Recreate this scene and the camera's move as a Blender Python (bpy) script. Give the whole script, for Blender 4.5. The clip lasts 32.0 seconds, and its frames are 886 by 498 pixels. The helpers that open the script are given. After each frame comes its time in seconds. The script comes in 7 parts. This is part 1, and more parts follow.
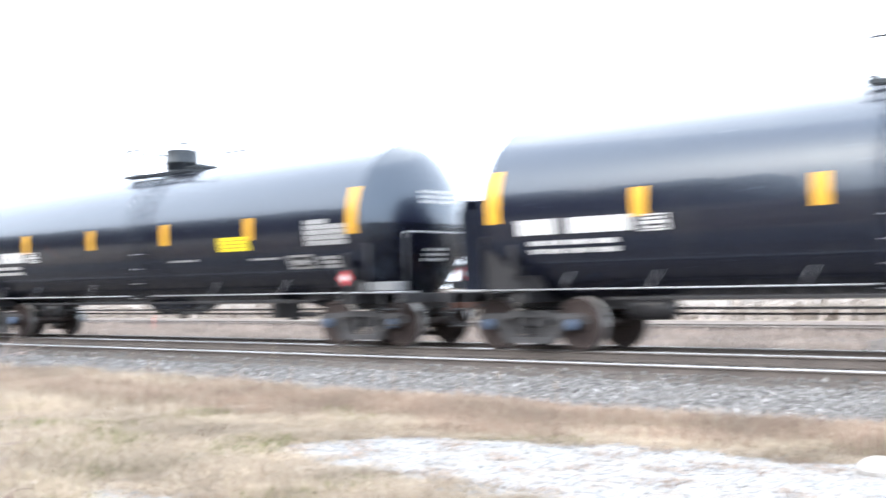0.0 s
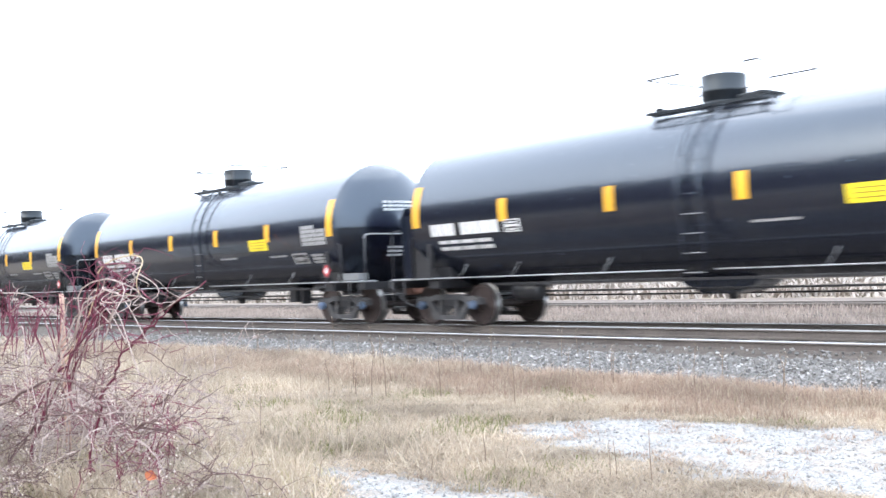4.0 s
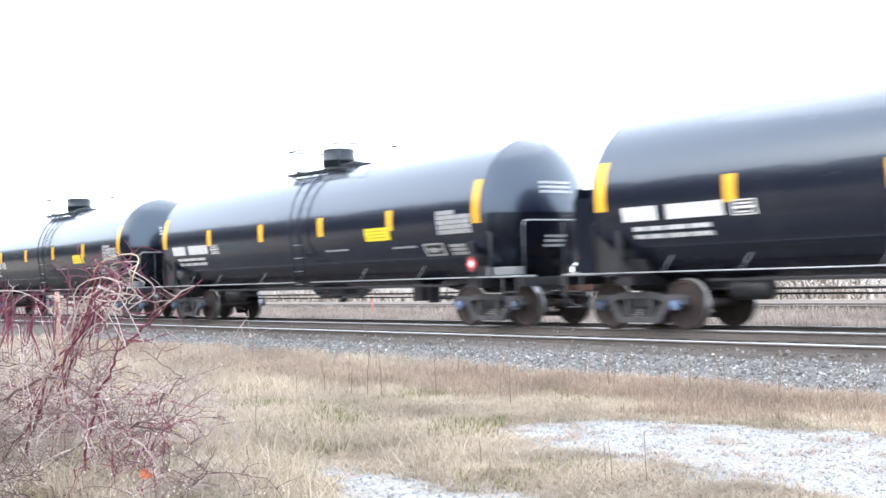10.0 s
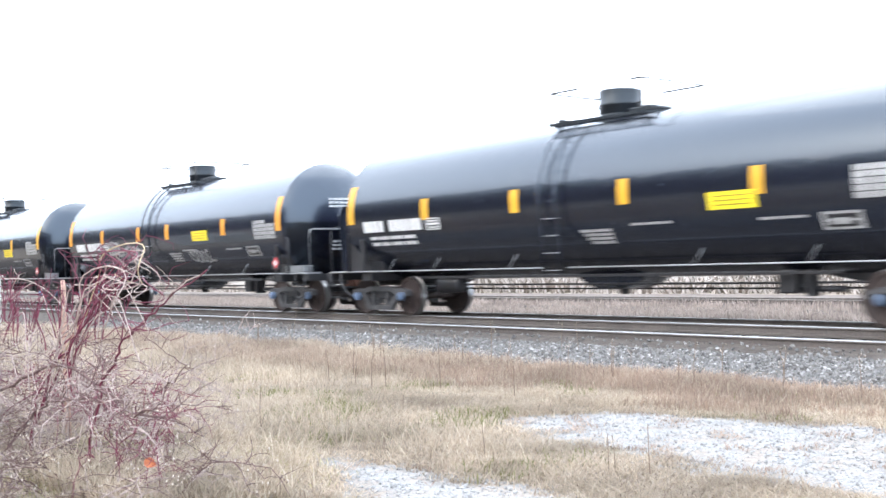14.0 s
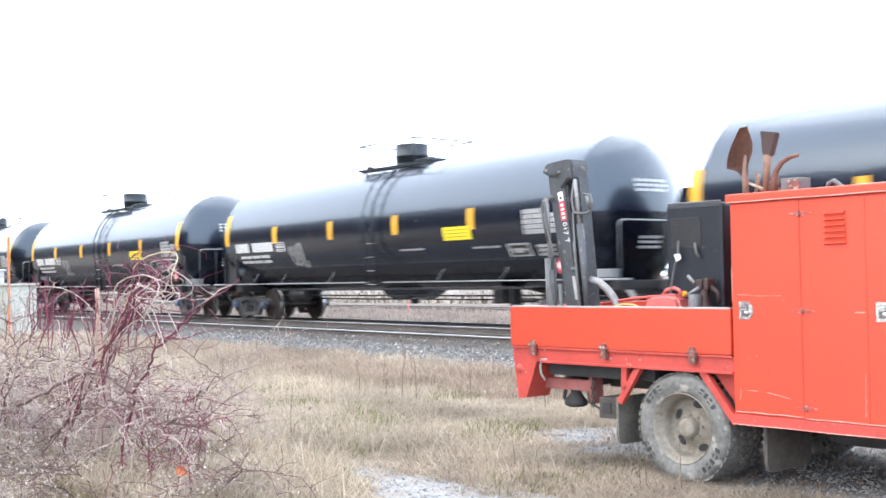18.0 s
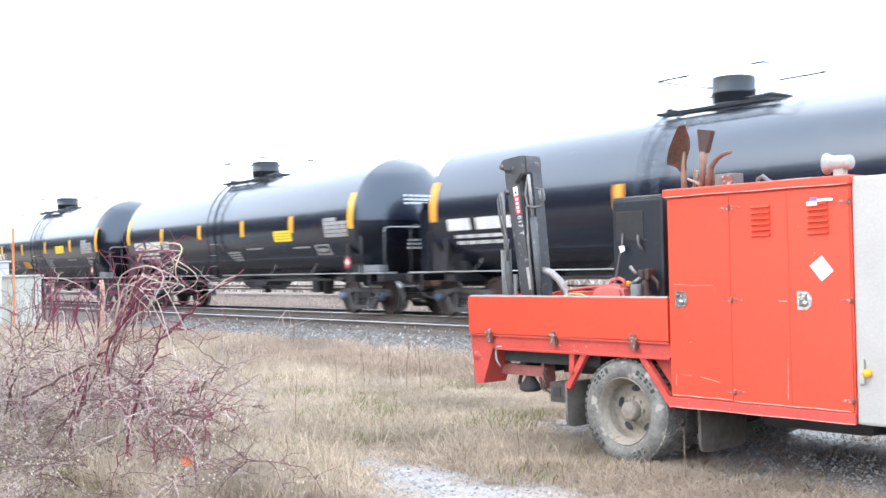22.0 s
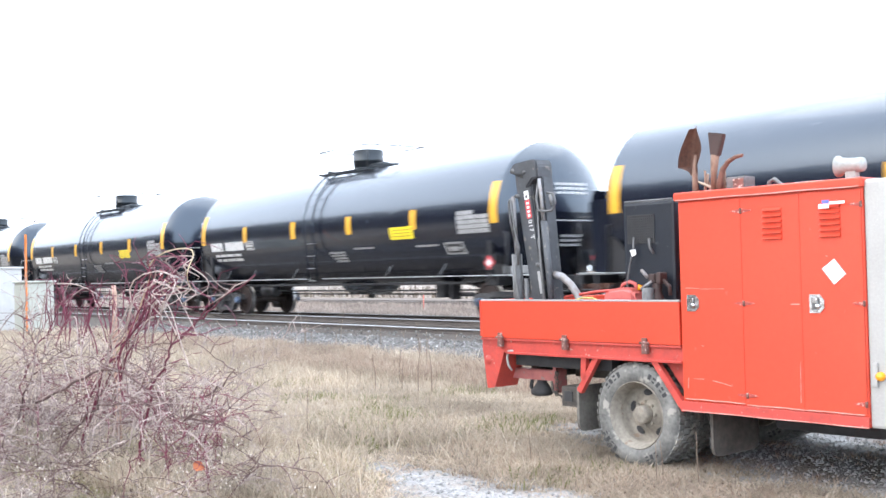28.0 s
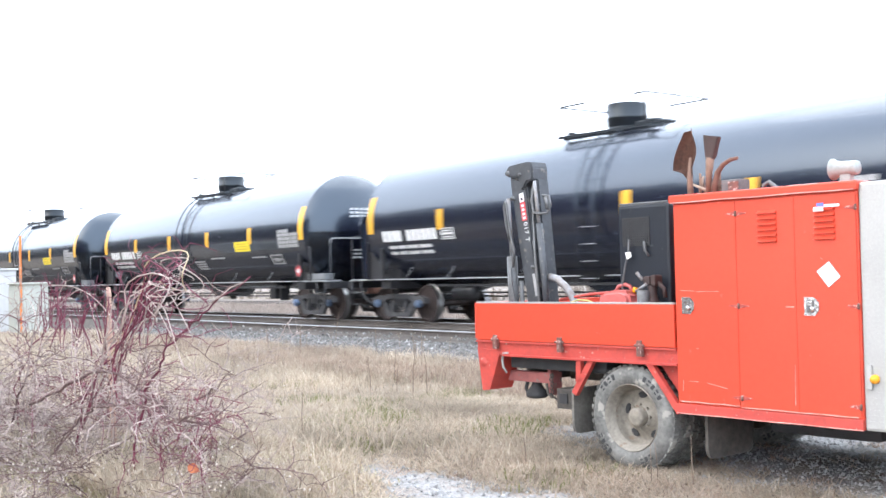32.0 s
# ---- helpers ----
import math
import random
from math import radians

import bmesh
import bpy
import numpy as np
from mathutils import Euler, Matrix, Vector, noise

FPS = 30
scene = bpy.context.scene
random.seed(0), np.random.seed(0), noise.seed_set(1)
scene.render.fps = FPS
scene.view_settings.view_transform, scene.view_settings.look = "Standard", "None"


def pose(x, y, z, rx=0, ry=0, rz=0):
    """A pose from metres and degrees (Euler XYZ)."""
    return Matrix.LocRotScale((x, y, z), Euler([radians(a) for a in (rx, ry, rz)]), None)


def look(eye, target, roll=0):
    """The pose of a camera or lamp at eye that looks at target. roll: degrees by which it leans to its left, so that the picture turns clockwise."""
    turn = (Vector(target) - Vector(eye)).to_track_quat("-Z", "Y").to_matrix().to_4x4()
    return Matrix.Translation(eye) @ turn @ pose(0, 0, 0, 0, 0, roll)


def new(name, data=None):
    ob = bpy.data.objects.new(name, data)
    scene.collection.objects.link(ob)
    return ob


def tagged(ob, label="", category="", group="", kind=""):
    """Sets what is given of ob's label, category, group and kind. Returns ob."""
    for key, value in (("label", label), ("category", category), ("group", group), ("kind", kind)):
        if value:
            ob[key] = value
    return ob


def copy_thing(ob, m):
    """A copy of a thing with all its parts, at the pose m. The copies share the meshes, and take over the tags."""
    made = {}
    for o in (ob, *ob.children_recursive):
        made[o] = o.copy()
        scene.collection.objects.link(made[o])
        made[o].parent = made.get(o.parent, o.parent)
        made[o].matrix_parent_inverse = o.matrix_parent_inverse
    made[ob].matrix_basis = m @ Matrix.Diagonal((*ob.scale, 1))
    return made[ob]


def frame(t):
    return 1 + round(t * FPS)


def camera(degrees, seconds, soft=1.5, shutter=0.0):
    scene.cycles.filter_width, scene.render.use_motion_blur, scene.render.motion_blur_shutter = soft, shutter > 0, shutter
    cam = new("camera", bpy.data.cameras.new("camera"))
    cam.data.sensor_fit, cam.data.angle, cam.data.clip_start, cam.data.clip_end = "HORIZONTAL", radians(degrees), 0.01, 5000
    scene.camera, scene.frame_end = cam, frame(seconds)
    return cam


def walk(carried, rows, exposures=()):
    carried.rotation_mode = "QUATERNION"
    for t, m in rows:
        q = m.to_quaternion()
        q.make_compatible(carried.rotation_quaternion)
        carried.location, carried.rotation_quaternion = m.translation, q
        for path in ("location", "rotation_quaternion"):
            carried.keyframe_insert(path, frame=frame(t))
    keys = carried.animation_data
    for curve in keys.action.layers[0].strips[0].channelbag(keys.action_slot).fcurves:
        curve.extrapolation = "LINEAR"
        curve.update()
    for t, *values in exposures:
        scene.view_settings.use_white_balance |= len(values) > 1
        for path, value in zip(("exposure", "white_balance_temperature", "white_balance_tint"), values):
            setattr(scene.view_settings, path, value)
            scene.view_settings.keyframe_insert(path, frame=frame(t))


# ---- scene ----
cam = camera(43.75, 32.0, soft=1.55, shutter=0.34)

# seconds, heading off the track, pitch, lean
PATH = [
    (0, 51.00, 1.96, 1.13), (0.2, 45.78, 1.37, 1.63), (0.4, 41.85, 0.79, 2.13), (0.5, 40.59, 0.50, 2.38),
    (1, 39.74, -0.66, 1.57), (1.5, 39.07, -0.65, 1.60), (2, 39.65, 0.15, 1.71), (2.5, 40.24, 0.58, 2.23),
    (3, 40.15, 1.14, 2.71), (3.5, 39.66, 1.23, 2.41), (4, 39.83, 1.33, 2.23), (4.5, 39.59, 1.46, 1.88),
    (6.5, 39.97, 0.92, 1.72), (7, 40.22, 0.88, 1.87), (7.5, 39.92, 0.86, 1.88), (8, 39.91, 1.02, 1.80),
    (8.5, 39.85, 1.23, 1.80), (9, 39.87, 1.29, 1.81), (9.5, 40.01, 1.30, 1.88), (10, 40.02, 1.33, 1.92),
    (10.5, 39.82, 1.26, 1.75), (11, 39.76, 1.22, 1.67), (11.5, 39.84, 1.22, 1.63), (12, 39.84, 1.14, 1.69),
    (12.5, 39.80, 1.09, 1.64), (13, 39.80, 1.07, 1.56), (13.5, 39.78, 0.97, 1.57), (14, 39.76, 0.90, 1.44),
    (14.5, 39.77, 0.94, 1.33), (15, 39.79, 1.02, 1.37), (15.5, 39.91, 1.41, 1.89), (17.5, 38.73, 1.50, 1.46),
    (18, 38.14, 1.50, 1.06), (18.5, 38.15, 1.50, 0.93), (19, 38.15, 1.43, 0.81), (19.5, 38.08, 1.24, 1.06),
    (20, 38.10, 1.08, 1.14), (20.5, 37.99, 0.95, 1.22), (21, 38.06, 0.98, 1.08), (21.5, 38.06, 1.02, 1.09),
    (22, 37.93, 1.00, 1.20), (22.5, 37.69, 1.06, 1.30), (23, 37.40, 1.15, 1.40), (23.5, 37.33, 1.25, 1.32),
    (24, 37.53, 1.21, 1.28), (24.5, 37.73, 1.10, 1.30), (25, 37.62, 0.94, 1.28), (25.5, 37.49, 1.01, 1.38),
    (27.5, 37.31, 1.36, 1.33), (28, 37.36, 1.24, 1.41), (28.5, 37.31, 1.07, 1.42), (29, 37.32, 1.07, 1.41),
    (29.5, 37.26, 1.15, 1.38), (30, 37.14, 1.39, 1.34), (30.5, 37.13, 1.39, 1.34), (31, 37.13, 1.43, 1.33),
    (31.5, 37.11, 1.30, 1.30), (32, 37.61, 1.35, 1.33),
]

EYE = (0.0, -17.17, 1.152)
walk(cam, [(t, pose(*EYE, 90 + pitch, lean, 90 - off)) for t, off, pitch, lean in PATH],
     exposures=[(0, 1.22, 6650, 10), (0.6, 1.33, 6800, 10), (1.4, 1.35, 6850, 10), (2.2, 1.27, 6700, 10), (3.2, 1.16, 6550, 10), (4.5, 1.1, 6500, 10), (32, 1.08, 6500, 10)])

# ---- light: a bright overcast sky ----
world = bpy.data.worlds.new("overcast")
scene.world = world
world.use_nodes = True
wn = world.node_tree.nodes
wl = world.node_tree.links
sky = wn.new("ShaderNodeTexSky")
sky.sky_type, sky.sun_disc, sky.sun_elevation, sky.sun_rotation = "NISHITA", False, radians(38), radians(200)
sky.dust_density = 6.0
cloud = wn.new("ShaderNodeBackground")
cloud.inputs[0].default_value, cloud.inputs[1].default_value = (0.865, 0.97, 1.13, 1), 1.75
wn["Background"].inputs[1].default_value = 0.05
wl.new(sky.outputs[0], wn["Background"].inputs[0])
both = wn.new("ShaderNodeAddShader")
wl.new(wn["Background"].outputs[0], both.inputs[0])
wl.new(cloud.outputs[0], both.inputs[1])
wl.new(both.outputs[0], wn["World Output"].inputs[0])
sun = new("sun", bpy.data.lights.new("sun", "SUN"))
sun.data.energy, sun.data.angle, sun.data.color = 0.7, radians(60), (1.0, 0.98, 0.95)
sun.matrix_world = look((0, 0, 30), (3, -9, 0))


# ---- materials ----
def material(name, base, other=None, rough=0.6, metal=0.0, scale=3.0, fine=40.0, bump=0.15, low=0.35, high=0.65, spots=None, spot_scale=14.0,
             spot_at=0.62, coat=0.0, random_tone=0.0, rough_swing=0.1, gloss=0.5, tint=None):
    """A surface whose colour swings between two tones at a large and a small scale, with fine relief and, if given, spots of wear."""
    m = bpy.data.materials.new(name)
    m.use_nodes = True
    n, l = m.node_tree.nodes, m.node_tree.links
    b = n["Principled BSDF"]
    other = other or tuple(c * 0.7 for c in base)
    tc = n.new("ShaderNodeTexCoord")
    big, small = n.new("ShaderNodeTexNoise"), n.new("ShaderNodeTexNoise")
    big.inputs["Scale"].default_value, small.inputs["Scale"].default_value = scale, fine
    big.inputs["Detail"].default_value, small.inputs["Detail"].default_value = 5, 4
    for t in (big, small):
        l.new(tc.outputs["Object"], t.inputs["Vector"])
    add = n.new("ShaderNodeMath")
    add.operation = "MULTIPLY_ADD"
    add.inputs[1].default_value = 0.45
    l.new(small.outputs[0], add.inputs[0])
    half = n.new("ShaderNodeMath")
    half.operation = "MULTIPLY"
    half.inputs[1].default_value = 0.55
    l.new(big.outputs[0], half.inputs[0])
    l.new(half.outputs[0], add.inputs[2])
    ramp = n.new("ShaderNodeValToRGB")
    ramp.color_ramp.elements[0].position, ramp.color_ramp.elements[1].position = low, high
    ramp.color_ramp.elements[0].color, ramp.color_ramp.elements[1].color = (*other, 1), (*base, 1)
    l.new(add.outputs[0], ramp.inputs[0])
    colour = ramp.outputs[0]
    if spots:
        sp = n.new("ShaderNodeTexNoise")
        sp.inputs["Scale"].default_value, sp.inputs["Detail"].default_value = spot_scale, 6
        l.new(tc.outputs["Object"], sp.inputs["Vector"])
        sr = n.new("ShaderNodeValToRGB")
        sr.color_ramp.elements[0].position, sr.color_ramp.elements[1].position = spot_at, spot_at + 0.06
        l.new(sp.outputs[0], sr.inputs[0])
        mix = n.new("ShaderNodeMixRGB")
        l.new(sr.outputs[0], mix.inputs[0])
        l.new(colour, mix.inputs[1])
        mix.inputs[2].default_value = (*spots, 1)
        colour = mix.outputs[0]
    if random_tone:
        info, tone = n.new("ShaderNodeObjectInfo"), n.new("ShaderNodeMapRange")
        tone.inputs[3].default_value, tone.inputs[4].default_value = 1 - random_tone, 1 + random_tone
        l.new(info.outputs["Random"], tone.inputs[0])
        mul = n.new("ShaderNodeMixRGB")
        mul.blend_type, mul.inputs[0].default_value = "MULTIPLY", 1
        l.new(colour, mul.inputs[1])
        l.new(tone.outputs[0], mul.inputs[2])
        colour = mul.outputs[0]
    l.new(colour, b.inputs["Base Color"])
    rr = n.new("ShaderNodeMapRange")
    rr.inputs[3].default_value, rr.inputs[4].default_value = max(0.03, rough - rough_swing), min(1, rough + rough_swing)
    l.new(small.outputs[0], rr.inputs[0])
    l.new(rr.outputs[0], b.inputs["Roughness"])
    b.inputs["Metallic"].default_value = metal
    b.inputs["Coat Weight"].default_value = coat
    b.inputs["Specular IOR Level"].default_value = gloss
    if tint:
        b.inputs["Specular Tint"].default_value = (*tint, 1)
    if bump:
        bp = n.new("ShaderNodeBump")
        bp.inputs["Strength"].default_value, bp.inputs["Distance"].default_value = bump, 0.01
        l.new(small.outputs[0], bp.inputs["Height"])
        l.new(bp.outputs[0], b.inputs["Normal"])
    return m


TANK = material("gloss_black_tank_paint", (0.0078, 0.0085, 0.0175), (0.006, 0.0066, 0.014), rough=0.26, coat=0.4, scale=0.7, fine=9, bump=0.003, rough_swing=0.03, gloss=0.8, tint=(0.66, 0.84, 1.0),
                spots=(0.0115, 0.012, 0.019), spot_scale=1.2, spot_at=0.6, random_tone=0.2)
FRAME = material("dusty_black_steel", (0.022, 0.022, 0.025), (0.013, 0.013, 0.0145), rough=0.5, scale=2, fine=30, bump=0.1, spots=(0.036, 0.034, 0.033), spot_at=0.62)
DARK_PAINT = material("satin_black_paint", (0.013, 0.015, 0.019), (0.008, 0.009, 0.011), rough=0.4, scale=2, fine=25, bump=0.05, tint=(0.8, 0.92, 1.0))
# pale base holds the sky-lit top edges of rails and boards
RAILING = material("sky_lit_handrail_steel", (0.46, 0.47, 0.48), (0.3, 0.3, 0.31), rough=0.4, metal=0.3, scale=4)
TRUCK_IRON = material("dusty_cast_iron", (0.08, 0.079, 0.082), (0.03, 0.03, 0.032), rough=0.7, scale=4, fine=25, bump=0.3, spots=(0.12, 0.108, 0.098), spot_at=0.62)
WHEEL_IRON = material("rusty_wheel_steel", (0.062, 0.044, 0.04), (0.028, 0.021, 0.02), rough=0.62, metal=0.25, scale=5, fine=30, bump=0.15)
POST_GREY = material("painted_post", (0.075, 0.08, 0.088), (0.045, 0.048, 0.053), rough=0.5, scale=5)
STEP_GREY = material("pale_step_steel", (0.26, 0.27, 0.28), (0.15, 0.155, 0.16), rough=0.5, metal=0.3, scale=5)
TREAD = material("polished_tread", (0.3, 0.3, 0.3), (0.17, 0.17, 0.17), rough=0.38, metal=0.9, scale=6)
RUST = material("rusty_coupler", (0.13, 0.06, 0.04), (0.06, 0.03, 0.023), rough=0.85, scale=6, fine=50, bump=0.4)
YELLOW = material("reflective_yellow", (0.74, 0.39, 0.03), (0.66, 0.34, 0.03), rough=0.42, scale=2, bump=0.02, random_tone=0.12)
SIGN_YELLOW = material("sign_yellow", (0.85, 0.66, 0.03), (0.78, 0.6, 0.03), rough=0.45, scale=3, bump=0.0)
SIGN_INK = material("faded_sign_ink", (0.36, 0.27, 0.03), (0.28, 0.2, 0.03), rough=0.5, scale=3, bump=0.0)
AMBER = material("faded_amber", (0.75, 0.32, 0.03), (0.65, 0.27, 0.03), rough=0.5, scale=3, bump=0.0)
WHITE = material("stencil_white", (0.75, 0.75, 0.74), (0.62, 0.62, 0.62), rough=0.55, scale=6, fine=60, bump=0.0)
GREY_WHITE = material("stencil_grey", (0.42, 0.42, 0.42), (0.25, 0.25, 0.25), rough=0.55, scale=6, fine=60, bump=0.0)
PLACARD_RED = material("placard_red", (0.6, 0.05, 0.06), (0.5, 0.04, 0.05), rough=0.45, bump=0)
CAP_BLUE = material("blue_bearing_cap", (0.11, 0.16, 0.25), (0.06, 0.085, 0.13), rough=0.55, scale=9, random_tone=0.5)
RAIL = material("rail_side_rust", (0.125, 0.105, 0.093), (0.075, 0.064, 0.058), rough=0.8, scale=1.5, fine=20, bump=0.2)
SHINE = material("rail_head_shine", (0.36, 0.36, 0.36), (0.24, 0.24, 0.24), rough=0.3, metal=1.0, scale=2, fine=30, bump=0.02)
DULL_RAIL = material("dull_rail_head", (0.2, 0.18, 0.165), (0.13, 0.115, 0.105), rough=0.6, metal=0.3, scale=2, fine=30, bump=0.05)
TIE = material("weathered_tie", (0.16, 0.14, 0.12), (0.085, 0.075, 0.065), rough=0.9, scale=5, fine=35, bump=0.5, random_tone=0.3)


# ---- mesh helpers ----
def part(name, bm, mats, parent=None, label="", smooth=False, place=None):
    """Links a bmesh as one mesh object, under a thing or a part if given."""
    me = bpy.data.meshes.new(name)
    if smooth:
        for f in bm.faces:
            f.smooth = True
    if len(bm.edges) < 12000:
        for e in bm.edges:
            if len(e.link_faces) == 2 and e.calc_face_angle(0) > 0.75:
                e.smooth = False
    bm.to_mesh(me)
    bm.free()
    for m in mats if isinstance(mats, (list, tuple)) else [mats]:
        me.materials.append(m)
    return link(name, me, parent, label, place)


def link(name, me, parent=None, label="", place=None):
    ob = new(name, me)
    if parent is not None:
        ob.parent = parent
    if place is not None:
        ob.matrix_basis = place
    if label:
        ob["label"] = label
    return ob


def fresh():
    return bmesh.new()


def box(bm, x0, x1, y0, y1, z0, z1, m=0):
    v = [bm.verts.new(p) for p in ((x0, y0, z0), (x1, y0, z0), (x1, y1, z0), (x0, y1, z0), (x0, y0, z1), (x1, y0, z1), (x1, y1, z1), (x0, y1, z1))]
    for q in ((3, 2, 1, 0), (4, 5, 6, 7), (0, 1, 5, 4), (1, 2, 6, 5), (2, 3, 7, 6), (3, 0, 4, 7)):
        bm.faces.new([v[i] for i in q]).material_index = m
    return v


def soft_box(bm, x0, x1, y0, y1, z0, z1, r=0.01, m=0):
    """A box with bevelled edges."""
    t = bmesh.new()
    box(t, x0, x1, y0, y1, z0, z1)
    bmesh.ops.bevel(t, geom=t.edges[:], offset=r, segments=2, affect="EDGES", profile=0.6)
    pour(bm, t, m)


def pour(bm, t, m=0):
    """Adds the faces of t to bm."""
    t.verts.index_update()
    vs = [bm.verts.new(v.co) for v in t.verts]
    for f in t.faces:
        g = bm.faces.new([vs[v.index] for v in f.verts])
        g.material_index, g.smooth = m, f.smooth
    t.free()


def prism(bm, outline, y0, y1, m=0):
    """An outline in x and z, drawn out along y."""
    a = [bm.verts.new((x, y0, z)) for x, z in outline]
    b = [bm.verts.new((x, y1, z)) for x, z in outline]
    area = sum(outline[i - 1][0] * outline[i][1] - outline[i][0] * outline[i - 1][1] for i in range(len(outline)))
    if area < 0:
        a.reverse(), b.reverse()
    bm.faces.new(a).material_index = m
    bm.faces.new(b[::-1]).material_index = m
    for i in range(len(a)):
        bm.faces.new((a[i - 1], b[i - 1], b[i], a[i])[::-1] if False else (a[i], a[i - 1], b[i - 1], b[i])).material_index = m


def tube(bm, pts, r, n=8, m=0, r1=None):
    """A round bar through the points."""
    pts = [Vector(p) for p in pts]
    rings = []
    for i, p in enumerate(pts):
        d = (pts[min(i + 1, len(pts) - 1)] - pts[max(i - 1, 0)]).normalized()
        u = d.orthogonal().normalized() if i == 0 else (rings_u - d * rings_u.dot(d)).normalized()
        rings_u = u
        w = d.cross(u)
        rr = r if r1 is None else r + (r1 - r) * i / max(1, len(pts) - 1)
        rings.append([bm.verts.new(p + (u * math.cos(a) + w * math.sin(a)) * rr) for a in (2 * math.pi * k / n for k in range(n))])
    for a, b in zip(rings, rings[1:]):
        for k in range(n):
            f = bm.faces.new((a[k - 1], a[k], b[k], b[k - 1]))
            f.material_index, f.smooth = m, n > 5
    for f in (bm.faces.new(rings[0][::-1]), bm.faces.new(rings[-1])):
        f.material_index = m


def lathe(bm, profile, n=48, axis="x", centre=(0, 0, 0), mats=None, closed=False):
    """Turns (along, radius) pairs round an axis."""
    rings = []
    for s, r in profile:
        if r < 1e-5:
            rings.append([bm.verts.new(put(s, 0, 0, axis, centre))])
        else:
            rings.append([bm.verts.new(put(s, r * math.cos(2 * math.pi * k / n), r * math.sin(2 * math.pi * k / n), axis, centre)) for k in range(n)])
    pairs = list(zip(rings, rings[1:])) + ([(rings[-1], rings[0])] if closed else [])
    for i, (a, b) in enumerate(pairs):
        for k in range(n):
            if len(a) == 1:
                f = bm.faces.new((a[0], b[k], b[k - 1]))
            elif len(b) == 1:
                f = bm.faces.new((a[k - 1], a[k], b[0]))
            else:
                f = bm.faces.new((a[k - 1], a[k], b[k], b[k - 1]))
            f.smooth = True
            if mats:
                f.material_index = mats[i]


def put(s, p, q, axis, c):
    if axis == "x":
        return (c[0] + s, c[1] + p, c[2] + q)
    if axis == "y":
        return (c[0] + q, c[1] + s, c[2] + p)
    return (c[0] + p, c[1] + q, c[2] + s)


def thing(name, label, category, group="", m=None):
    ob = new(name)
    ob.empty_display_size = 0.2
    if m is not None:
        ob.matrix_basis = m
    return tagged(ob, label, category, group)


def sheet_mesh(name, verts, faces, mats, mat_index=None, smooth=False):
    me = bpy.data.meshes.new(name)
    me.from_pydata(verts, [], faces)
    for m in mats if isinstance(mats, (list, tuple)) else [mats]:
        me.materials.append(m)
    if mat_index is not None:
        me.polygons.foreach_set("material_index", mat_index)
    if smooth:
        me.polygons.foreach_set("use_smooth", [True] * len(me.polygons))
    me.update()
    return me


# ---- ground, ballast and rails ----
def ground_z(x, y):
    """Height of the ground under the rail tops."""
    a = abs(y)
    if a < 2.3:
        z = -0.27
    elif a < 4.6:
        z = -0.27 - 0.2 * (a - 2.3) / 2.3
    else:
        z = -0.47
    if y < -4.6:
        z = -0.47 + 0.07 * min(1, (-4.6 - y) / 4)
    if 7.6 < y < 13.0:
        z = -0.47 + 0.24 * max(0, min(1, (y - 7.6) / 1.2, (13.0 - y) / 1.2))
    return z + 0.02 * noise.noise((x * 0.35, y * 0.35, 3.1)) + 0.012 * noise.noise((x * 1.3, y * 1.3, 7.7)) * (1 if a > 5 else 0)


def gravel_amount(x, y):
    """1 on the bare gravel of the lane, 0 in the grass."""
    n = noise.noise((x * 0.8, y * 1.6, 1.7)) * 0.3 + noise.noise((x * 2.6, y * 4.1, 9.2)) * 0.3 + noise.noise((x * 7, y * 9, 4.2)) * 0.3
    far_edge = float(np.interp(x, [-8.3, -7.6, -6.5, -5.2, 0], [-9.5, -8.55, -8.1, -7.8, -7.7]))
    near_edge = float(np.interp(x, [-8.3, -7.4, -6.1, -4.8, -2], [-9.55, -10.05, -10.2, -10.5, -10.5]))
    far_lane = min(y - near_edge, far_edge - y, (x + 8.3) * 0.8)
    near_lane = min(y + 14.2, -11.85 + 0.08 * min(0, x + 5) - y, (x + 7.5 - 2.0 * max(0, -12.2 - y)) * 0.7)
    return max(0.0, min(1.0, 0.5 + 1.0 * (max(far_lane, near_lane) + n * 0.6)))


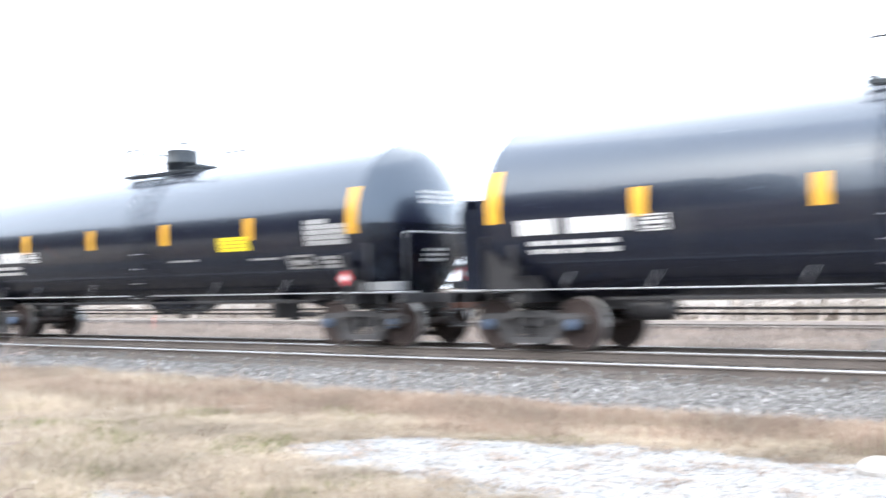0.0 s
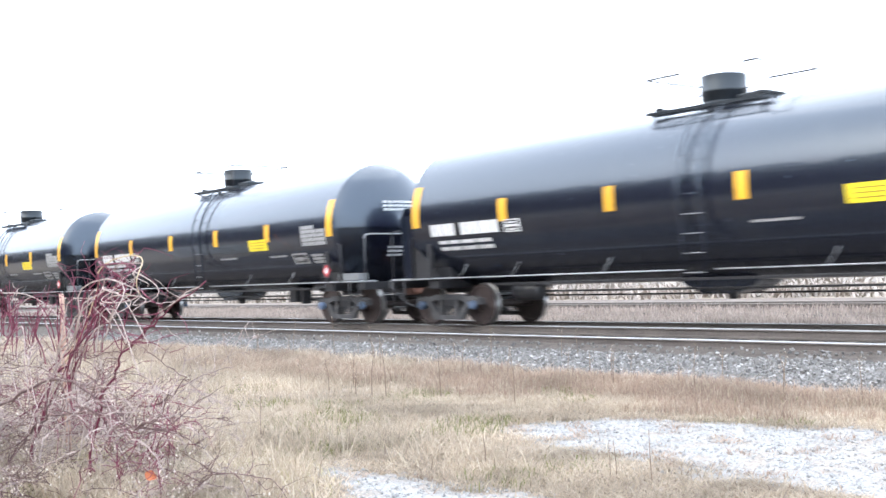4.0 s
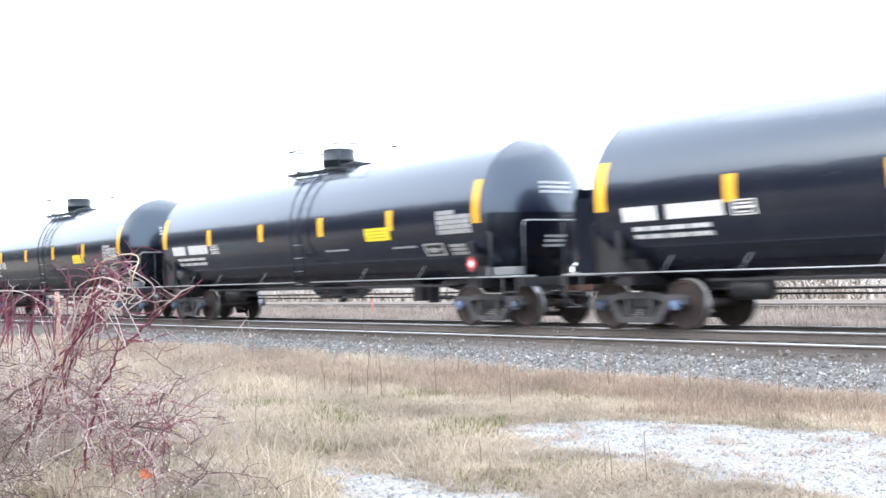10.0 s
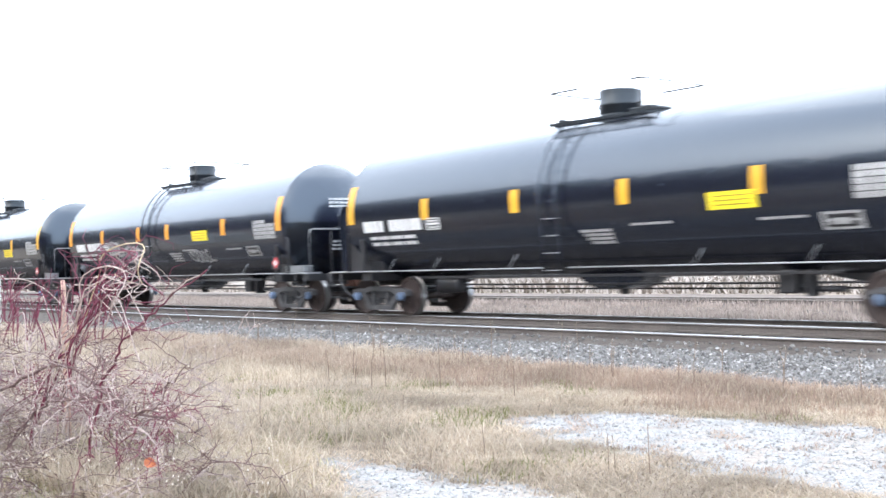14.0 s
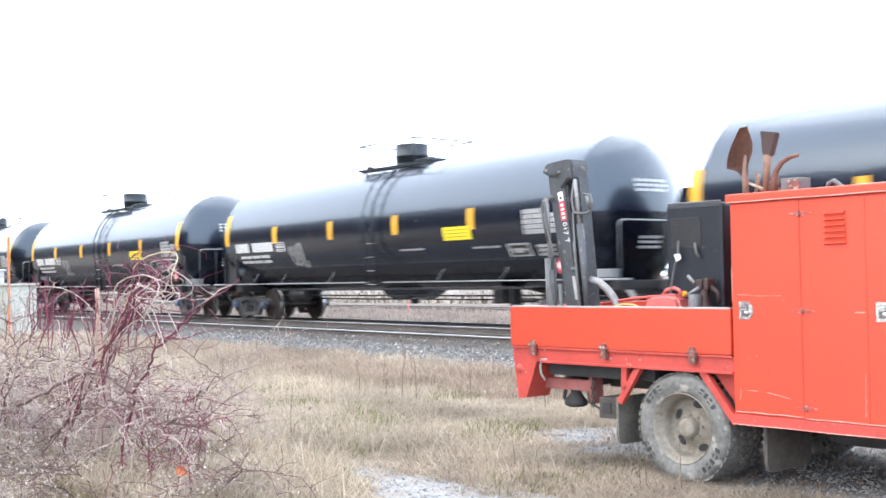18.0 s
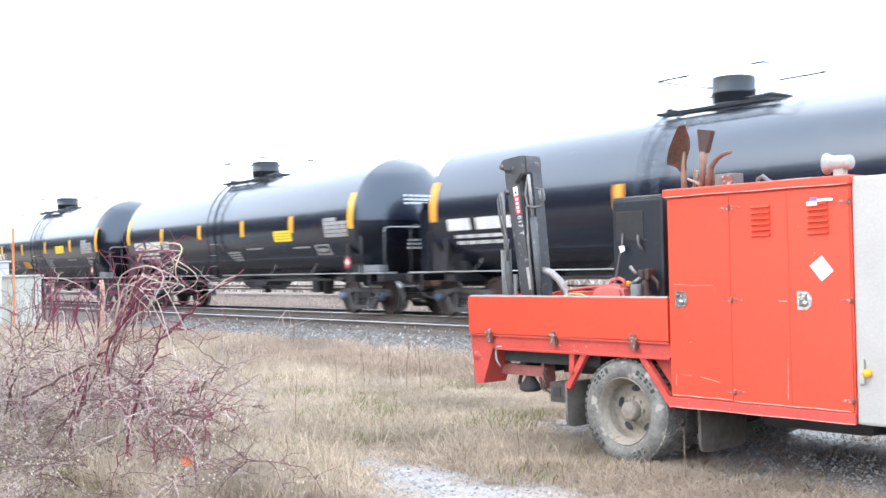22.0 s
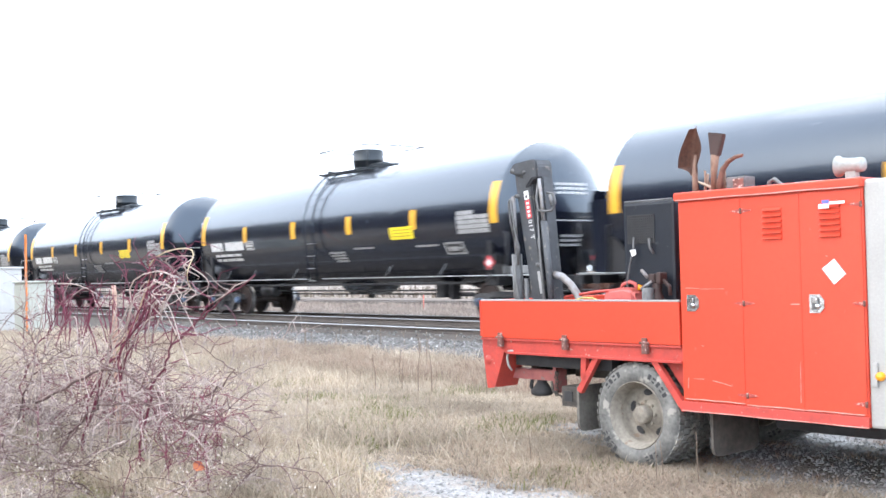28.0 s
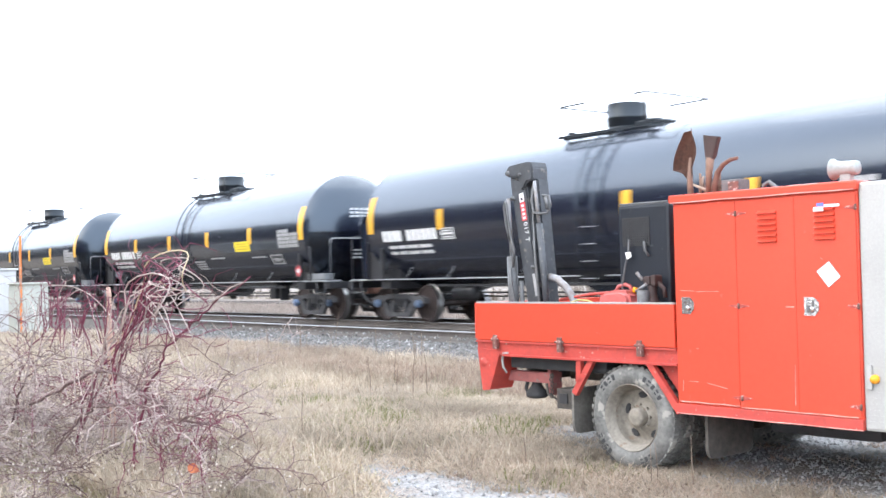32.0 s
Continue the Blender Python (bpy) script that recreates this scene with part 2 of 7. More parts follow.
def ground_material():
    m = bpy.data.materials.new("dry_grass_and_gravel")
    m.use_nodes = True
    n, l = m.node_tree.nodes, m.node_tree.links
    b = n["Principled BSDF"]
    tc = n.new("ShaderNodeTexCoord")

    def noisy(scale, detail, stretch=None):
        t = n.new("ShaderNodeTexNoise")
        t.inputs["Scale"].default_value, t.inputs["Detail"].default_value = scale, detail
        l.new(tc.outputs["Object"], t.inputs["Vector"])
        return t.outputs[0]

    def ramp(src, stops):
        r = n.new("ShaderNodeValToRGB")
        while len(r.color_ramp.elements) < len(stops):
            r.color_ramp.elements.new(0.5)
        for e, (at, c) in zip(r.color_ramp.elements, stops):
            e.position, e.color = at, (*c, 1)
        l.new(src, r.inputs[0])
        return r.outputs[0]

    def mix(f, a, c):
        x = n.new("ShaderNodeMixRGB")
        l.new(f, x.inputs[0])
        l.new(a, x.inputs[1])
        l.new(c, x.inputs[2])
        return x.outputs[0]
    straw = ramp(noisy(1.1, 8), [(0.3, (0.19, 0.156, 0.125)), (0.5, (0.295, 0.247, 0.2)), (0.68, (0.40, 0.344, 0.282))])
    fine = ramp(noisy(38, 6), [(0.32, (0.103, 0.081, 0.065)), (0.5, (0.219, 0.182, 0.147)), (0.7, (0.343, 0.296, 0.246))])
    x = n.new("ShaderNodeMixRGB")
    x.inputs[0].default_value = 0.55
    l.new(straw, x.inputs[1])
    l.new(fine, x.inputs[2])
    green = ramp(noisy(30, 5), [(0.35, (0.066, 0.074, 0.029)), (0.65, (0.132, 0.135, 0.062))])
    patch = ramp(noisy(0.8, 6), [(0.56, (0, 0, 0)), (0.7, (0.75, 0.75, 0.75))])
    grass = mix(patch, x.outputs[0], green)
    vor = n.new("ShaderNodeTexVoronoi")
    vor.inputs["Scale"].default_value = 42
    l.new(tc.outputs["Object"], vor.inputs["Vector"])
    stone = ramp(vor.outputs["Color"], [(0.1, (0.195, 0.195, 0.193)), (0.45, (0.262, 0.262, 0.26)), (0.9, (0.328, 0.328, 0.325))])
    att = n.new("ShaderNodeAttribute")
    att.attribute_name = "gravel"
    soil = ramp(noisy(3.2, 7), [(0.42, (0, 0, 0)), (0.62, (0.65, 0.65, 0.65))])
    speck = ramp(noisy(19, 3), [(0.64, (0, 0, 0)), (0.72, (0.6, 0.6, 0.6))])
    dark = ramp(noisy(60, 2), [(0.3, (0.05, 0.05, 0.048)), (0.7, (0.15, 0.145, 0.135))])
    stone = mix(speck, stone, dark)
    stone = mix(soil, stone, x.outputs[0])
    rag = n.new("ShaderNodeMath")
    rag.operation = "MULTIPLY_ADD"
    rag.inputs[1].default_value = 0.9
    l.new(noisy(7, 6), rag.inputs[0])
    l.new(att.outputs["Fac"], rag.inputs[2])
    full = mix(ramp(rag.outputs[0], [(0.84, (0, 0, 0)), (1.12, (1, 1, 1))]), grass, stone)
    l.new(full, b.inputs["Base Color"])
    b.inputs["Roughness"].default_value = 0.95
    b.inputs["Specular IOR Level"].default_value = 0.2
    bp = n.new("ShaderNodeBump")
    bp.inputs["Strength"].default_value, bp.inputs["Distance"].default_value = 0.6, 0.02
    l.new(vor.outputs["Distance"], bp.inputs["Height"])
    l.new(bp.outputs[0], b.inputs["Normal"])
    return m


GROUND = ground_material()


def steps(stops):
    """Grid lines from (from, to, step) spans."""
    out = []
    for a, b, s in stops:
        k = max(1, round((b - a) / s))
        out += [a + (b - a) * i / k for i in range(k)]
    return out + [stops[-1][1]]


def build_ground():
    xs = steps([(-900, -200, 100), (-200, -60, 10), (-60, -24, 1.0), (-24, -11, 0.3), (-11, 2, 0.1), (2, 12, 0.5), (12, 60, 4), (60, 400, 60), (400, 900, 250)])
    ys = steps([(-400, -60, 50), (-60, -18, 3), (-18, -14.5, 0.3), (-14.5, -7.0, 0.1), (-7, -4, 0.2), (-4, 4.6, 0.5), (4.6, 14, 0.6), (14, 60, 6), (60, 900, 120)])
    verts, grav = [], []
    for y in ys:
        for x in xs:
            verts.append((x, y, ground_z(x, y)))
            grav.append(gravel_amount(x, y) if -16 < y < -6 and -12 < x < 60 else 0.0)
    w = len(xs)
    faces = [(j * w + i, j * w + i + 1, (j + 1) * w + i + 1, (j + 1) * w + i) for j in range(len(ys) - 1) for i in range(w - 1)]
    me = sheet_mesh("ground", verts, faces, GROUND, smooth=True)
    me.attributes.new("gravel", "FLOAT", "POINT").data.foreach_set("value", grav)
    tagged(new("ground", me), "flat ground of dry winter grass with a pale gravel lane", "ground", kind="structure")


build_ground()

STONE = material("grey_ballast_stone", (0.259, 0.256, 0.252), (0.115, 0.112, 0.108), rough=0.9, scale=1.4, fine=16, bump=0.3, low=0.38, high=0.62)
BED = material("ballast_bed", (0.135, 0.118, 0.105), (0.062, 0.054, 0.048), gloss=0.15, rough=0.95, scale=5, fine=28, bump=0.8)


def build_bed(name, yc, x0, x1, label):
    """The ballast under one track: a long low mound."""
    bm = fresh()
    prof = [(-4.5, -0.475), (-4.2, -0.42), (-3.1, -0.32), (-2.3, -0.25), (-1.5, -0.215), (1.5, -0.215), (2.3, -0.25), (3.1, -0.32), (4.2, -0.42), (4.5, -0.475)] if yc == 0 else [(-3.1, -0.46), (-2.5, -0.26), (-1.5, -0.2), (1.5, -0.2), (2.5, -0.26), (3.1, -0.46)]
    xs = steps([(x0, -60, 40), (-60, 5, 0.65), (5, x1, 40)])
    rows = [[bm.verts.new((x, yc + y, z + 0.025 * noise.noise((x * 1.7, y * 2.1, yc)))) for y, z in prof] for x in xs]
    for a, b in zip(rows, rows[1:]):
        for i in range(len(prof) - 1):
            bm.faces.new((a[i], b[i], b[i + 1], a[i + 1]))
    tagged(part(name, bm, BED, smooth=True), label, "ballast", kind="structure")


build_bed("ballast_near", 0, -700, 300, "grey crushed-stone ballast bed under the railway track")
build_bed("ballast_far", 10.3, -700, 300, "pale ballast bed of the empty second track")


def rail_bm(x0, x1, y, top=0.0):
    """One rail: foot, web and a shiny head."""
    bm = fresh()
    prof = [(-0.07, -0.172), (0.07, -0.172), (0.07, -0.158), (0.014, -0.13), (0.01, -0.05), (0.036, -0.038), (0.036, -0.015), (0.025, 0.0), (-0.025, 0.0), (-0.036, -0.015),
            (-0.036, -0.038), (-0.01, -0.05), (-0.014, -0.13), (-0.07, -0.158)]
    a = [bm.verts.new((x0, y + p, top + z)) for p, z in prof]
    b = [bm.verts.new((x1, y + p, top + z)) for p, z in prof]
    for i in range(len(prof)):
        f = bm.faces.new((a[i - 1], a[i], b[i], b[i - 1]))
        f.material_index = 1 if i in (8, 9) else 0
    bm.faces.new(a)
    bm.faces.new(b[::-1])
    bmesh.ops.recalc_face_normals(bm, faces=bm.faces[:])
    return bm


for nm, y, top, text in (("rail", -0.7535, 0, "running rail with polished head under the train"), ("rail", 0.7535, 0, "running rail with polished head under the train"),
                         ("spare_rail", -2.0, -0.1, "long spare steel rail lying on the ballast shoulder"),
                         ("rail", 9.58, 0, "running rail of the empty second track"), ("rail", 11.02, 0, "running rail of the empty second track")):
    tagged(part(nm, rail_bm(-650, 280, y, top), [RAIL, SHINE if y < 5 else DULL_RAIL]), text, "rail", kind="structure")


def build_ballast_stones():
    """Crushed stones on the shoulder nearest to the camera, each a small uneven lump."""
    rng = np.random.default_rng(4)
    base = np.array([(1, 0, 0), (-1, 0, 0), (0, 1, 0), (0, -1, 0), (0, 0, 1), (0, 0, -1)], float)
    tri = np.array([(0, 2, 4), (2, 1, 4), (1, 3, 4), (3, 0, 4), (2, 0, 5), (1, 2, 5), (3, 1, 5), (0, 3, 5)])
    V, F, count = [], [], 0
    n = 62000
    xs = -4 - 30 * rng.random(n) ** 1.35
    ys = np.where(rng.random(n) < 0.9, -2.9 - 1.95 * rng.random(n) ** 0.85, -0.85 - 2.1 * rng.random(n))
    for x, y in zip(xs, ys):
        edge = -4.55 + 0.45 * noise.noise((x * 0.5, 0, 2)) - 0.35 * max(0, (x + 12) / 8)
        if (y < edge and rng.random() < 0.75) or (y > -2.9 and rng.random() < 0.7):
            continue
        s = 0.016 + 0.03 * rng.random() ** 1.8
        q = base * (0.65 + 0.7 * rng.random((6, 1))) * s * np.array([1.2, 1, 0.85])
        a, c = rng.random(2) * 6.28
        ca, sa, cc, sc = math.cos(a), math.sin(a), math.cos(c), math.sin(c)
        q = q @ np.array([[ca, sa, 0], [-sa, ca, 0], [0, 0, 1]]) @ np.array([[1, 0, 0], [0, cc, sc], [0, -sc, cc]])
        a_y = abs(y)
        z = float(np.interp(a_y, [1.5, 2.3, 3.1, 4.2, 4.6, 6.0], [-0.215, -0.25, -0.32, -0.42, -0.47, -0.46]))
        V.append(q + (x, y, z + s * 0.4))
        F.append(tri + count)
        count += 6
    me = sheet_mesh("ballast_stones", np.concatenate(V).tolist(), np.concatenate(F).tolist(), ISLAND_STONE)
    tagged(new("ballast_stones", me), "loose angular grey crushed stones on the track shoulder", "ballast", kind="stuff")


def island_material(name, tones, rough=0.9, thin=0.0, drift=0.0):
    """A colour of its own for each piece of a joined mesh."""
    m = bpy.data.materials.new(name)
    m.use_nodes = True
    n, l = m.node_tree.nodes, m.node_tree.links
    b = n["Principled BSDF"]
    g, r = n.new("ShaderNodeNewGeometry"), n.new("ShaderNodeValToRGB")
    while len(r.color_ramp.elements) < len(tones):
        r.color_ramp.elements.new(0.5)
    for i, (e, c) in enumerate(zip(r.color_ramp.elements, tones)):
        e.position, e.color = i / (len(tones) - 1), (*c, 1)
    l.new(g.outputs["Random Per Island"], r.inputs[0])
    tc, t = n.new("ShaderNodeTexCoord"), n.new("ShaderNodeTexNoise")
    t.inputs["Scale"].default_value = 25
    l.new(tc.outputs["Object"], t.inputs["Vector"])
    mr = n.new("ShaderNodeMapRange")
    mr.inputs[3].default_value, mr.inputs[4].default_value = 0.65, 1.35
    l.new(t.outputs[0], mr.inputs[0])
    mul = n.new("ShaderNodeMixRGB")
    mul.blend_type, mul.inputs[0].default_value = "MULTIPLY", 1
    l.new(r.outputs[0], mul.inputs[1])
    l.new(mr.outputs[0], mul.inputs[2])
    if drift:
        # paler and darker stretches some metres wide
        wide, swing, both_tones = n.new("ShaderNodeTexNoise"), n.new("ShaderNodeMapRange"), n.new("ShaderNodeMixRGB")
        wide.inputs["Scale"].default_value, wide.inputs["Detail"].default_value = 0.9, 5
        swing.inputs[1].default_value, swing.inputs[2].default_value = 0.33, 0.67
        swing.inputs[3].default_value, swing.inputs[4].default_value = 1 - drift, 1 + drift
        l.new(tc.outputs["Object"], wide.inputs["Vector"])
        l.new(wide.outputs[0], swing.inputs[0])
        both_tones.blend_type, both_tones.inputs[0].default_value = "MULTIPLY", 1
        l.new(mul.outputs[0], both_tones.inputs[1])
        l.new(swing.outputs[0], both_tones.inputs[2])
        mul = both_tones
    l.new(mul.outputs[0], b.inputs["Base Color"])
    b.inputs["Roughness"].default_value = rough
    b.inputs["Specular IOR Level"].default_value = 0.25
    if thin:
        # thin blades let light through
        tr, ms = n.new("ShaderNodeBsdfTranslucent"), n.new("ShaderNodeMixShader")
        l.new(mul.outputs[0], tr.inputs[0])
        ms.inputs[0].default_value = thin
        l.new(b.outputs[0], ms.inputs[1])
        l.new(tr.outputs[0], ms.inputs[2])
        l.new(ms.outputs[0], n["Material Output"].inputs[0])
    return m


ISLAND_STONE = island_material("crushed_stone", [(0.07, 0.068, 0.066), (0.125, 0.123, 0.12), (0.18, 0.176, 0.171), (0.1, 0.094, 0.088), (0.15, 0.14, 0.13), (0.21, 0.205, 0.2), (0.14, 0.137, 0.133), (0.38, 0.375, 0.365)])
build_ballast_stones()


def build_ties():
    bm = fresh()
    soft_box(bm, -0.115, 0.115, -1.3, 1.3, -0.36, -0.175, 0.012)
    me = None
    for i in range(100):
        x = -58 + 0.6 * i
        if me is None:
            first = part("tie", bm, TIE, place=pose(x, 0, 0))
            me = first.data
            ob = first
        else:
            ob = link("tie", me, place=pose(x, random.uniform(-0.03, 0.03), 0, 0, 0, random.uniform(-0.6, 0.6)))
        tagged(ob, "weathered wooden railway tie in the ballast", "railway tie", "ties under the track")


build_ties()

# ---- tank car ----
R, ZC = 1.62, 2.46


def on_tank(s, z, out=0.006, side=-1):
    """A point on the tank's skin at a height."""
    h = max(-1, min(1, (z - ZC) / R))
    return (s, side * (R + out) * math.sqrt(1 - h * h), ZC + (R + out) * h)


def patch(bm, s0, s1, z0, z1, out=0.006, m=0, rows=None):
    """A sheet on the tank's skin."""
    k = rows or max(1, round(abs(z1 - z0) / 0.12))
    prev = None
    for i in range(k + 1):
        z = z0 + (z1 - z0) * i / k
        row = [bm.verts.new(on_tank(s, z, out)) for s in (s0, s1)]
        if prev:
            f = bm.faces.new((prev[0], prev[1], row[1], row[0]))
            f.material_index, f.smooth = m, True
        prev = row


def lettering(bm, s0, s1, z0, z1, count, rng, gaps=(), m=0, out=0.006):
    """Stencilled characters too blurred to read: plain bars of their size."""
    w = (s1 - s0) / count
    for i in range(count):
        if i in gaps:
            continue
        a = s0 + w * i
        patch(bm, a + w * 0.05, a + w * (0.95 - 0.1 * rng.random()), z0, z1, out, m, rows=1)


def stencil(name, bm, mats, parent, label=""):
    """Lettering whose characters cannot be told apart."""
    return tagged(part(name, bm, mats, parent, label), kind="stuff")


def bogie(parent, x, mirror):
    """A two-axle freight truck: bolster, two side frames, springs, bearing caps and two wheelsets."""
    bm = fresh()
    soft_box(bm, -0.22, 0.22, -1.02, 1.02, 0.42, 0.68, 0.03)
    lathe(bm, [(0.68, 0.0), (0.68, 0.2), (0.8, 0.2), (0.8, 0.0)], 20, "z")
    for e in (-1, 1):
        tube(bm, [(e * 0.36, -0.8, 0.4), (e * 0.36, 0.8, 0.4)], 0.045, 6)
        for sy in (-0.72, 0.72):
            soft_box(bm, e * 0.4 - 0.05, e * 0.4 + 0.05, sy - 0.06, sy + 0.06, 0.3, 0.58, 0.015)
    bo = part("bogie", bm, FRAME, parent, place=pose(x, 0, 0))
    for sy in (-1, 1):
        bm = fresh()
        y0, y1 = sorted((sy * 0.93, sy * 1.07))
        prism(bm, [(-1.13, 0.47), (-1.1, 0.6), (-0.9, 0.66), (-0.62, 0.64), (-0.4, 0.7), (0.4, 0.7), (0.62, 0.64), (0.9, 0.66), (1.1, 0.6), (1.13, 0.47), (1.03, 0.47),
                   (1.02, 0.56), (0.76, 0.56), (0.74, 0.46), (0.6, 0.5), (0.42, 0.58), (-0.42, 0.58), (-0.6, 0.5), (-0.74, 0.46), (-0.76, 0.56), (-1.02, 0.56), (-1.03, 0.47)], y0, y1)
        for e in (-1, 1):
            prism(bm, [(e * 0.74, 0.5), (e * 0.58, 0.54), (e * 0.36, 0.22), (e * 0.5, 0.13)], y0 + 0.012, y1 - 0.012)
            prism(bm, [(e * 0.34, 0.2), (e * 0.26, 0.2), (e * 0.24, 0.6), (e * 0.33, 0.6)], y0 + 0.02, y1 - 0.02)
        prism(bm, [(-0.5, 0.13), (0.5, 0.13), (0.42, 0.23), (-0.42, 0.23)], y0 + 0.006, y1 - 0.006)
        bmesh.ops.recalc_face_normals(bm, faces=bm.faces[:])
        part("side_frame", bm, TRUCK_IRON, bo)
        bm = fresh()
        for sx in (-0.15, 0.0, 0.15):
            for i in range(5):
                tube(bm, [(sx - 0.06, sy * 0.99, 0.25 + i * 0.042), (sx + 0.06, sy * 0.99, 0.258 + i * 0.042)], 0.013, 5)
                tube(bm, [(sx - 0.06, sy * 0.99 - 0.08, 0.25 + i * 0.042), (sx - 0.06, sy * 0.99 + 0.08, 0.258 + i * 0.042)], 0.013, 5)
        tagged(part("spring_nest", bm, TRUCK_IRON, bo, "dusty coil spring nest"), kind="stuff")
        for e in (-1, 1):
            bm = fresh()
            lathe(bm, [(0, 0), (0, 0.07), (0.02, 0.095), (0.12, 0.105), (0.12, 0.0)][::(1)], 18, "y", (e * 0.89, sy * 1.15 if sy < 0 else sy * 1.03, 0.457))
            for k in range(3):
                a = 2.1 * k + 0.5
                tube(bm, [(e * 0.89 + 0.05 * math.cos(a), sy * 1.165, 0.457 + 0.05 * math.sin(a)), (e * 0.89 + 0.05 * math.cos(a), sy * 1.14, 0.457 + 0.05 * math.sin(a))], 0.012, 6)
            bmesh.ops.recalc_face_normals(bm, faces=bm.faces[:])
            part("bearing_cap", bm, CAP_BLUE, bo, "blue-painted roller bearing end cap")
    sets = []
    for e in (-1, 1):
        if bogie.mesh is None:
            bm = fresh()
            lathe(bm, [(-1.1, 0.0), (-1.1, 0.07), (-0.8, 0.075), (-0.78, 0.09), (-0.4, 0.085), (0.4, 0.085), (0.78, 0.09), (0.8, 0.075), (1.1, 0.07), (1.1, 0.0)], 16, "y")
            for sy in (-1, 1):
                prof = [(0.675, 0.1), (0.7, 0.28), (0.69, 0.39), (0.672, 0.4), (0.672, 0.487), (0.688, 0.487), (0.702, 0.46), (0.81, 0.455), (0.815, 0.4), (0.79, 0.385), (0.775, 0.28), (0.8, 0.16),
                        (0.85, 0.13), (0.85, 0.075)]
                lathe(bm, [(sy * a, r) for a, r in prof], 40, "y", mats=[0, 0, 0, 0, 1, 1, 1, 0, 0, 0, 0, 0, 0])
            bmesh.ops.recalc_face_normals(bm, faces=bm.faces[:])
            ws = part("wheelset", bm, [WHEEL_IRON, TREAD], bo, "rusty steel wheelset with bright treads")
            bogie.mesh = ws.data
        else:
            ws = link("wheelset", bogie.mesh, bo, "rusty steel wheelset with bright treads")
        ws.matrix_basis = pose(e * 0.89, 0, 0.457)
        sets.append(ws)
    return bo


bogie.mesh = None


HEAD = 7.47


def head_out(u):
    """How far the dished head bulges past the barrel, u of the way from its centre to its rim."""
    return 0.74 * (1 - u * u) ** 0.72 if u < 1 else 0.0


def shield_x(y, z):
    """The face of the shield that lies over the head, along the car."""
    return HEAD + head_out(min(0.999, math.hypot(y, z - ZC) / R)) + 0.035


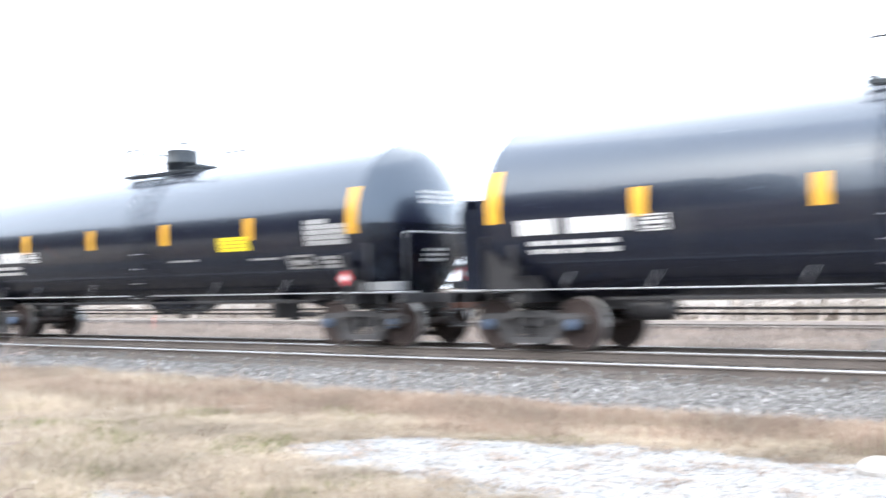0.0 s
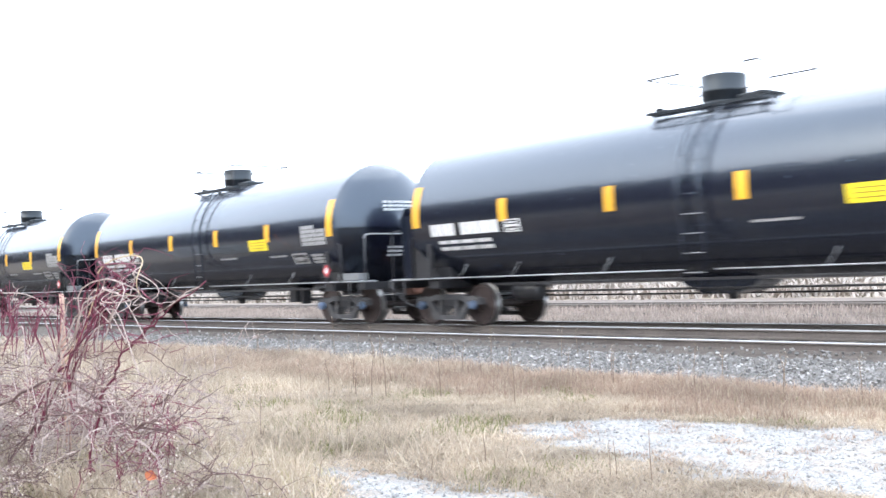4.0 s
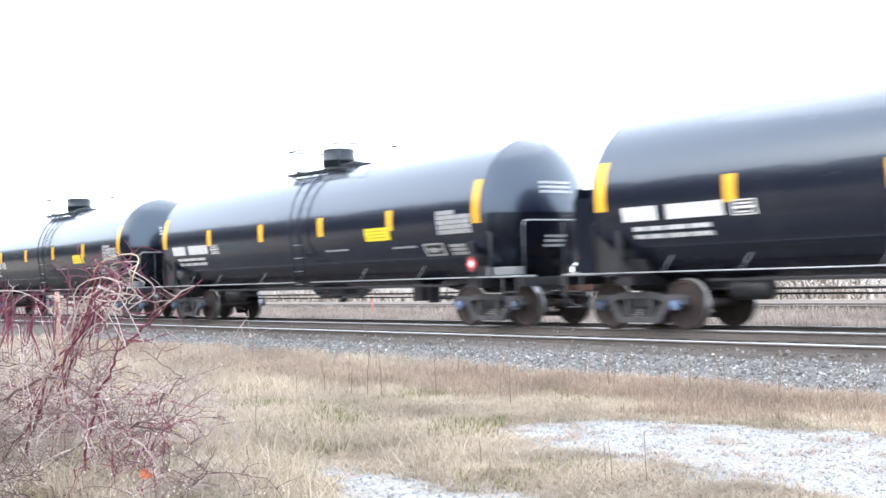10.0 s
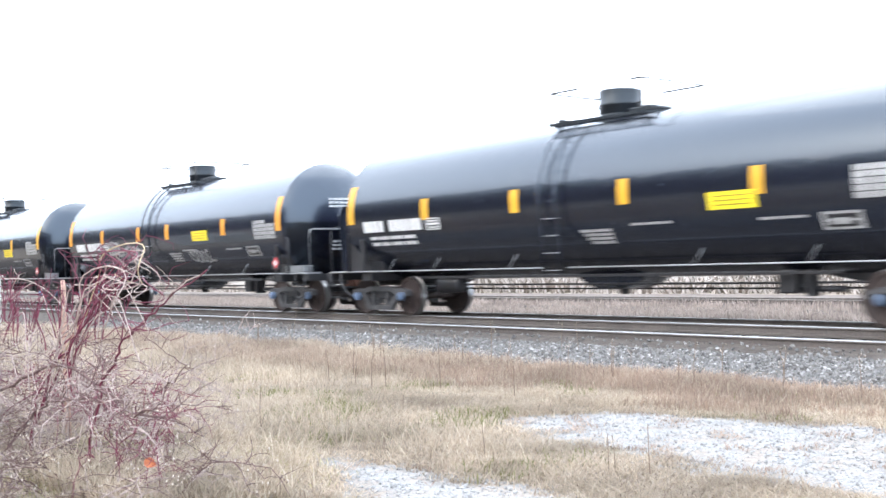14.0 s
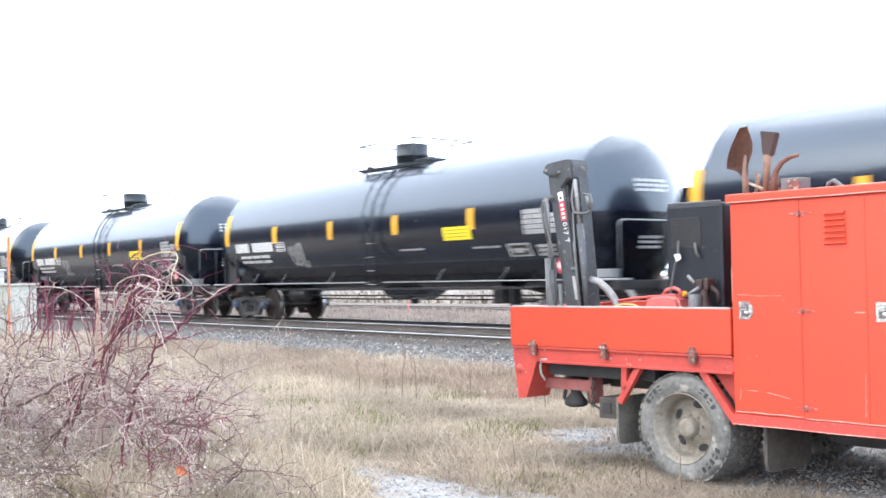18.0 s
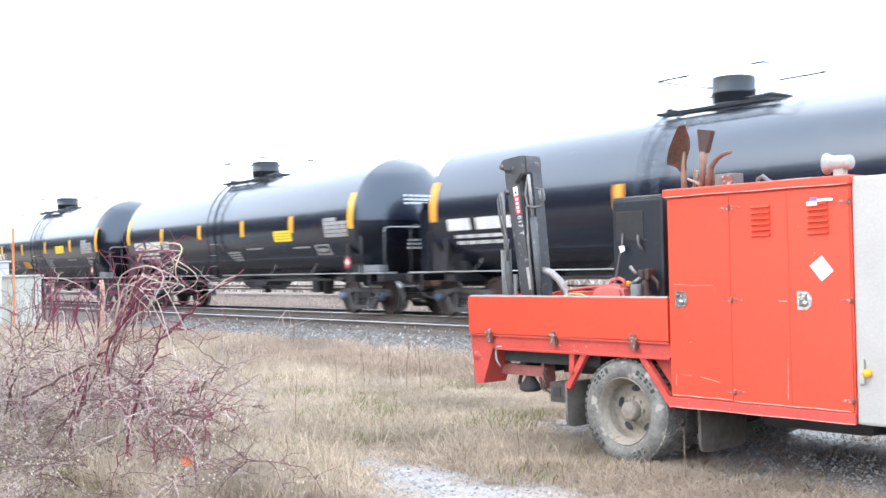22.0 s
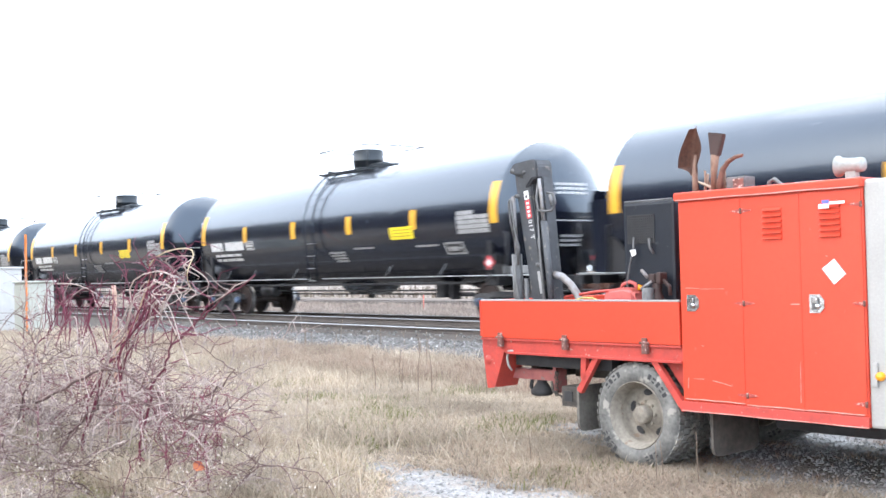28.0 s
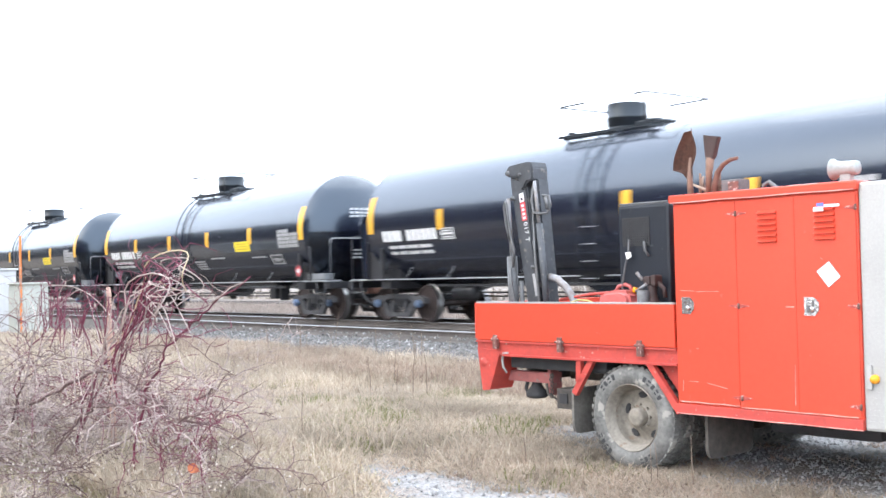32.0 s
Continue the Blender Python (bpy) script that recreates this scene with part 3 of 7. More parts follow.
def tank_car(ladder_at, text_at, end_at, shorts, sign_at, tape, notice_at, square_at, seed):
    """One car; the rest tells how the builders' lots differ: ladder, lettering, stripes, notices."""
    rng = random.Random(seed)
    stripe = AMBER if tape else YELLOW
    low = 0.08 if notice_at is not None else 0.0
    car = thing("tank_car", "glossy black railway tank car with yellow reflective stripes", "tank car", "tank cars of the train")
    # the tank with dished ends
    bm = fresh()
    prof = [(-HEAD - head_out(q / 16), R * q / 16) for q in range(17)] + [(-HEAD + 0.02, R), (-5, R), (-2.5, R)]
    prof = prof + [(0, R)] + [(-a, r) for a, r in prof[::-1]]
    lathe(bm, prof, 72, "x", (0, 0, ZC))
    bmesh.ops.recalc_face_normals(bm, faces=bm.faces[:])
    tank = part("tank", bm, TANK, car)
    for e in tank.data.edges:
        a, b = (tank.data.vertices[i].co for i in e.vertices)
        if abs(abs(a.x) - HEAD) < 0.002 and abs(abs(b.x) - HEAD) < 0.002:
            e.use_edge_sharp = True
    # weld beads round the barrel
    for x in (-HEAD + 0.03, HEAD - 0.03):
        bm = fresh()
        lathe(bm, [(x - 0.012, R - 0.004), (x - 0.006, R + 0.005), (x + 0.006, R + 0.005), (x + 0.012, R - 0.004)], 72, "x", (0, 0, ZC))
        part("weld_bead", bm, TANK, car)
    # half-height flat shield before the trailing head
    bm = fresh()
    prism(bm, [(-1.2, 1.05), (1.2, 1.05), (1.3, 2.5), (1.2, 2.74), (-1.2, 2.74), (-1.3, 2.5)], -0.02, 0.02)
    for y in (-1.18, 1.18):
        box(bm, y - 0.02, y + 0.02, 0.02, 0.5, 1.1, 2.55)
    bmesh.ops.recalc_face_normals(bm, faces=bm.faces[:])
    part("head_shield", bm, TANK, car, "half-height flat black head shield", place=pose(-8.28, 0, 0, 0, 0, -90))
    # shallow curved shield before the leading head
    bm = fresh()
    rows = []
    for i in range(11):
        z = 1.0 + 1.42 * i / 10
        w = 0.97 * math.sqrt(R * R - (z - ZC) ** 2)
        rows.append([bm.verts.new((shield_x(w * (q / 7 - 1), z), w * (q / 7 - 1), z)) for q in range(15)])
    for a, b in zip(rows, rows[1:]):
        for q in range(14):
            bm.faces.new((a[q], a[q + 1], b[q + 1], b[q]))
    bmesh.ops.solidify(bm, geom=bm.faces[:], thickness=0.02)
    bmesh.ops.recalc_face_normals(bm, faces=bm.faces[:])
    part("head_shield", bm, TANK, car, "half-height curved black head shield", smooth=True)
    # sill and running gear
    for e in (-1, 1):
        bm = fresh()
        soft_box(bm, min(e * 5.3, e * 8.62), max(e * 5.3, e * 8.62), -0.32, 0.32, 0.74, 1.02, 0.02)
        prism(bm, [(e * 5.3, 0.74), (e * 5.3, 1.02), (e * 4.2, 1.02), (e * 4.2, 0.95)], -0.3, 0.3)
        soft_box(bm, e * 6.96 - 0.2, e * 6.96 + 0.2, -1.42, 1.42, 0.84, 1.04, 0.02)
        for sy in (-1, 1):
            prism(bm, [(e * 6.96 - 0.35, 1.04), (e * 6.96 + 0.35, 1.04), (e * 6.96 + 0.22, 1.5), (e * 6.96 - 0.22, 1.5)], sy * 0.95, sy * 1.15)
        part("stub_sill", bm, FRAME, car)
        bm = fresh()
        soft_box(bm, e * 8.5 - 0.07, e * 8.5 + 0.07, -1.5, 1.5, 0.86, 1.04, 0.015)
        part("end_sill", bm, FRAME, car)
        for sy in (-1, 1):
            bm = fresh()
            x0, x1 = sorted((e * 7.62, e * 8.46))
            y0, y1 = sorted((sy * 1.02, sy * 1.5))
            soft_box(bm, x0, x1, y0, y1, 1.045, 1.085, 0.01)
            part("step_board", bm, RAILING, car, "steel end step board, pale like its sky-lit top")
            bm = fresh()
            for i in range(2):
                tube(bm, [(e * (7.95 + 0.42 * i), sy * 1.5, 1.04), (e * (7.95 + 0.42 * i), sy * 1.5, 0.42)], 0.02, 6)
            for z in (0.44, 0.74):
                tube(bm, [(e * 7.95, sy * 1.5, z), (e * 8.37, sy * 1.5, z)], 0.02, 6)
            part("sill_step", bm, FRAME, car)
        # coupler and hose
        bm = fresh()
        soft_box(bm, min(e * 8.5, e * 8.86), max(e * 8.5, e * 8.86), -0.09, 0.09, 0.77, 0.93, 0.02)
        soft_box(bm, min(e * 8.8, e * 9.1), max(e * 8.8, e * 9.1), -0.2, 0.17, 0.7, 1.0, 0.05)
        soft_box(bm, min(e * 8.45, e * 8.64), max(e * 8.45, e * 8.64), -0.3, 0.3, 0.68, 1.06, 0.03)
        part("coupler", bm, RUST, car, "rusty knuckle coupler")
        bm = fresh()
        tube(bm, [(e * 8.55, -0.45, 0.8), (e * 8.7, -0.45, 0.6), (e * 8.85, -0.4, 0.45), (e * 9.0, -0.3, 0.4), (e * 9.05, -0.22, 0.45)], 0.03, 6)
        part("air_hose", bm, FRAME, car)
        # end railing
        bm = fresh()
        tube(bm, [(e * 8.5, -1.4, 2.1), (e * 8.5, -1.37, 2.19), (e * 8.5, -1.3, 2.22), (e * 8.5, 1.3, 2.22), (e * 8.5, 1.37, 2.19), (e * 8.5, 1.4, 2.1)], 0.013, 6)
        # one railing in two tones: pale at the lit end, dark at the shaded one
        part("end_railing", bm, RAILING if e > 0 else FRAME, car, "tubular end handrail")
        for sy in (-1.4, 1.4):
            bm = fresh()
            tube(bm, [(e * 8.5, sy, 1.04), (e * 8.5, sy, 2.1)], 0.014, 6)
            part("railing_post", bm, POST_GREY if e > 0 else FRAME, car)
        # corner grab posts
        for sy in (-1, 1):
            bm = fresh()
            tube(bm, [(e * 7.6, sy * 1.5, 1.06), (e * 7.6, sy * 1.5, 2.0), (e * 7.5, sy * 1.5, 2.02)], 0.03, 6)
            soft_box(bm, e * 7.0 - 0.06, e * 7.0 + 0.06, sy * 1.46 - 0.05, sy * 1.46 + 0.05, 1.04, 1.85, 0.015)
            part("grab_post", bm, FRAME, car)
        bogie(car, e * 6.96, e)
    for sy in (-1, 1):
        bm = fresh()
        prism(bm, [(-7.62, 1.06), (-6.7, 1.06), (-7.36, 1.68), (-7.5, 1.78), (-7.62, 1.78)], *sorted((sy * 1.45, sy * 1.475)))
        bmesh.ops.recalc_face_normals(bm, faces=bm.faces[:])
        part("bolster_web", bm, FRAME, car, "dusty bolster web plate")
        bm = fresh()
        soft_box(bm, 7.42, 8.3, *sorted((sy * 1.18, sy * 1.47)), 1.1, 1.27, 0.02)
        part("step_box", bm, STEP_GREY, car, "pale grey end step box")
    # hand brake on the leading end
    bm = fresh()
    soft_box(bm, 8.36, 8.46, 0.5, 0.9, 1.04, 1.45, 0.02)
    tube(bm, [(8.4, 0.7, 1.45), (8.4, 0.7, 1.8)], 0.03, 6)
    part("brake_stand", bm, FRAME, car, "black hand brake stand on the end platform")
    bm = fresh()
    lathe(bm, [(8.47, 0.26), (8.485, 0.275), (8.5, 0.26), (8.485, 0.245)], 24, "x", (0, 0.7, 1.62), closed=True)
    for a in (0.3, 2.4, 4.5):
        tube(bm, [(8.485, 0.7, 1.62), (8.485, 0.7 + 0.26 * math.cos(a), 1.62 + 0.26 * math.sin(a))], 0.012, 5)
    part("brake_wheel", bm, FRAME, car)
    # side handrails with their braces
    for sy in (-1, 1):
        for a, b in ((-8.45, ladder_at - 0.33), (ladder_at + 0.33, 8.45)) if sy < 0 else ((-8.45, 8.45),):
            bm = fresh()
            tube(bm, [(a, sy * 1.5, 1.07), (b, sy * 1.5, 1.07)], 0.0125, 8)
            part("side_rail", bm, RAILING, car, "steel side handrail, pale like its sky-lit top edge")
    for s in (-5.9, -4.25, -1.75, 2.95, 5.2):
        for sy in (-1, 1):
            bm = fresh()
            x0 = s
            tube(bm, [(x0 - 0.12, sy * 1.5, 1.06), (x0 - 0.03, sy * 1.4, 1.24), (x0 + 0.03, sy * 1.37, 1.36)], 0.011, 6)
            part("rail_brace", bm, STEP_GREY, car, "grey handrail brace")
    bm = fresh()
    for y, z in ((-1.0, 0.9), (1.0, 0.9)):
        soft_box(bm, -5.4, 5.4, y - 0.025, y + 0.025, z - 0.025, z + 0.025, 0.006)
    part("side_angle", bm, FRAME, car)
    for y, z, r in ((-0.55, 0.72, 0.022), (0.35, 0.6, 0.02)):
        bm = fresh()
        tube(bm, [(-8.4, y, z + 0.02), (-3, y, z), (3, y, z), (8.4, y, z + 0.02)], r, 6)
        part("brake_pipe", bm, FRAME, car)
    # bottom outlet and brake gear
    bm = fresh()
    prism(bm, [(-1.05, 0.98), (1.05, 0.98), (0.8, 0.8), (0.5, 0.66), (0.3, 0.61), (-0.3, 0.61), (-0.5, 0.66), (-0.8, 0.8)], -0.45, 0.45)
    bmesh.ops.recalc_face_normals(bm, faces=bm.faces[:])
    bmesh.ops.bevel(bm, geom=bm.edges[:], offset=0.03, segments=2, affect="EDGES")
    part("bottom_outlet", bm, TANK, car)
    bm = fresh()
    lathe(bm, [(0.5, 0.0), (0.5, 0.1), (0.62, 0.12), (0.62, 0.0)], 16, "z")
    part("outlet_cap", bm, FRAME, car)
    bm = fresh()
    lathe(bm, [(-0.42, 0.0), (-0.42, 0.14), (-0.34, 0.19), (0.34, 0.19), (0.42, 0.14), (0.42, 0.0)], 20, "x", (-4.75, -0.6, 0.72))
    part("air_reservoir", bm, FRAME, car)
    bm = fresh()
    soft_box(bm, 4.1, 4.45, -0.85, -0.4, 0.55, 0.95, 0.03)
    soft_box(bm, 4.6, 4.72, -0.8, -0.5, 0.5, 0.95, 0.03)
    tube(bm, [(4.3, -0.6, 0.62), (5.2, -0.5, 0.62)], 0.05, 8)
    part("brake_valve", bm, FRAME, car)
    # top fittings: housing, platform, railing
    bm = fresh()
    lathe(bm, [(3.98, 0.0), (3.98, 0.5), (4.08, 0.5), (4.1, 0.48), (4.12, 0.42), (4.15, 0.42), (4.17, 0.44), (4.3, 0.44), (4.31, 0.45), (4.35, 0.45), (4.36, 0.44), (4.6, 0.44), (4.625, 0.438), (4.635, 0.425), (4.64, 0.4), (4.645, 0.0)], 28, "z")
    for k in range(10):
        a = 2 * math.pi * k / 10
        tube(bm, [(0.33 * math.cos(a), 0.33 * math.sin(a), 4.62), (0.33 * math.cos(a), 0.33 * math.sin(a), 4.66)], 0.018, 5)
    part("fittings_housing", bm, DARK_PAINT, car, "black bolted valve housing")
    bm = fresh()
    tube(bm, [(-0.6, -0.05, 4.33), (0.6, -0.05, 4.33)], 0.014, 6)
    part("lifting_lug", bm, FRAME, car)
    bm = fresh()
    soft_box(bm, 0.5, 1.12, -0.3, 0.3, 4.0, 4.2, 0.03)
    lathe(bm, [(4.2, 0.0), (4.2, 0.16), (4.24, 0.15), (4.24, 0.0)], 16, "z", (0.8, 0, 0))
    part("manway_cover", bm, DARK_PAINT, car)
    # an open walkway round the fittings: edge bars and slats
    for x0, x1, y0, y1, z in ((-1.1, 1.42, -0.97, -0.7, 3.98), (-1.1, 1.42, 0.7, 0.97, 3.98), (-1.1, -0.88, -0.68, 0.68, 4.09), (1.2, 1.42, -0.68, 0.68, 4.09)):
        bm = fresh()
        for y in (y0, y1):
            box(bm, x0, x1, y - 0.015, y + 0.015, z - 0.025, z + 0.03)
        along = x1 - x0 > 1
        nb = round((x1 - x0 if along else y1 - y0) / 0.09)
        for i in range(nb + 1):
            if along:
                xx = x0 + i * (x1 - x0) / nb
                box(bm, xx - 0.01, xx + 0.01, y0 + 0.016, y1 - 0.016, z - 0.012, z + 0.012)
            else:
                yy = y0 + 0.03 + i * (y1 - y0 - 0.06) / nb
                box(bm, x0, x1, yy - 0.01, yy + 0.01, z - 0.012, z + 0.012)
        part("platform_grating", bm, DARK_PAINT, car)
    for x in (-1.0, 0.2, 1.32):
        for sy in (-1, 1):
            bm = fresh()
            tube(bm, [(x, sy * 0.93, 3.97), (x, sy * 0.7, ZC + math.sqrt(R * R - 0.7 * 0.7) - 0.02)], 0.022, 5)
            part("platform_bracket", bm, FRAME, car)
    for x, y in ((-1.05, -0.95), (1.38, -0.95), (-1.05, 0.95), (1.38, 0.95)):
        bm = fresh()
        tube(bm, [(x, y, 3.98), (x, y, 4.63)], 0.02, 6)
        part("platform_post", bm, FRAME, car)
    for loop in ([(-0.25, -0.95, 4.63), (-1.05, -0.95, 4.63), (-1.05, 0.95, 4.63), (-0.6, 0.95, 4.63)], [(0.3, 0.95, 4.63), (1.38, 0.95, 4.63), (1.38, -0.95, 4.63), (1.05, -0.95, 4.63)]):
        bm = fresh()
        tube(bm, loop, 0.019, 6)
        part("platform_rail", bm, FRAME, car, "thin platform handrail loop")
    # ladder bent over the tank
    for off in (-0.23, 0.23):
        bm = fresh()
        pts = [(ladder_at + off, -1.62, 0.95), (ladder_at + off, -1.66, 1.6)]
        for i in range(9):
            a = radians(-15 + 75 * i / 8)
            pts.append((ladder_at + off, -(R + 0.13) * math.cos(a), ZC + (R + 0.13) * math.sin(a)))
        pts.append((ladder_at + off, -0.8, 4.0))
        tube(bm, pts, 0.024, 6)
        part("ladder_rail", bm, TANK, car)
    for i in range(9):
        z = 1.02 + 0.34 * i
        if z < 2.05:
            y = -1.64
        else:
            h = (z - ZC) / (R + 0.13)
            y = -(R + 0.13) * math.sqrt(max(0, 1 - h * h))
        bm = fresh()
        tube(bm, [(ladder_at - 0.23, y, z), (ladder_at + 0.23, y, z)], 0.007, 6)
        # lower rungs pale, upper ones in tank black
        part("rung", bm, RAILING if z < 2.1 else TANK, car)
    # stripes
    for s in (-end_at, end_at):
        bm = fresh()
        patch(bm, s - 0.13, s + 0.13, 2.22 - 2 * low, 3.14 - 2 * low)
        part("reflective_stripe", bm, stripe, car, "tall amber reflective stripe" if tape else "tall yellow reflective stripe")
    for s in shorts:
        bm = fresh()
        patch(bm, s - 0.125, s + 0.125, 2.21 - low, 2.68 - low)
        part("reflective_stripe", bm, stripe, car, "short amber reflective stripe" if tape else "short yellow reflective stripe")
    bm = fresh()
    zs = 2.0 if sign_at > 3.2 else 2.1
    patch(bm, sign_at, sign_at + 0.98, zs, zs + 0.3, m=0)
    for i in range(3):
        patch(bm, sign_at + 0.12, sign_at + 0.86, zs + 0.066 + i * 0.075, zs + 0.084 + i * 0.075, 0.01, 1, rows=1)
    part("warning_sign", bm, [SIGN_YELLOW, SIGN_INK], car, "yellow rectangular notice with plain bars")
    # stencils
    bm = fresh()
    lettering(bm, -6.82, -4.6, 2.0, 2.26, 11, rng, gaps=(4,))
    stencil("reporting_mark", bm, WHITE, car, "white stencilled bars")
    for z in (1.86, 1.72):
        bm = fresh()
        lettering(bm, -6.62, -4.9, z - 0.038, z + 0.038, 30, rng, gaps=(5, 12, 21))
        stencil("stencil_line", bm, WHITE, car)
    bm = fresh()
    patch(bm, -4.42, -3.96, 1.98, 2.24, m=0)
    patch(bm, -4.38, -4.0, 2.0, 2.22, 0.009, 1, rows=1)
    for i in range(3):
        patch(bm, -4.33, -4.05, 2.02 + i * 0.07, 2.05 + i * 0.07, 0.012, 0, rows=1)
    part("data_square", bm, [WHITE, FRAME], car)
    for i in range(5):
        bm = fresh()
        z = 2.5 - i * 0.105
        lettering(bm, 5.98, 7.12 if i else 6.6, z - 0.047, z + 0.046, 14 if i else 7, rng)
        stencil("stencil_line", bm, GREY_WHITE, car)
    for s0, s1, z in ((1.48, 2.42, 1.84), (4.22, 5.1, 1.81)):
        bm = fresh()
        lettering(bm, s0, s1, z - 0.022, z + 0.022, 12, rng)
        stencil("stencil_line", bm, GREY_WHITE, car)
    bm = fresh()
    patch(bm, square_at, square_at + 0.7, 1.58, 1.86, m=0)
    patch(bm, square_at + 0.07, square_at + 0.63, 1.62, 1.82, 0.009, 1, rows=1)
    patch(bm, square_at + 0.15, square_at + 0.5, 1.66, 1.76, 0.012, 0, rows=1)
    part("data_square", bm, [GREY_WHITE, FRAME], car)
    if text_at is not None:
        for i in range(4):
            bm = fresh()
            z = 1.76 - i * 0.075
            lettering(bm, text_at + 0.06 * i, text_at + 0.8, z - 0.027, z + 0.027, 12, rng)
            stencil("stencil_line", bm, GREY_WHITE, car)
    else:
        for i in range(3):
            bm = fresh()
            z = 1.78 - i * 0.085
            lettering(bm, 6.25, 6.8, z - 0.033, z + 0.033, 8, rng)
            stencil("stencil_line", bm, GREY_WHITE, car)
    if notice_at is not None:
        bm = fresh()
        patch(bm, notice_at, notice_at + 0.84, 1.53, 1.81)
        for i in range(2):
            patch(bm, notice_at + 0.08, notice_at + 0.76, 1.6 + i * 0.1, 1.63 + i * 0.1, 0.01, 1, rows=1)
        part("notice_panel", bm, [YELLOW, AMBER], car, "orange-yellow notice panel")
    # writing on the head that faces along the track
    for rows, y0, count in (((3.05, 2.95, 2.85), -0.5, 6), ((1.9, 1.8, 1.7), -0.42, 4)):
        for z in rows:
            bm = fresh()
            for q in range(count):
                y = y0 + q * 0.155
                rr = math.hypot(y + 0.06, z - ZC) / R
                x = HEAD + head_out(min(0.99, rr)) + 0.02 if z > 2.45 else shield_x(y + 0.06, z) + 0.03
                box(bm, x - 0.004, x, y, y + 0.11, z - 0.027, z + 0.027)
            stencil("head_stencil", bm, WHITE if z > 2.45 else GREY_WHITE, car)
    # placards
    for m, lab in ((pose(7.05, -1.56, 1.36), ""), (pose(8.56, 0.26, 1.41, 0, 0, 90), "")):
        bm = fresh()
        d = 0.17
        for q, dd, yy in ((0, d, 0.0), (1, d * 0.55, -0.006)):
            v = [bm.verts.new(p) for p in ((-dd, yy, 0), (0, yy, -dd), (dd, yy, 0), (0, yy, dd))]
            bm.faces.new(v).material_index = q
        soft_box(bm, -0.17, 0.17, 0.004, 0.02, -0.17, 0.17, 0.004, 2)
        box(bm, -0.02, 0.02, 0.02, 0.05, -0.32, 0.2, 2)
        part("placard", bm, [PLACARD_RED, WHITE, FRAME], car, "red and white diamond placard", place=m)
    return car


PLAIN = (-4.43, -1.51, 1.4, 4.28)
LOTS = {1: (-0.45, 0.18, 7.3, PLAIN, 3.27, False, None, 5.35), 2: (0.4, None, 7.3, PLAIN, 3.27, False, None, 5.35),
        3: (0.45, 1.45, 7.62, (-4.4, -1.4, 1.71, 4.75), 3.0, False, -1.6, 6.42), 4: (-0.7, 0.5, 7.3, (-4.43, -1.5, 0.62, 4.25), 2.3, True, None, 5.35),
        5: (-0.96, 1.2, 7.62, (-4.52, -1.93, 1.5, 4.5), 2.82, False, -2.42, 6.42)}
LOT_OF = {**{k: 2 for k in (8, 6, 5, 4, 3, 1, -1, -2, -3, -8, -9, -10, -15, -19, -20)}, **{k: 3 for k in (-7, -13, -14)}, **{k: 4 for k in (-5, -11)}, 7: 5}
# slack in the couplings: metres ahead of even spacing
SLACK = {9: -0.2, 8: -0.1, 2: -0.06, 3: -0.03, -3: 0.05, -5: 0.1, -6: 0.14, -7: 0.14, -8: 0.1, -9: 0.05, -10: 0.3, -11: 0.38, -12: 0.38, -13: 0.32, -14: 0.33, -15: 0.28, -16: 0.12, -18: 0.18, -19: 0.12, -20: 0.15,
         -21: 0.18, -22: 0.18, -23: 0.18, -24: 0.18, -25: 0.18}


def car_x(k, t):
    """Where the middle of car k is at t seconds."""
    return -22.613 + 18.115 * k + SLACK.get(k, 0.0) + 16.04 * (t - 9)


bases = {}
cars = {}
for k in range(10, -26, -1):
    kind = LOT_OF.get(k, 1)
    at = pose(car_x(k, 0), 0, 0)
    if kind not in bases:
        bases[kind] = tank_car(*LOTS[kind], seed=kind)
        bases[kind].matrix_basis = at
        cars[k] = bases[kind]
    else:
        cars[k] = copy_thing(bases[kind], at)


def scrawl(bm, s0, z0, w, h, rng, turns, r):
    """A looping spray-paint line on the tank."""
    pts = []
    for i in range(turns * 10):
        a = i / 10 * 2 * math.pi
        u = i / (turns * 10)
        pts.append((s0 + w * (u + 0.13 * math.cos(a + rng.random() * 0.5)), z0 + h * (0.5 + 0.42 * math.sin(a) * (0.7 + 0.5 * rng.random()))))
    for (a, b), (c, d) in zip(pts, pts[1:]):
        n = Vector((-(d - b), c - a)).normalized() * r if (a, b) != (c, d) else Vector((0, r))
        q = [on_tank(a + n.x, b + n.y, 0.012), on_tank(a - n.x, b - n.y, 0.012), on_tank(c - n.x, d - n.y, 0.012), on_tank(c + n.x, d + n.y, 0.012)]
        bm.faces.new([bm.verts.new(p) for p in q])


# what sets single cars apart
rng = random.Random(8)
bm = fresh()
scrawl(bm, -4.0, 1.75, 1.0, 0.55, rng, 5, 0.035)
scrawl(bm, -2.75, 1.5, 1.3, 0.6, rng, 7, 0.035)
tagged(part("graffiti", bm, GREY_WHITE, cars[-5], "pale grey sprayed graffiti"), kind="stuff")
bm = fresh()
scrawl(bm, 1.9, 1.45, 1.3, 0.4, rng, 5, 0.025)
tagged(part("graffiti", bm, GREY_WHITE, cars[-5], "pale grey sprayed graffiti"), kind="stuff")
for k in (-8, -9, -10):
    bm = fresh()
    scrawl(bm, -3.7, 1.5, 0.75, 0.7, rng, 4, 0.025)
    tagged(part("graffiti", bm, GREY_WHITE, cars[k], "grey sprayed loops"), kind="stuff")

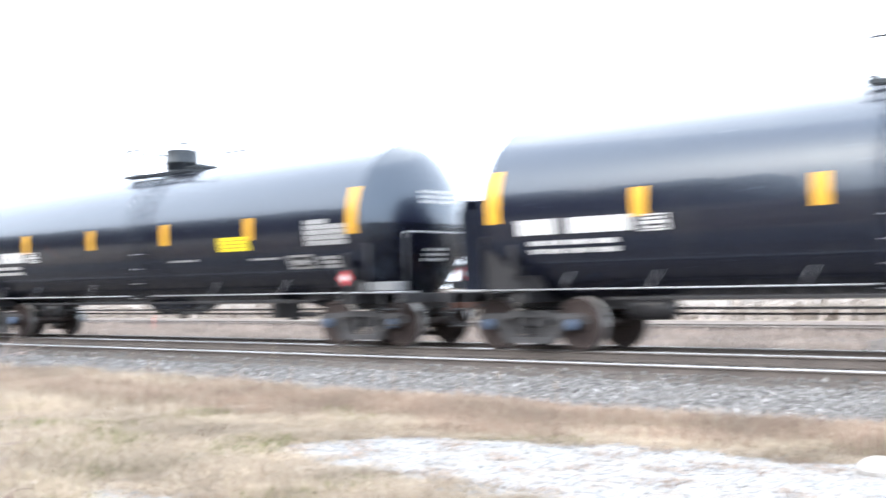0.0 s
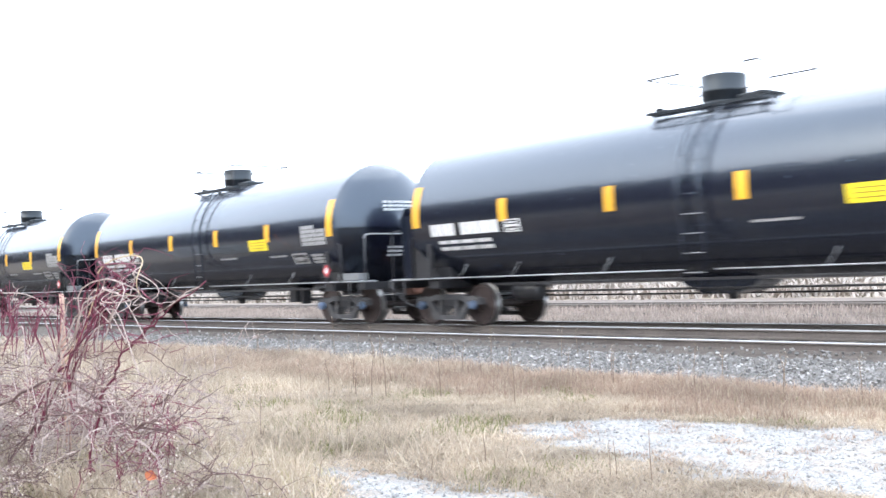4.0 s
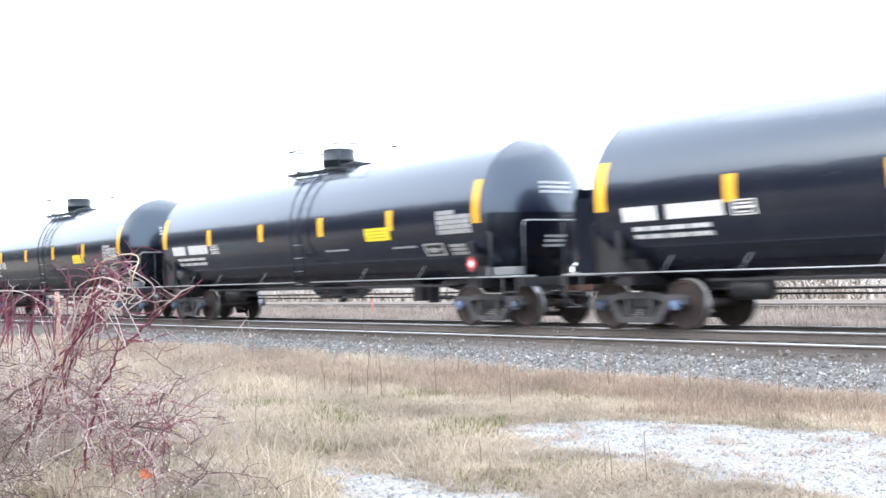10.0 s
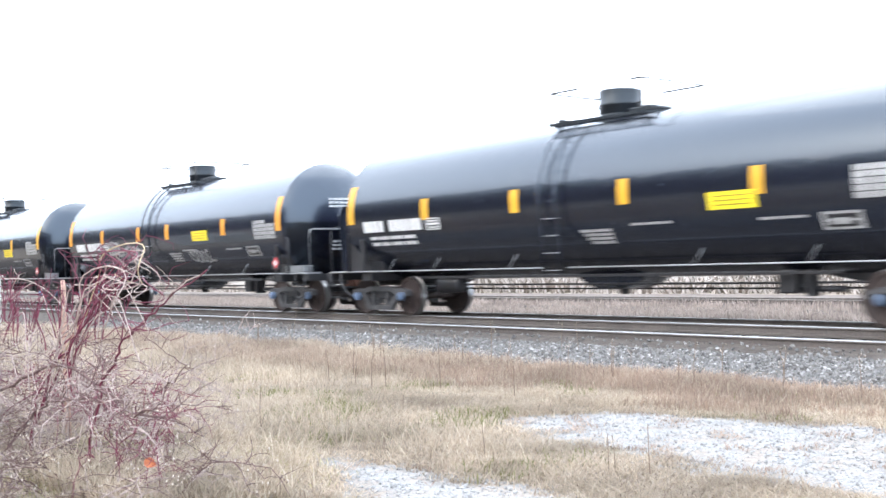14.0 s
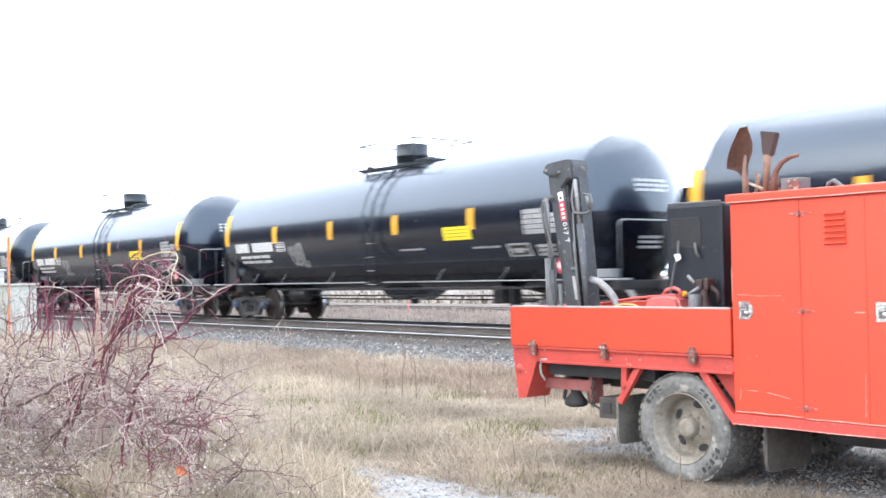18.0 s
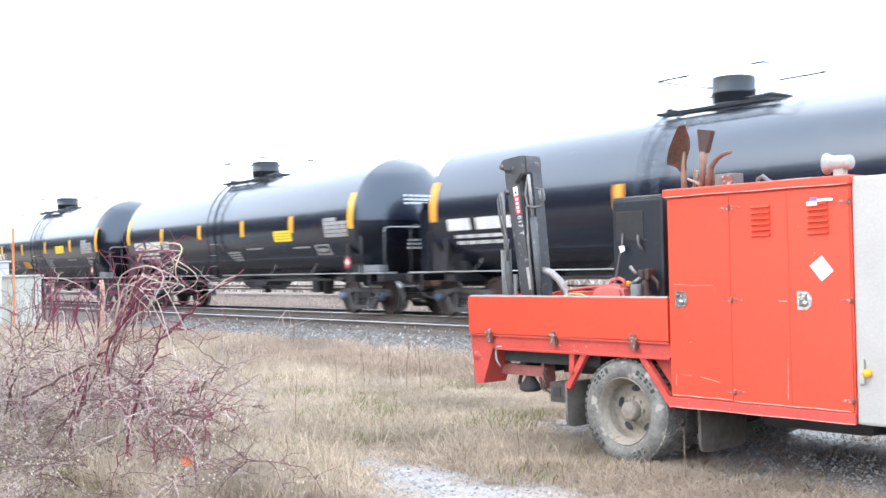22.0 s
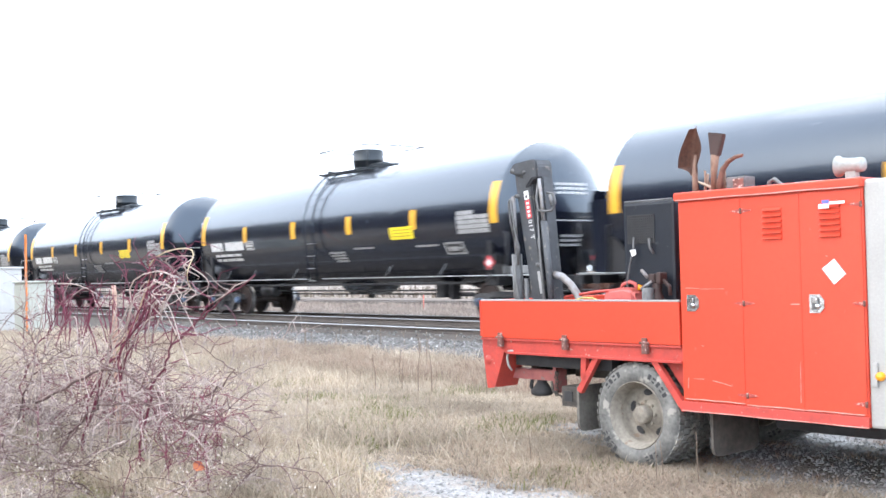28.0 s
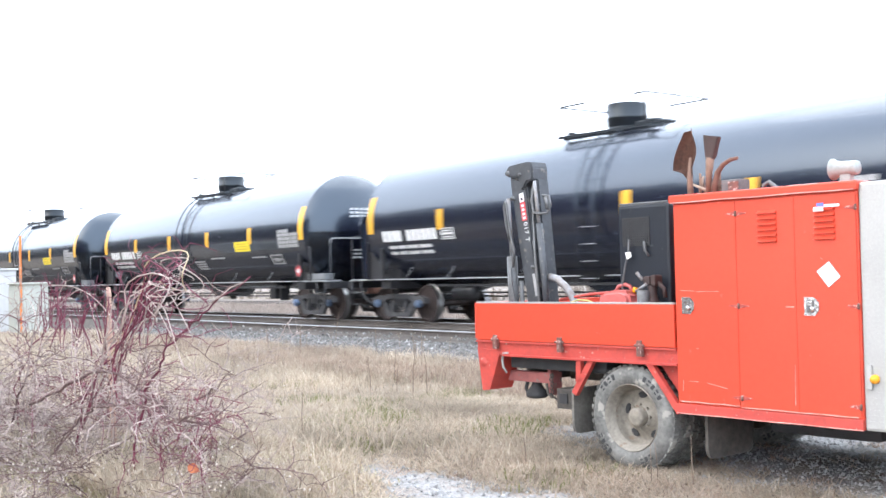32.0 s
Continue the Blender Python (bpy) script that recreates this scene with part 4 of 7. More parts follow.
# ---- grass, weeds and shrubs ----
STRAW = island_material("dry_grass_blades", [(0.345, 0.28, 0.216), (0.45, 0.378, 0.293), (0.215, 0.17, 0.132), (0.53, 0.465, 0.375), (0.36, 0.294, 0.23), (0.47, 0.405, 0.31)], thin=0.5, drift=0.3)
RUSSET = island_material("russet_grass_blades", [(0.285, 0.21, 0.162), (0.36, 0.278, 0.22), (0.235, 0.168, 0.132), (0.4, 0.325, 0.262)], thin=0.5, drift=0.25)
GREEN = island_material("green_grass_blades", [(0.102, 0.119, 0.043), (0.170, 0.178, 0.076), (0.238, 0.221, 0.111), (0.136, 0.162, 0.060)], thin=0.5)


def blades(name, mat, label, spots, heights, width=0.006, lean=0.6, seed=1):
    """Many narrow bent blades, two triangles and a tip each, rooted at the spots."""
    rng = np.random.default_rng(seed)
    n = len(spots)
    p = np.asarray(spots)
    h = np.asarray(heights)
    ang = rng.random(n) * 2 * np.pi
    d = np.stack([np.cos(ang), np.sin(ang), np.zeros(n)], 1)
    side = np.stack([-np.sin(ang), np.cos(ang), np.zeros(n)], 1) * (width * (0.6 + 0.8 * rng.random(n)))[:, None]
    bend = (lean * h * (0.3 + rng.random(n)))[:, None] * d
    mid = p + bend * 0.35 + np.stack([np.zeros(n), np.zeros(n), h * 0.6], 1)
    tip = p + bend + np.stack([np.zeros(n), np.zeros(n), h * (0.75 + 0.25 * rng.random(n))], 1)
    v = np.stack([p - side, p + side, mid + side * 0.7, mid - side * 0.7, tip], 1).reshape(-1, 3)
    k = np.arange(n)[:, None] * 5
    quads, tris = (k + np.array([0, 1, 2, 3])).tolist(), (k + np.array([3, 2, 4])).tolist()
    me = sheet_mesh(name, v.tolist(), quads + tris, mat)
    return tagged(new(name, me), label, "grass", kind="stuff")


def strewn(n, x0, x1, y0, y1, seed, keep):
    """Random spots on the ground that keep() lets through, with the height that it gives."""
    rng = np.random.default_rng(seed)
    spots, hs = [], []
    for x, y, r in zip(x0 + (x1 - x0) * rng.random(n), y0 + (y1 - y0) * rng.random(n), rng.random(n)):
        h = keep(x, y, r)
        if h > 0:
            spots.append((x, y, ground_z(x, y) - 0.01))
            hs.append(h)
    return spots, hs


def in_view(x, y):
    """Whether a spot lies in the wedge that the walk ever looks over."""
    dx, dy = x, y + 17.17
    a = math.degrees(math.atan2(dy, -dx))
    return 9 < a < 80


def clump(x, y, s, o):
    return noise.noise((x * s, y * s, o))


def short_grass(x, y, r):
    if not in_view(x, y) or y > -5.0 + 0.5 * clump(x, 0, 0.5, 2):
        return 0
    g = gravel_amount(x, y) if x > -12 else 0
    if g > 0.35 + 0.4 * r or r > 0.75 + 0.5 * clump(x, y, 1.6, 3):
        return 0
    return 0.035 + 0.05 * r + 0.06 * max(0, clump(x, y, 0.9, 5))


def tall_grass(x, y, r):
    """Tall pale straw round the shrub and towards the track."""
    if not in_view(x, y) or (x > -12 and gravel_amount(x, y) > 0.2):
        return 0
    edge = -4.9 - 0.35 * max(0, (x + 14) / 6) + 0.7 * clump(x, 0, 0.6, 8)
    if y > edge:
        return 0
    near_shrub = math.exp(-((x + 8.8) ** 2 / 6.5 + (y + 12.4) ** 2 / 3.4))
    far_left = 1 / (1 + math.exp((x + 12.5) * 0.9))
    band = math.exp(-((y - edge + 0.7) / 0.8) ** 2) * 0.8
    k = max(near_shrub, far_left * 0.8, band * 0.65) + 0.25 * clump(x, y, 0.8, 6)
    if r > k * 1.1:
        return 0
    return 0.14 + 0.24 * r / max(k, 0.2) * k + 0.1 * max(0, clump(x, y, 2.2, 1))


def green_grass(x, y, r):
    if not in_view(x, y) or gravel_amount(x, y) > 0.45:
        return 0
    k = clump(x, y, 0.75, 21) + 0.45 * math.exp(-((x + 8.4) ** 2 + (y + 13.2) ** 2) / 1.6) + 0.42 * math.exp(-((x + 9.4) ** 2 / 3.5 + (y + 10.7) ** 2 / 1.0))
    return 0.05 + 0.1 * r if r < 0.75 * max(0, min(1, (k - 0.12) * 4)) else 0


blades("dry_grass", STRAW, "short matted straw-coloured winter grass on the verge", *strewn(190000, -30, -1.2, -15.2, -4.4, 11, short_grass), width=0.0045, lean=2.6, seed=3)
blades("dry_grass", STRAW, "dense matted straw-coloured grass beside the lane", *strewn(130000, -11.5, -1.8, -14.6, -6.6, 41, short_grass), width=0.004, lean=2.6, seed=33)
blades("tall_dry_grass", STRAW, "tall pale dead grass beside the track and shrub", *strewn(130000, -34, -1.2, -15.2, -4.0, 12, tall_grass), width=0.004, lean=1.7, seed=4)
blades("russet_grass", RUSSET, "russet dead grass along the foot of the ballast", *strewn(90000, -30, -1.5, -8.0, -4.0, 13,
       lambda x, y, r: max(tall_grass(x, y, r) * 0.95, 0.1 + 0.12 * r if y < -5.2 and gravel_amount(x, y) < 0.3 and in_view(x, y) else 0) if clump(x, y, 0.45, 30) + 0.5 * clump(x, y, 1.9, 31) > 0.75 * r * r - 0.4 else 0), width=0.005, lean=0.7, seed=5)
blades("green_grass", GREEN, "sparse green tufts among the dead grass", *strewn(60000, -20, -1.2, -15.0, -6.0, 14, green_grass), width=0.006, lean=1.0, seed=6)
FAR_STRAW = island_material("far_weed_blades", [(0.29, 0.238, 0.205), (0.36, 0.302, 0.262), (0.24, 0.192, 0.168), (0.4, 0.345, 0.3), (0.31, 0.252, 0.22)], thin=0.4, drift=0.25)
blades("far_dry_grass", FAR_STRAW, "dead grey-brown weeds between the two tracks", *strewn(90000, -70, -8, 2.8, 9.3, 15,
       lambda x, y, r: (0.2 + 0.22 * r + 0.16 * max(0, clump(x, y, 0.4, 3))) * (1 if y < 8.2 else 0.75)), width=0.011, lean=0.5, seed=7)


OLIVE = island_material("yellow_green_blades", [(0.33, 0.3, 0.17), (0.27, 0.26, 0.13), (0.42, 0.37, 0.23), (0.22, 0.225, 0.105)], thin=0.5, drift=0.25)
blades("tall_dry_grass", STRAW, "tall pale dead grass standing in the thicket", *strewn(26000, -13.5, -6.2, -14.3, -12.4, 19,
       lambda x, y, r: 0.1 + 0.24 * r + 0.12 * clump(x, y, 1.2, 61) if clump(x, y, 0.9, 60) > -0.25 and in_view(x, y) and gravel_amount(x, y) < 0.2 else 0), width=0.0045, lean=1.1, seed=20)
blades("green_grass", OLIVE, "yellow-green grass at the foot of the thicket", *strewn(40000, -11.5, -6.6, -14.6, -12.2, 18,
       lambda x, y, r: 0.1 + 0.2 * r if r < math.exp(-((x + 9.0) ** 2 / 1.8 + (y + 13.4) ** 2 / 0.6)) * (0.7 + 0.7 * clump(x, y, 1.4, 50)) else 0), width=0.004, lean=1.5, seed=10)


def lane_tuft(x, y, r):
    g = gravel_amount(x, y)
    return 0.02 + 0.05 * r if 0.3 < g and clump(x, y, 2.3, 40) + 0.5 * clump(x, y, 7, 41) > 0.27 and in_view(x, y) else 0


blades("dry_grass", RUSSET, "small dead tufts in the gravel lane", *strewn(60000, -9.5, -1.2, -14.2, -7.2, 17, lane_tuft), width=0.004, lean=2.2, seed=9)


def build_pebbles():
    """Loose small stones on the lane."""
    rng = np.random.default_rng(6)
    base = np.array([(1, 0, 0), (-1, 0, 0), (0, 1, 0), (0, -1, 0), (0, 0, 0.8), (0, 0, -0.8)], float)
    tri = np.array([(0, 2, 4), (2, 1, 4), (1, 3, 4), (3, 0, 4), (2, 0, 5), (1, 2, 5), (3, 1, 5), (0, 3, 5)])
    V, F, count = [], [], 0
    for x, y in zip(-9.2 + 8 * rng.random(26000), -14.2 + 7 * rng.random(26000)):
        if gravel_amount(x, y) < 0.3 + 0.3 * rng.random() or not in_view(x, y):
            continue
        s = 0.006 + 0.014 * rng.random() ** 2.5
        q = base * (0.65 + 0.7 * rng.random((6, 1))) * s
        a = rng.random() * 6.28
        q = q @ np.array([[math.cos(a), math.sin(a), 0], [-math.sin(a), math.cos(a), 0], [0, 0, 1]])
        V.append(q + (x, y, ground_z(x, y) + s * 0.3))
        F.append(tri + count)
        count += 6
    me = sheet_mesh("lane_gravel", np.concatenate(V).tolist(), np.concatenate(F).tolist(), PEBBLE)
    tagged(new("lane_gravel", me), "loose pale and dark gravel on the lane", "gravel", kind="stuff")


PEBBLE = island_material("lane_pebbles", [(0.145, 0.144, 0.142), (0.26, 0.26, 0.258), (0.305, 0.305, 0.303), (0.213, 0.212, 0.21), (0.36, 0.358, 0.355), (0.285, 0.285, 0.283)])
build_pebbles()

STALK = material("dry_weed_stalk", (0.22, 0.165, 0.12), (0.12, 0.085, 0.065), rough=0.9, scale=8)
FLUFF = material("pale_seed_head", (0.62, 0.56, 0.49), (0.42, 0.36, 0.3), rough=0.95, scale=20)


def weed(x, y, h, rng, seeds=5):
    """A dead weed: a bent stalk, short side twigs and pale seed heads."""
    w = thing("weed", "dead brown weed stalk with pale seed heads" if seeds else "bare thin dead weed stalk", "weed", "dead weeds on the verge", pose(x, y, ground_z(x, y) - 0.01, 0, 0, rng.uniform(0, 360)))
    bm = fresh()
    lean = rng.uniform(-0.12, 0.12)
    tube(bm, [(0, 0, 0), (lean * 0.3 * h, 0, h * 0.5), (lean * h, 0.03, h)], 0.007 if seeds else 0.0045, 4, r1=0.0025)
    part("stalk", bm, STALK, w)
    if not seeds:
        return
    bm = fresh()
    for i in range(seeds):
        z = h * rng.uniform(0.55, 1.0)
        a = rng.uniform(0, 6.28)
        q = Vector((lean * z * z / h + 0.05 * math.cos(a), 0.05 * math.sin(a), z + 0.03))
        tube(bm, [(lean * z * z / h, 0.02, z - 0.02), q], 0.002, 3, m=1)
        lathe(bm, [(-0.009, 0), (0, 0.006), (0.009, 0)], 5, "z", q)
    tagged(part("seed_head", bm, [FLUFF, STALK], w), kind="stuff")


rng = random.Random(31)
for i in range(46):
    weed(-21 + 15 * rng.random(), -4.9 - 1.3 * rng.random() + (rng.random() > 0.7) * -3, rng.uniform(0.35, 0.75), rng)
for x, y, h in ((-13.2, -3.6, 0.6), (-13.0, -3.4, 0.5), (-19.5, -5.0, 0.95), (-18.3, -4.8, 0.9), (-15.2, -3.4, 0.55), (-9.4, -11.7, 0.5)):
    weed(x, y, h, rng)
for x, y, h in ((-6.6, -11.3, 0.25), (-5.55, -11.0, 0.28), (-5.47, -11.02, 0.3), (-5.2, -10.95, 0.38)):
    weed(x, y, h, rng, 0)

RED_BARK = material("dark_red_bark", (0.165, 0.02, 0.05), (0.075, 0.012, 0.026), rough=0.6, scale=9, fine=60)
GREY_BARK = material("pale_grey_bark", (0.42, 0.345, 0.31), (0.2, 0.155, 0.145), rough=0.85, scale=9, fine=60)
BROWN_BARK = material("brown_bark", (0.165, 0.1, 0.092), (0.075, 0.045, 0.044), rough=0.85, scale=9, fine=60)
STRAW_BARK = material("straw_coloured_cane", (0.46, 0.38, 0.24), (0.3, 0.23, 0.15), rough=0.8, scale=9, fine=60)
DEAD_LEAF = material("rust_brown_leaf", (0.42, 0.14, 0.06), (0.3, 0.09, 0.04), rough=0.8, scale=20)


def twig_path(rng, start, way, length, droop, steps_n, wander):
    """A wandering line that bends towards the ground."""
    p, d, out = Vector(start), Vector(way).normalized(), [Vector(start)]
    for i in range(steps_n):
        d = (d + Vector((rng.gauss(0, wander), rng.gauss(0, wander), rng.gauss(0, wander) - droop * (i / steps_n)))).normalized()
        p = p + d * length / steps_n
        if p.z < 0.04:
            p.z = 0.04
        out.append(p.copy())
    return out


def shrub(name, label, at, stems, height, spread, seed, twigs=7, red=0.4, fluff=260):
    """A leafless thicket: arching stems, side twigs and finer twigs on those."""
    rng = random.Random(seed)
    root = thing(name, label, "shrub", "", pose(*at))
    meshes = {"red_stem": (fresh(), RED_BARK), "grey_twig": (fresh(), GREY_BARK), "brown_twig": (fresh(), BROWN_BARK)}
    tips = []
    for i in range(stems):
        a = rng.uniform(0, 6.28)
        r = spread * 0.45 * math.sqrt(rng.random())
        base = (r * math.cos(a), r * math.sin(a), -0.02)
        up = rng.random() < red
        tilt = rng.uniform(0.2, 0.9) if up else rng.uniform(0.5, 1.9)
        way = (tilt * math.cos(a + rng.uniform(-0.7, 0.7)), tilt * math.sin(a + rng.uniform(-0.7, 0.7)), 1)
        ln = height * (rng.uniform(0.65, 1.02) if up else rng.uniform(0.7, 1.3))
        path = twig_path(rng, base, way, ln, 0.15 if up else 0.45, 12, 0.16 if up else 0.26)
        kind = "red_stem" if up or rng.random() < 0.12 else ("grey_twig" if rng.random() < 0.62 else "brown_twig")
        tube(meshes[kind][0], path, rng.uniform(0.004, 0.007), 5, r1=0.002)
        for j in range(twigs):
            u = rng.randint(3, 11)
            side = Vector((rng.gauss(0, 1), rng.gauss(0, 1), rng.uniform(-0.3, 0.9)))
            sub = twig_path(rng, path[u], side, rng.uniform(0.18, 0.55) * (1.2 - u / 16), 0.25, 6, 0.22)
            k2 = kind if rng.random() < 0.6 else ("grey_twig" if rng.random() < 0.6 else "brown_twig")
            tube(meshes[k2][0], sub, rng.uniform(0.0028, 0.0046), 4, r1=0.0014)
            for q in range(3):
                w = rng.randint(2, 6)
                side = Vector((rng.gauss(0, 1), rng.gauss(0, 1), rng.uniform(-0.2, 1)))
                fine = twig_path(rng, sub[w], side, rng.uniform(0.06, 0.2), 0.15, 4, 0.25)
                tube(meshes[k2][0], fine, 0.0026, 3, r1=0.0012)
                tips.append(fine[-1])
    for n, (bm, mat) in meshes.items():
        tagged(part(n, bm, mat, root), kind="stuff")
    bm = fresh()
    for i in range(fluff):
        c = rng.choice(tips) + Vector((rng.gauss(0, 0.02), rng.gauss(0, 0.02), rng.gauss(0, 0.02)))
        s = rng.uniform(0.005, 0.012)
        lathe(bm, [(-s, 0), (0, s * 0.7), (s, 0)], 5, "z", c)
    tagged(part("seed_fluff", bm, FLUFF, root, "pale dry seed heads"), kind="stuff")
    return root


shrub("shrub", "leafless pinkish-grey thicket on the verge", (-9.6, -13.95, -0.42), 84, 1.75, 1.9, 5, twigs=14, red=0.05, fluff=380)
shrub("shrub", "low tangle of dark red twigs in dead grass", (-6.75, -14.05, -0.42), 7, 0.95, 0.8, 9, twigs=14, red=0.25, fluff=240)
shrub("shrub", "low dense tangle of red and grey twigs", (-7.9, -13.95, -0.42), 20, 1.15, 1.5, 12, twigs=14, red=0.06, fluff=380)
shrub("shrub", "dense pinkish-brown thicket in dead grass", (-10.9, -13.9, -0.42), 88, 1.75, 1.9, 15, twigs=14, red=0.06, fluff=380)


def red_shrub(at, label, limbs, seed, tufts=(), tangles=()):
    """A tall red-stemmed shrub: crooked main limbs from one root, with side shoots and angular twigs; limbs give (x, z) from the root."""
    rng = random.Random(seed)
    root = thing("red_shrub", label, "shrub", "", pose(*at))
    fine_red, fine_grey, fine_brown = fresh(), fresh(), fresh()
    for depth, mat, r, shoots, line in limbs:
        pts = []
        for (x0, z0), (x1, z1) in zip(line, line[1:]):
            for j in range(4):
                u = j / 4
                pts.append(Vector((x0 + (x1 - x0) * u + rng.gauss(0, 0.012), depth * (1 + len(pts) * 0.06) + rng.gauss(0, 0.015), z0 + (z1 - z0) * u + rng.gauss(0, 0.012))))
        pts.append(Vector((line[-1][0], pts[-1].y, line[-1][1])))
        bm = fresh()
        tube(bm, pts, r, 6, r1=r * 0.35)
        part("limb", bm, mat, root)
        for i in range(shoots):
            k = rng.randint(len(pts) * 2 // 5, len(pts) - 1)
            run = (pts[min(k + 1, len(pts) - 1)] - pts[k - 1]).normalized()
            side = run * rng.uniform(0.1, 0.9) + Vector((rng.gauss(0, 0.75), rng.gauss(0, 0.6), rng.uniform(-0.1, 0.9)))
            shoot = twig_path(rng, pts[k], side, rng.uniform(0.2, 0.6), 0.05, 7, 0.2)
            kind = fine_red if mat is RED_BARK and rng.random() < 0.7 else fine_grey if rng.random() < 0.5 else fine_brown
            tube(kind, shoot, rng.uniform(0.0038, 0.006), 4, r1=0.0018)
            for q in range(4):
                fork = Vector((rng.gauss(0, 0.8), rng.gauss(0, 0.7), rng.uniform(-0.3, 1.0)))
                tube(kind, twig_path(rng, shoot[rng.randint(2, 7)], fork, rng.uniform(0.08, 0.28), 0.1, 4, 0.24), 0.0034, 3, r1=0.0016)
    # young shoots that stand up in tufts: where, how many, how tall
    for x, z, count, tall in tufts:
        for i in range(count):
            stem = twig_path(rng, (x + rng.gauss(0, 0.1), rng.gauss(0.1, 0.12), z - 0.3 * rng.random()), (rng.gauss(0.1, 0.22), rng.gauss(0, 0.15), 1), tall * rng.uniform(0.7, 1.15), 0, 7, 0.09)
            tube(fine_red, stem, 0.0052, 4, r1=0.0024)
            for j in range(3):
                tube(fine_red, twig_path(rng, stem[rng.randint(2, 6)], (rng.gauss(0, 0.45), rng.gauss(0, 0.4), 0.9), rng.uniform(0.06, 0.16), 0, 5, 0.12), 0.0036, 4, r1=0.002)
    # knots of short crossing twigs
    for x, z, wide, count in tangles:
        for i in range(count):
            way = (rng.gauss(0.2, 0.8), rng.gauss(0, 0.6), rng.gauss(-0.1, 0.8))
            tube(fine_red if rng.random() < 0.5 else fine_grey if rng.random() < 0.4 else fine_brown, twig_path(rng, (x + rng.gauss(0, wide), rng.gauss(-0.05, 0.12), z + rng.gauss(0, wide * 0.6)), way, rng.uniform(0.1, 0.34), 0.15, 7, 0.26), rng.uniform(0.003, 0.005), 4, r1=0.0018)
    tagged(part("red_twig", fine_red, RED_BARK, root), kind="stuff")
    tagged(part("grey_twig", fine_grey, GREY_BARK, root), kind="stuff")
    tagged(part("brown_twig", fine_brown, BROWN_BARK, root), kind="stuff")


red_shrub((-9.0, -14.05, -0.45), "tall crooked red-stemmed leafless shrub on the verge", [
    (0.0, RED_BARK, 0.012, 9, [(-0.05, 0), (0.13, 0.62), (0.53, 0.91), (1.05, 1.18), (1.55, 1.47), (1.9, 1.6)]),
    (0.08, RED_BARK, 0.011, 9, [(0.85, 0), (1.2, 0.75), (1.42, 1.0), (1.62, 1.17), (1.97, 1.33), (2.3, 1.48), (2.66, 1.62)]),
    (-0.08, BROWN_BARK, 0.014, 20, [(-0.9, 0.55), (0.2, 0.8), (0.94, 0.95), (1.36, 0.94), (1.73, 0.85), (2.09, 0.78), (2.46, 0.72), (2.76, 0.8)]),
    (-0.12, BROWN_BARK, 0.012, 18, [(-0.3, 0.1), (0.12, 0.39), (0.74, 0.62), (1.23, 0.73), (1.78, 0.78), (2.18, 0.77), (2.5, 0.66)]),
    (0.05, BROWN_BARK, 0.008, 4, [(2.09, 0.79), (2.38, 0.89), (2.6, 1.02)]),
    (0.1, RED_BARK, 0.011, 9, [(-0.5, 0), (0.07, 0.72), (0.15, 0.97), (0.78, 1.29), (1.08, 1.52), (1.25, 1.64)]),
    (0.12, RED_BARK, 0.009, 8, [(-0.3, 0.3), (0.44, 1.05), (0.71, 1.29), (1.0, 1.56), (1.12, 1.68)])], 21,
    tufts=((0.98, 1.35, 11, 0.42), (0.6, 1.32, 5, 0.34), (-0.4, 1.3, 9, 0.46)), tangles=((2.3, 0.68, 0.2, 46), (2.1, 0.55, 0.18, 26), (1.5, 0.6, 0.3, 26)))
red_shrub((-11.0, -13.9, -0.45), "crooked red-stemmed leafless shrub in the thicket", [
    (0.0, RED_BARK, 0.009, 14, [(0, 0), (-0.1, 0.6), (0.35, 1.0), (0.8, 1.25), (1.1, 1.4)]),
    (0.1, BROWN_BARK, 0.009, 14, [(0, 0), (-0.35, 0.7), (-0.6, 1.15), (-0.5, 1.4)]),
    (-0.1, BROWN_BARK, 0.011, 10, [(0, 0.2), (0.6, 0.7), (1.3, 0.95), (2.0, 1.0)]),
    (0.15, RED_BARK, 0.01, 9, [(0.1, 0.1), (0.5, 0.4), (1.2, 0.6), (1.9, 0.62)])], 22, tufts=((0.6, 1.2, 7, 0.4), (1.2, 1.25, 5, 0.35)))
# canes that curl over in loops at the top
bush_rng = random.Random(77)
cane = thing("bramble", "pale and red bramble canes curling over in loops", "bramble", "", pose(-7.75, -14.05, -0.42))
for i in range(11):
    bm = fresh()
    x0, y0 = bush_rng.uniform(-1.3, -0.1), bush_rng.uniform(-0.15, 0.15)
    x1, top, rx, rz = bush_rng.uniform(0.15, 0.5), bush_rng.uniform(1.42, 1.66), bush_rng.uniform(0.17, 0.36), bush_rng.uniform(0.1, 0.22)
    pts = [(x0 + (x1 - x0) * (j / 7) ** 1.1 + 0.035 * math.sin(1.7 * j + i), y0 + 0.04 * math.sin(j + i), 0.75 + (top - 0.75) * (j / 7) ** 0.8 + 0.025 * math.sin(2.3 * j + 2 * i)) for j in range(8)]
    turn = bush_rng.uniform(3.6, 6.6)
    for j in range(1, 19):
        a = math.pi - j / 18 * turn
        shrink = 1 - 0.025 * j
        pts.append((x1 + rx * (1 + shrink * math.cos(a)) + 0.004 * j, y0 + 0.06 * math.sin(j * 0.7 + i), top + rz * shrink * math.sin(a)))
    tube(bm, pts, 0.0062, 5, r1=0.003)
    part("cane", bm, RED_BARK if i % 3 == 0 else STRAW_BARK if i == 4 else GREY_BARK, cane)
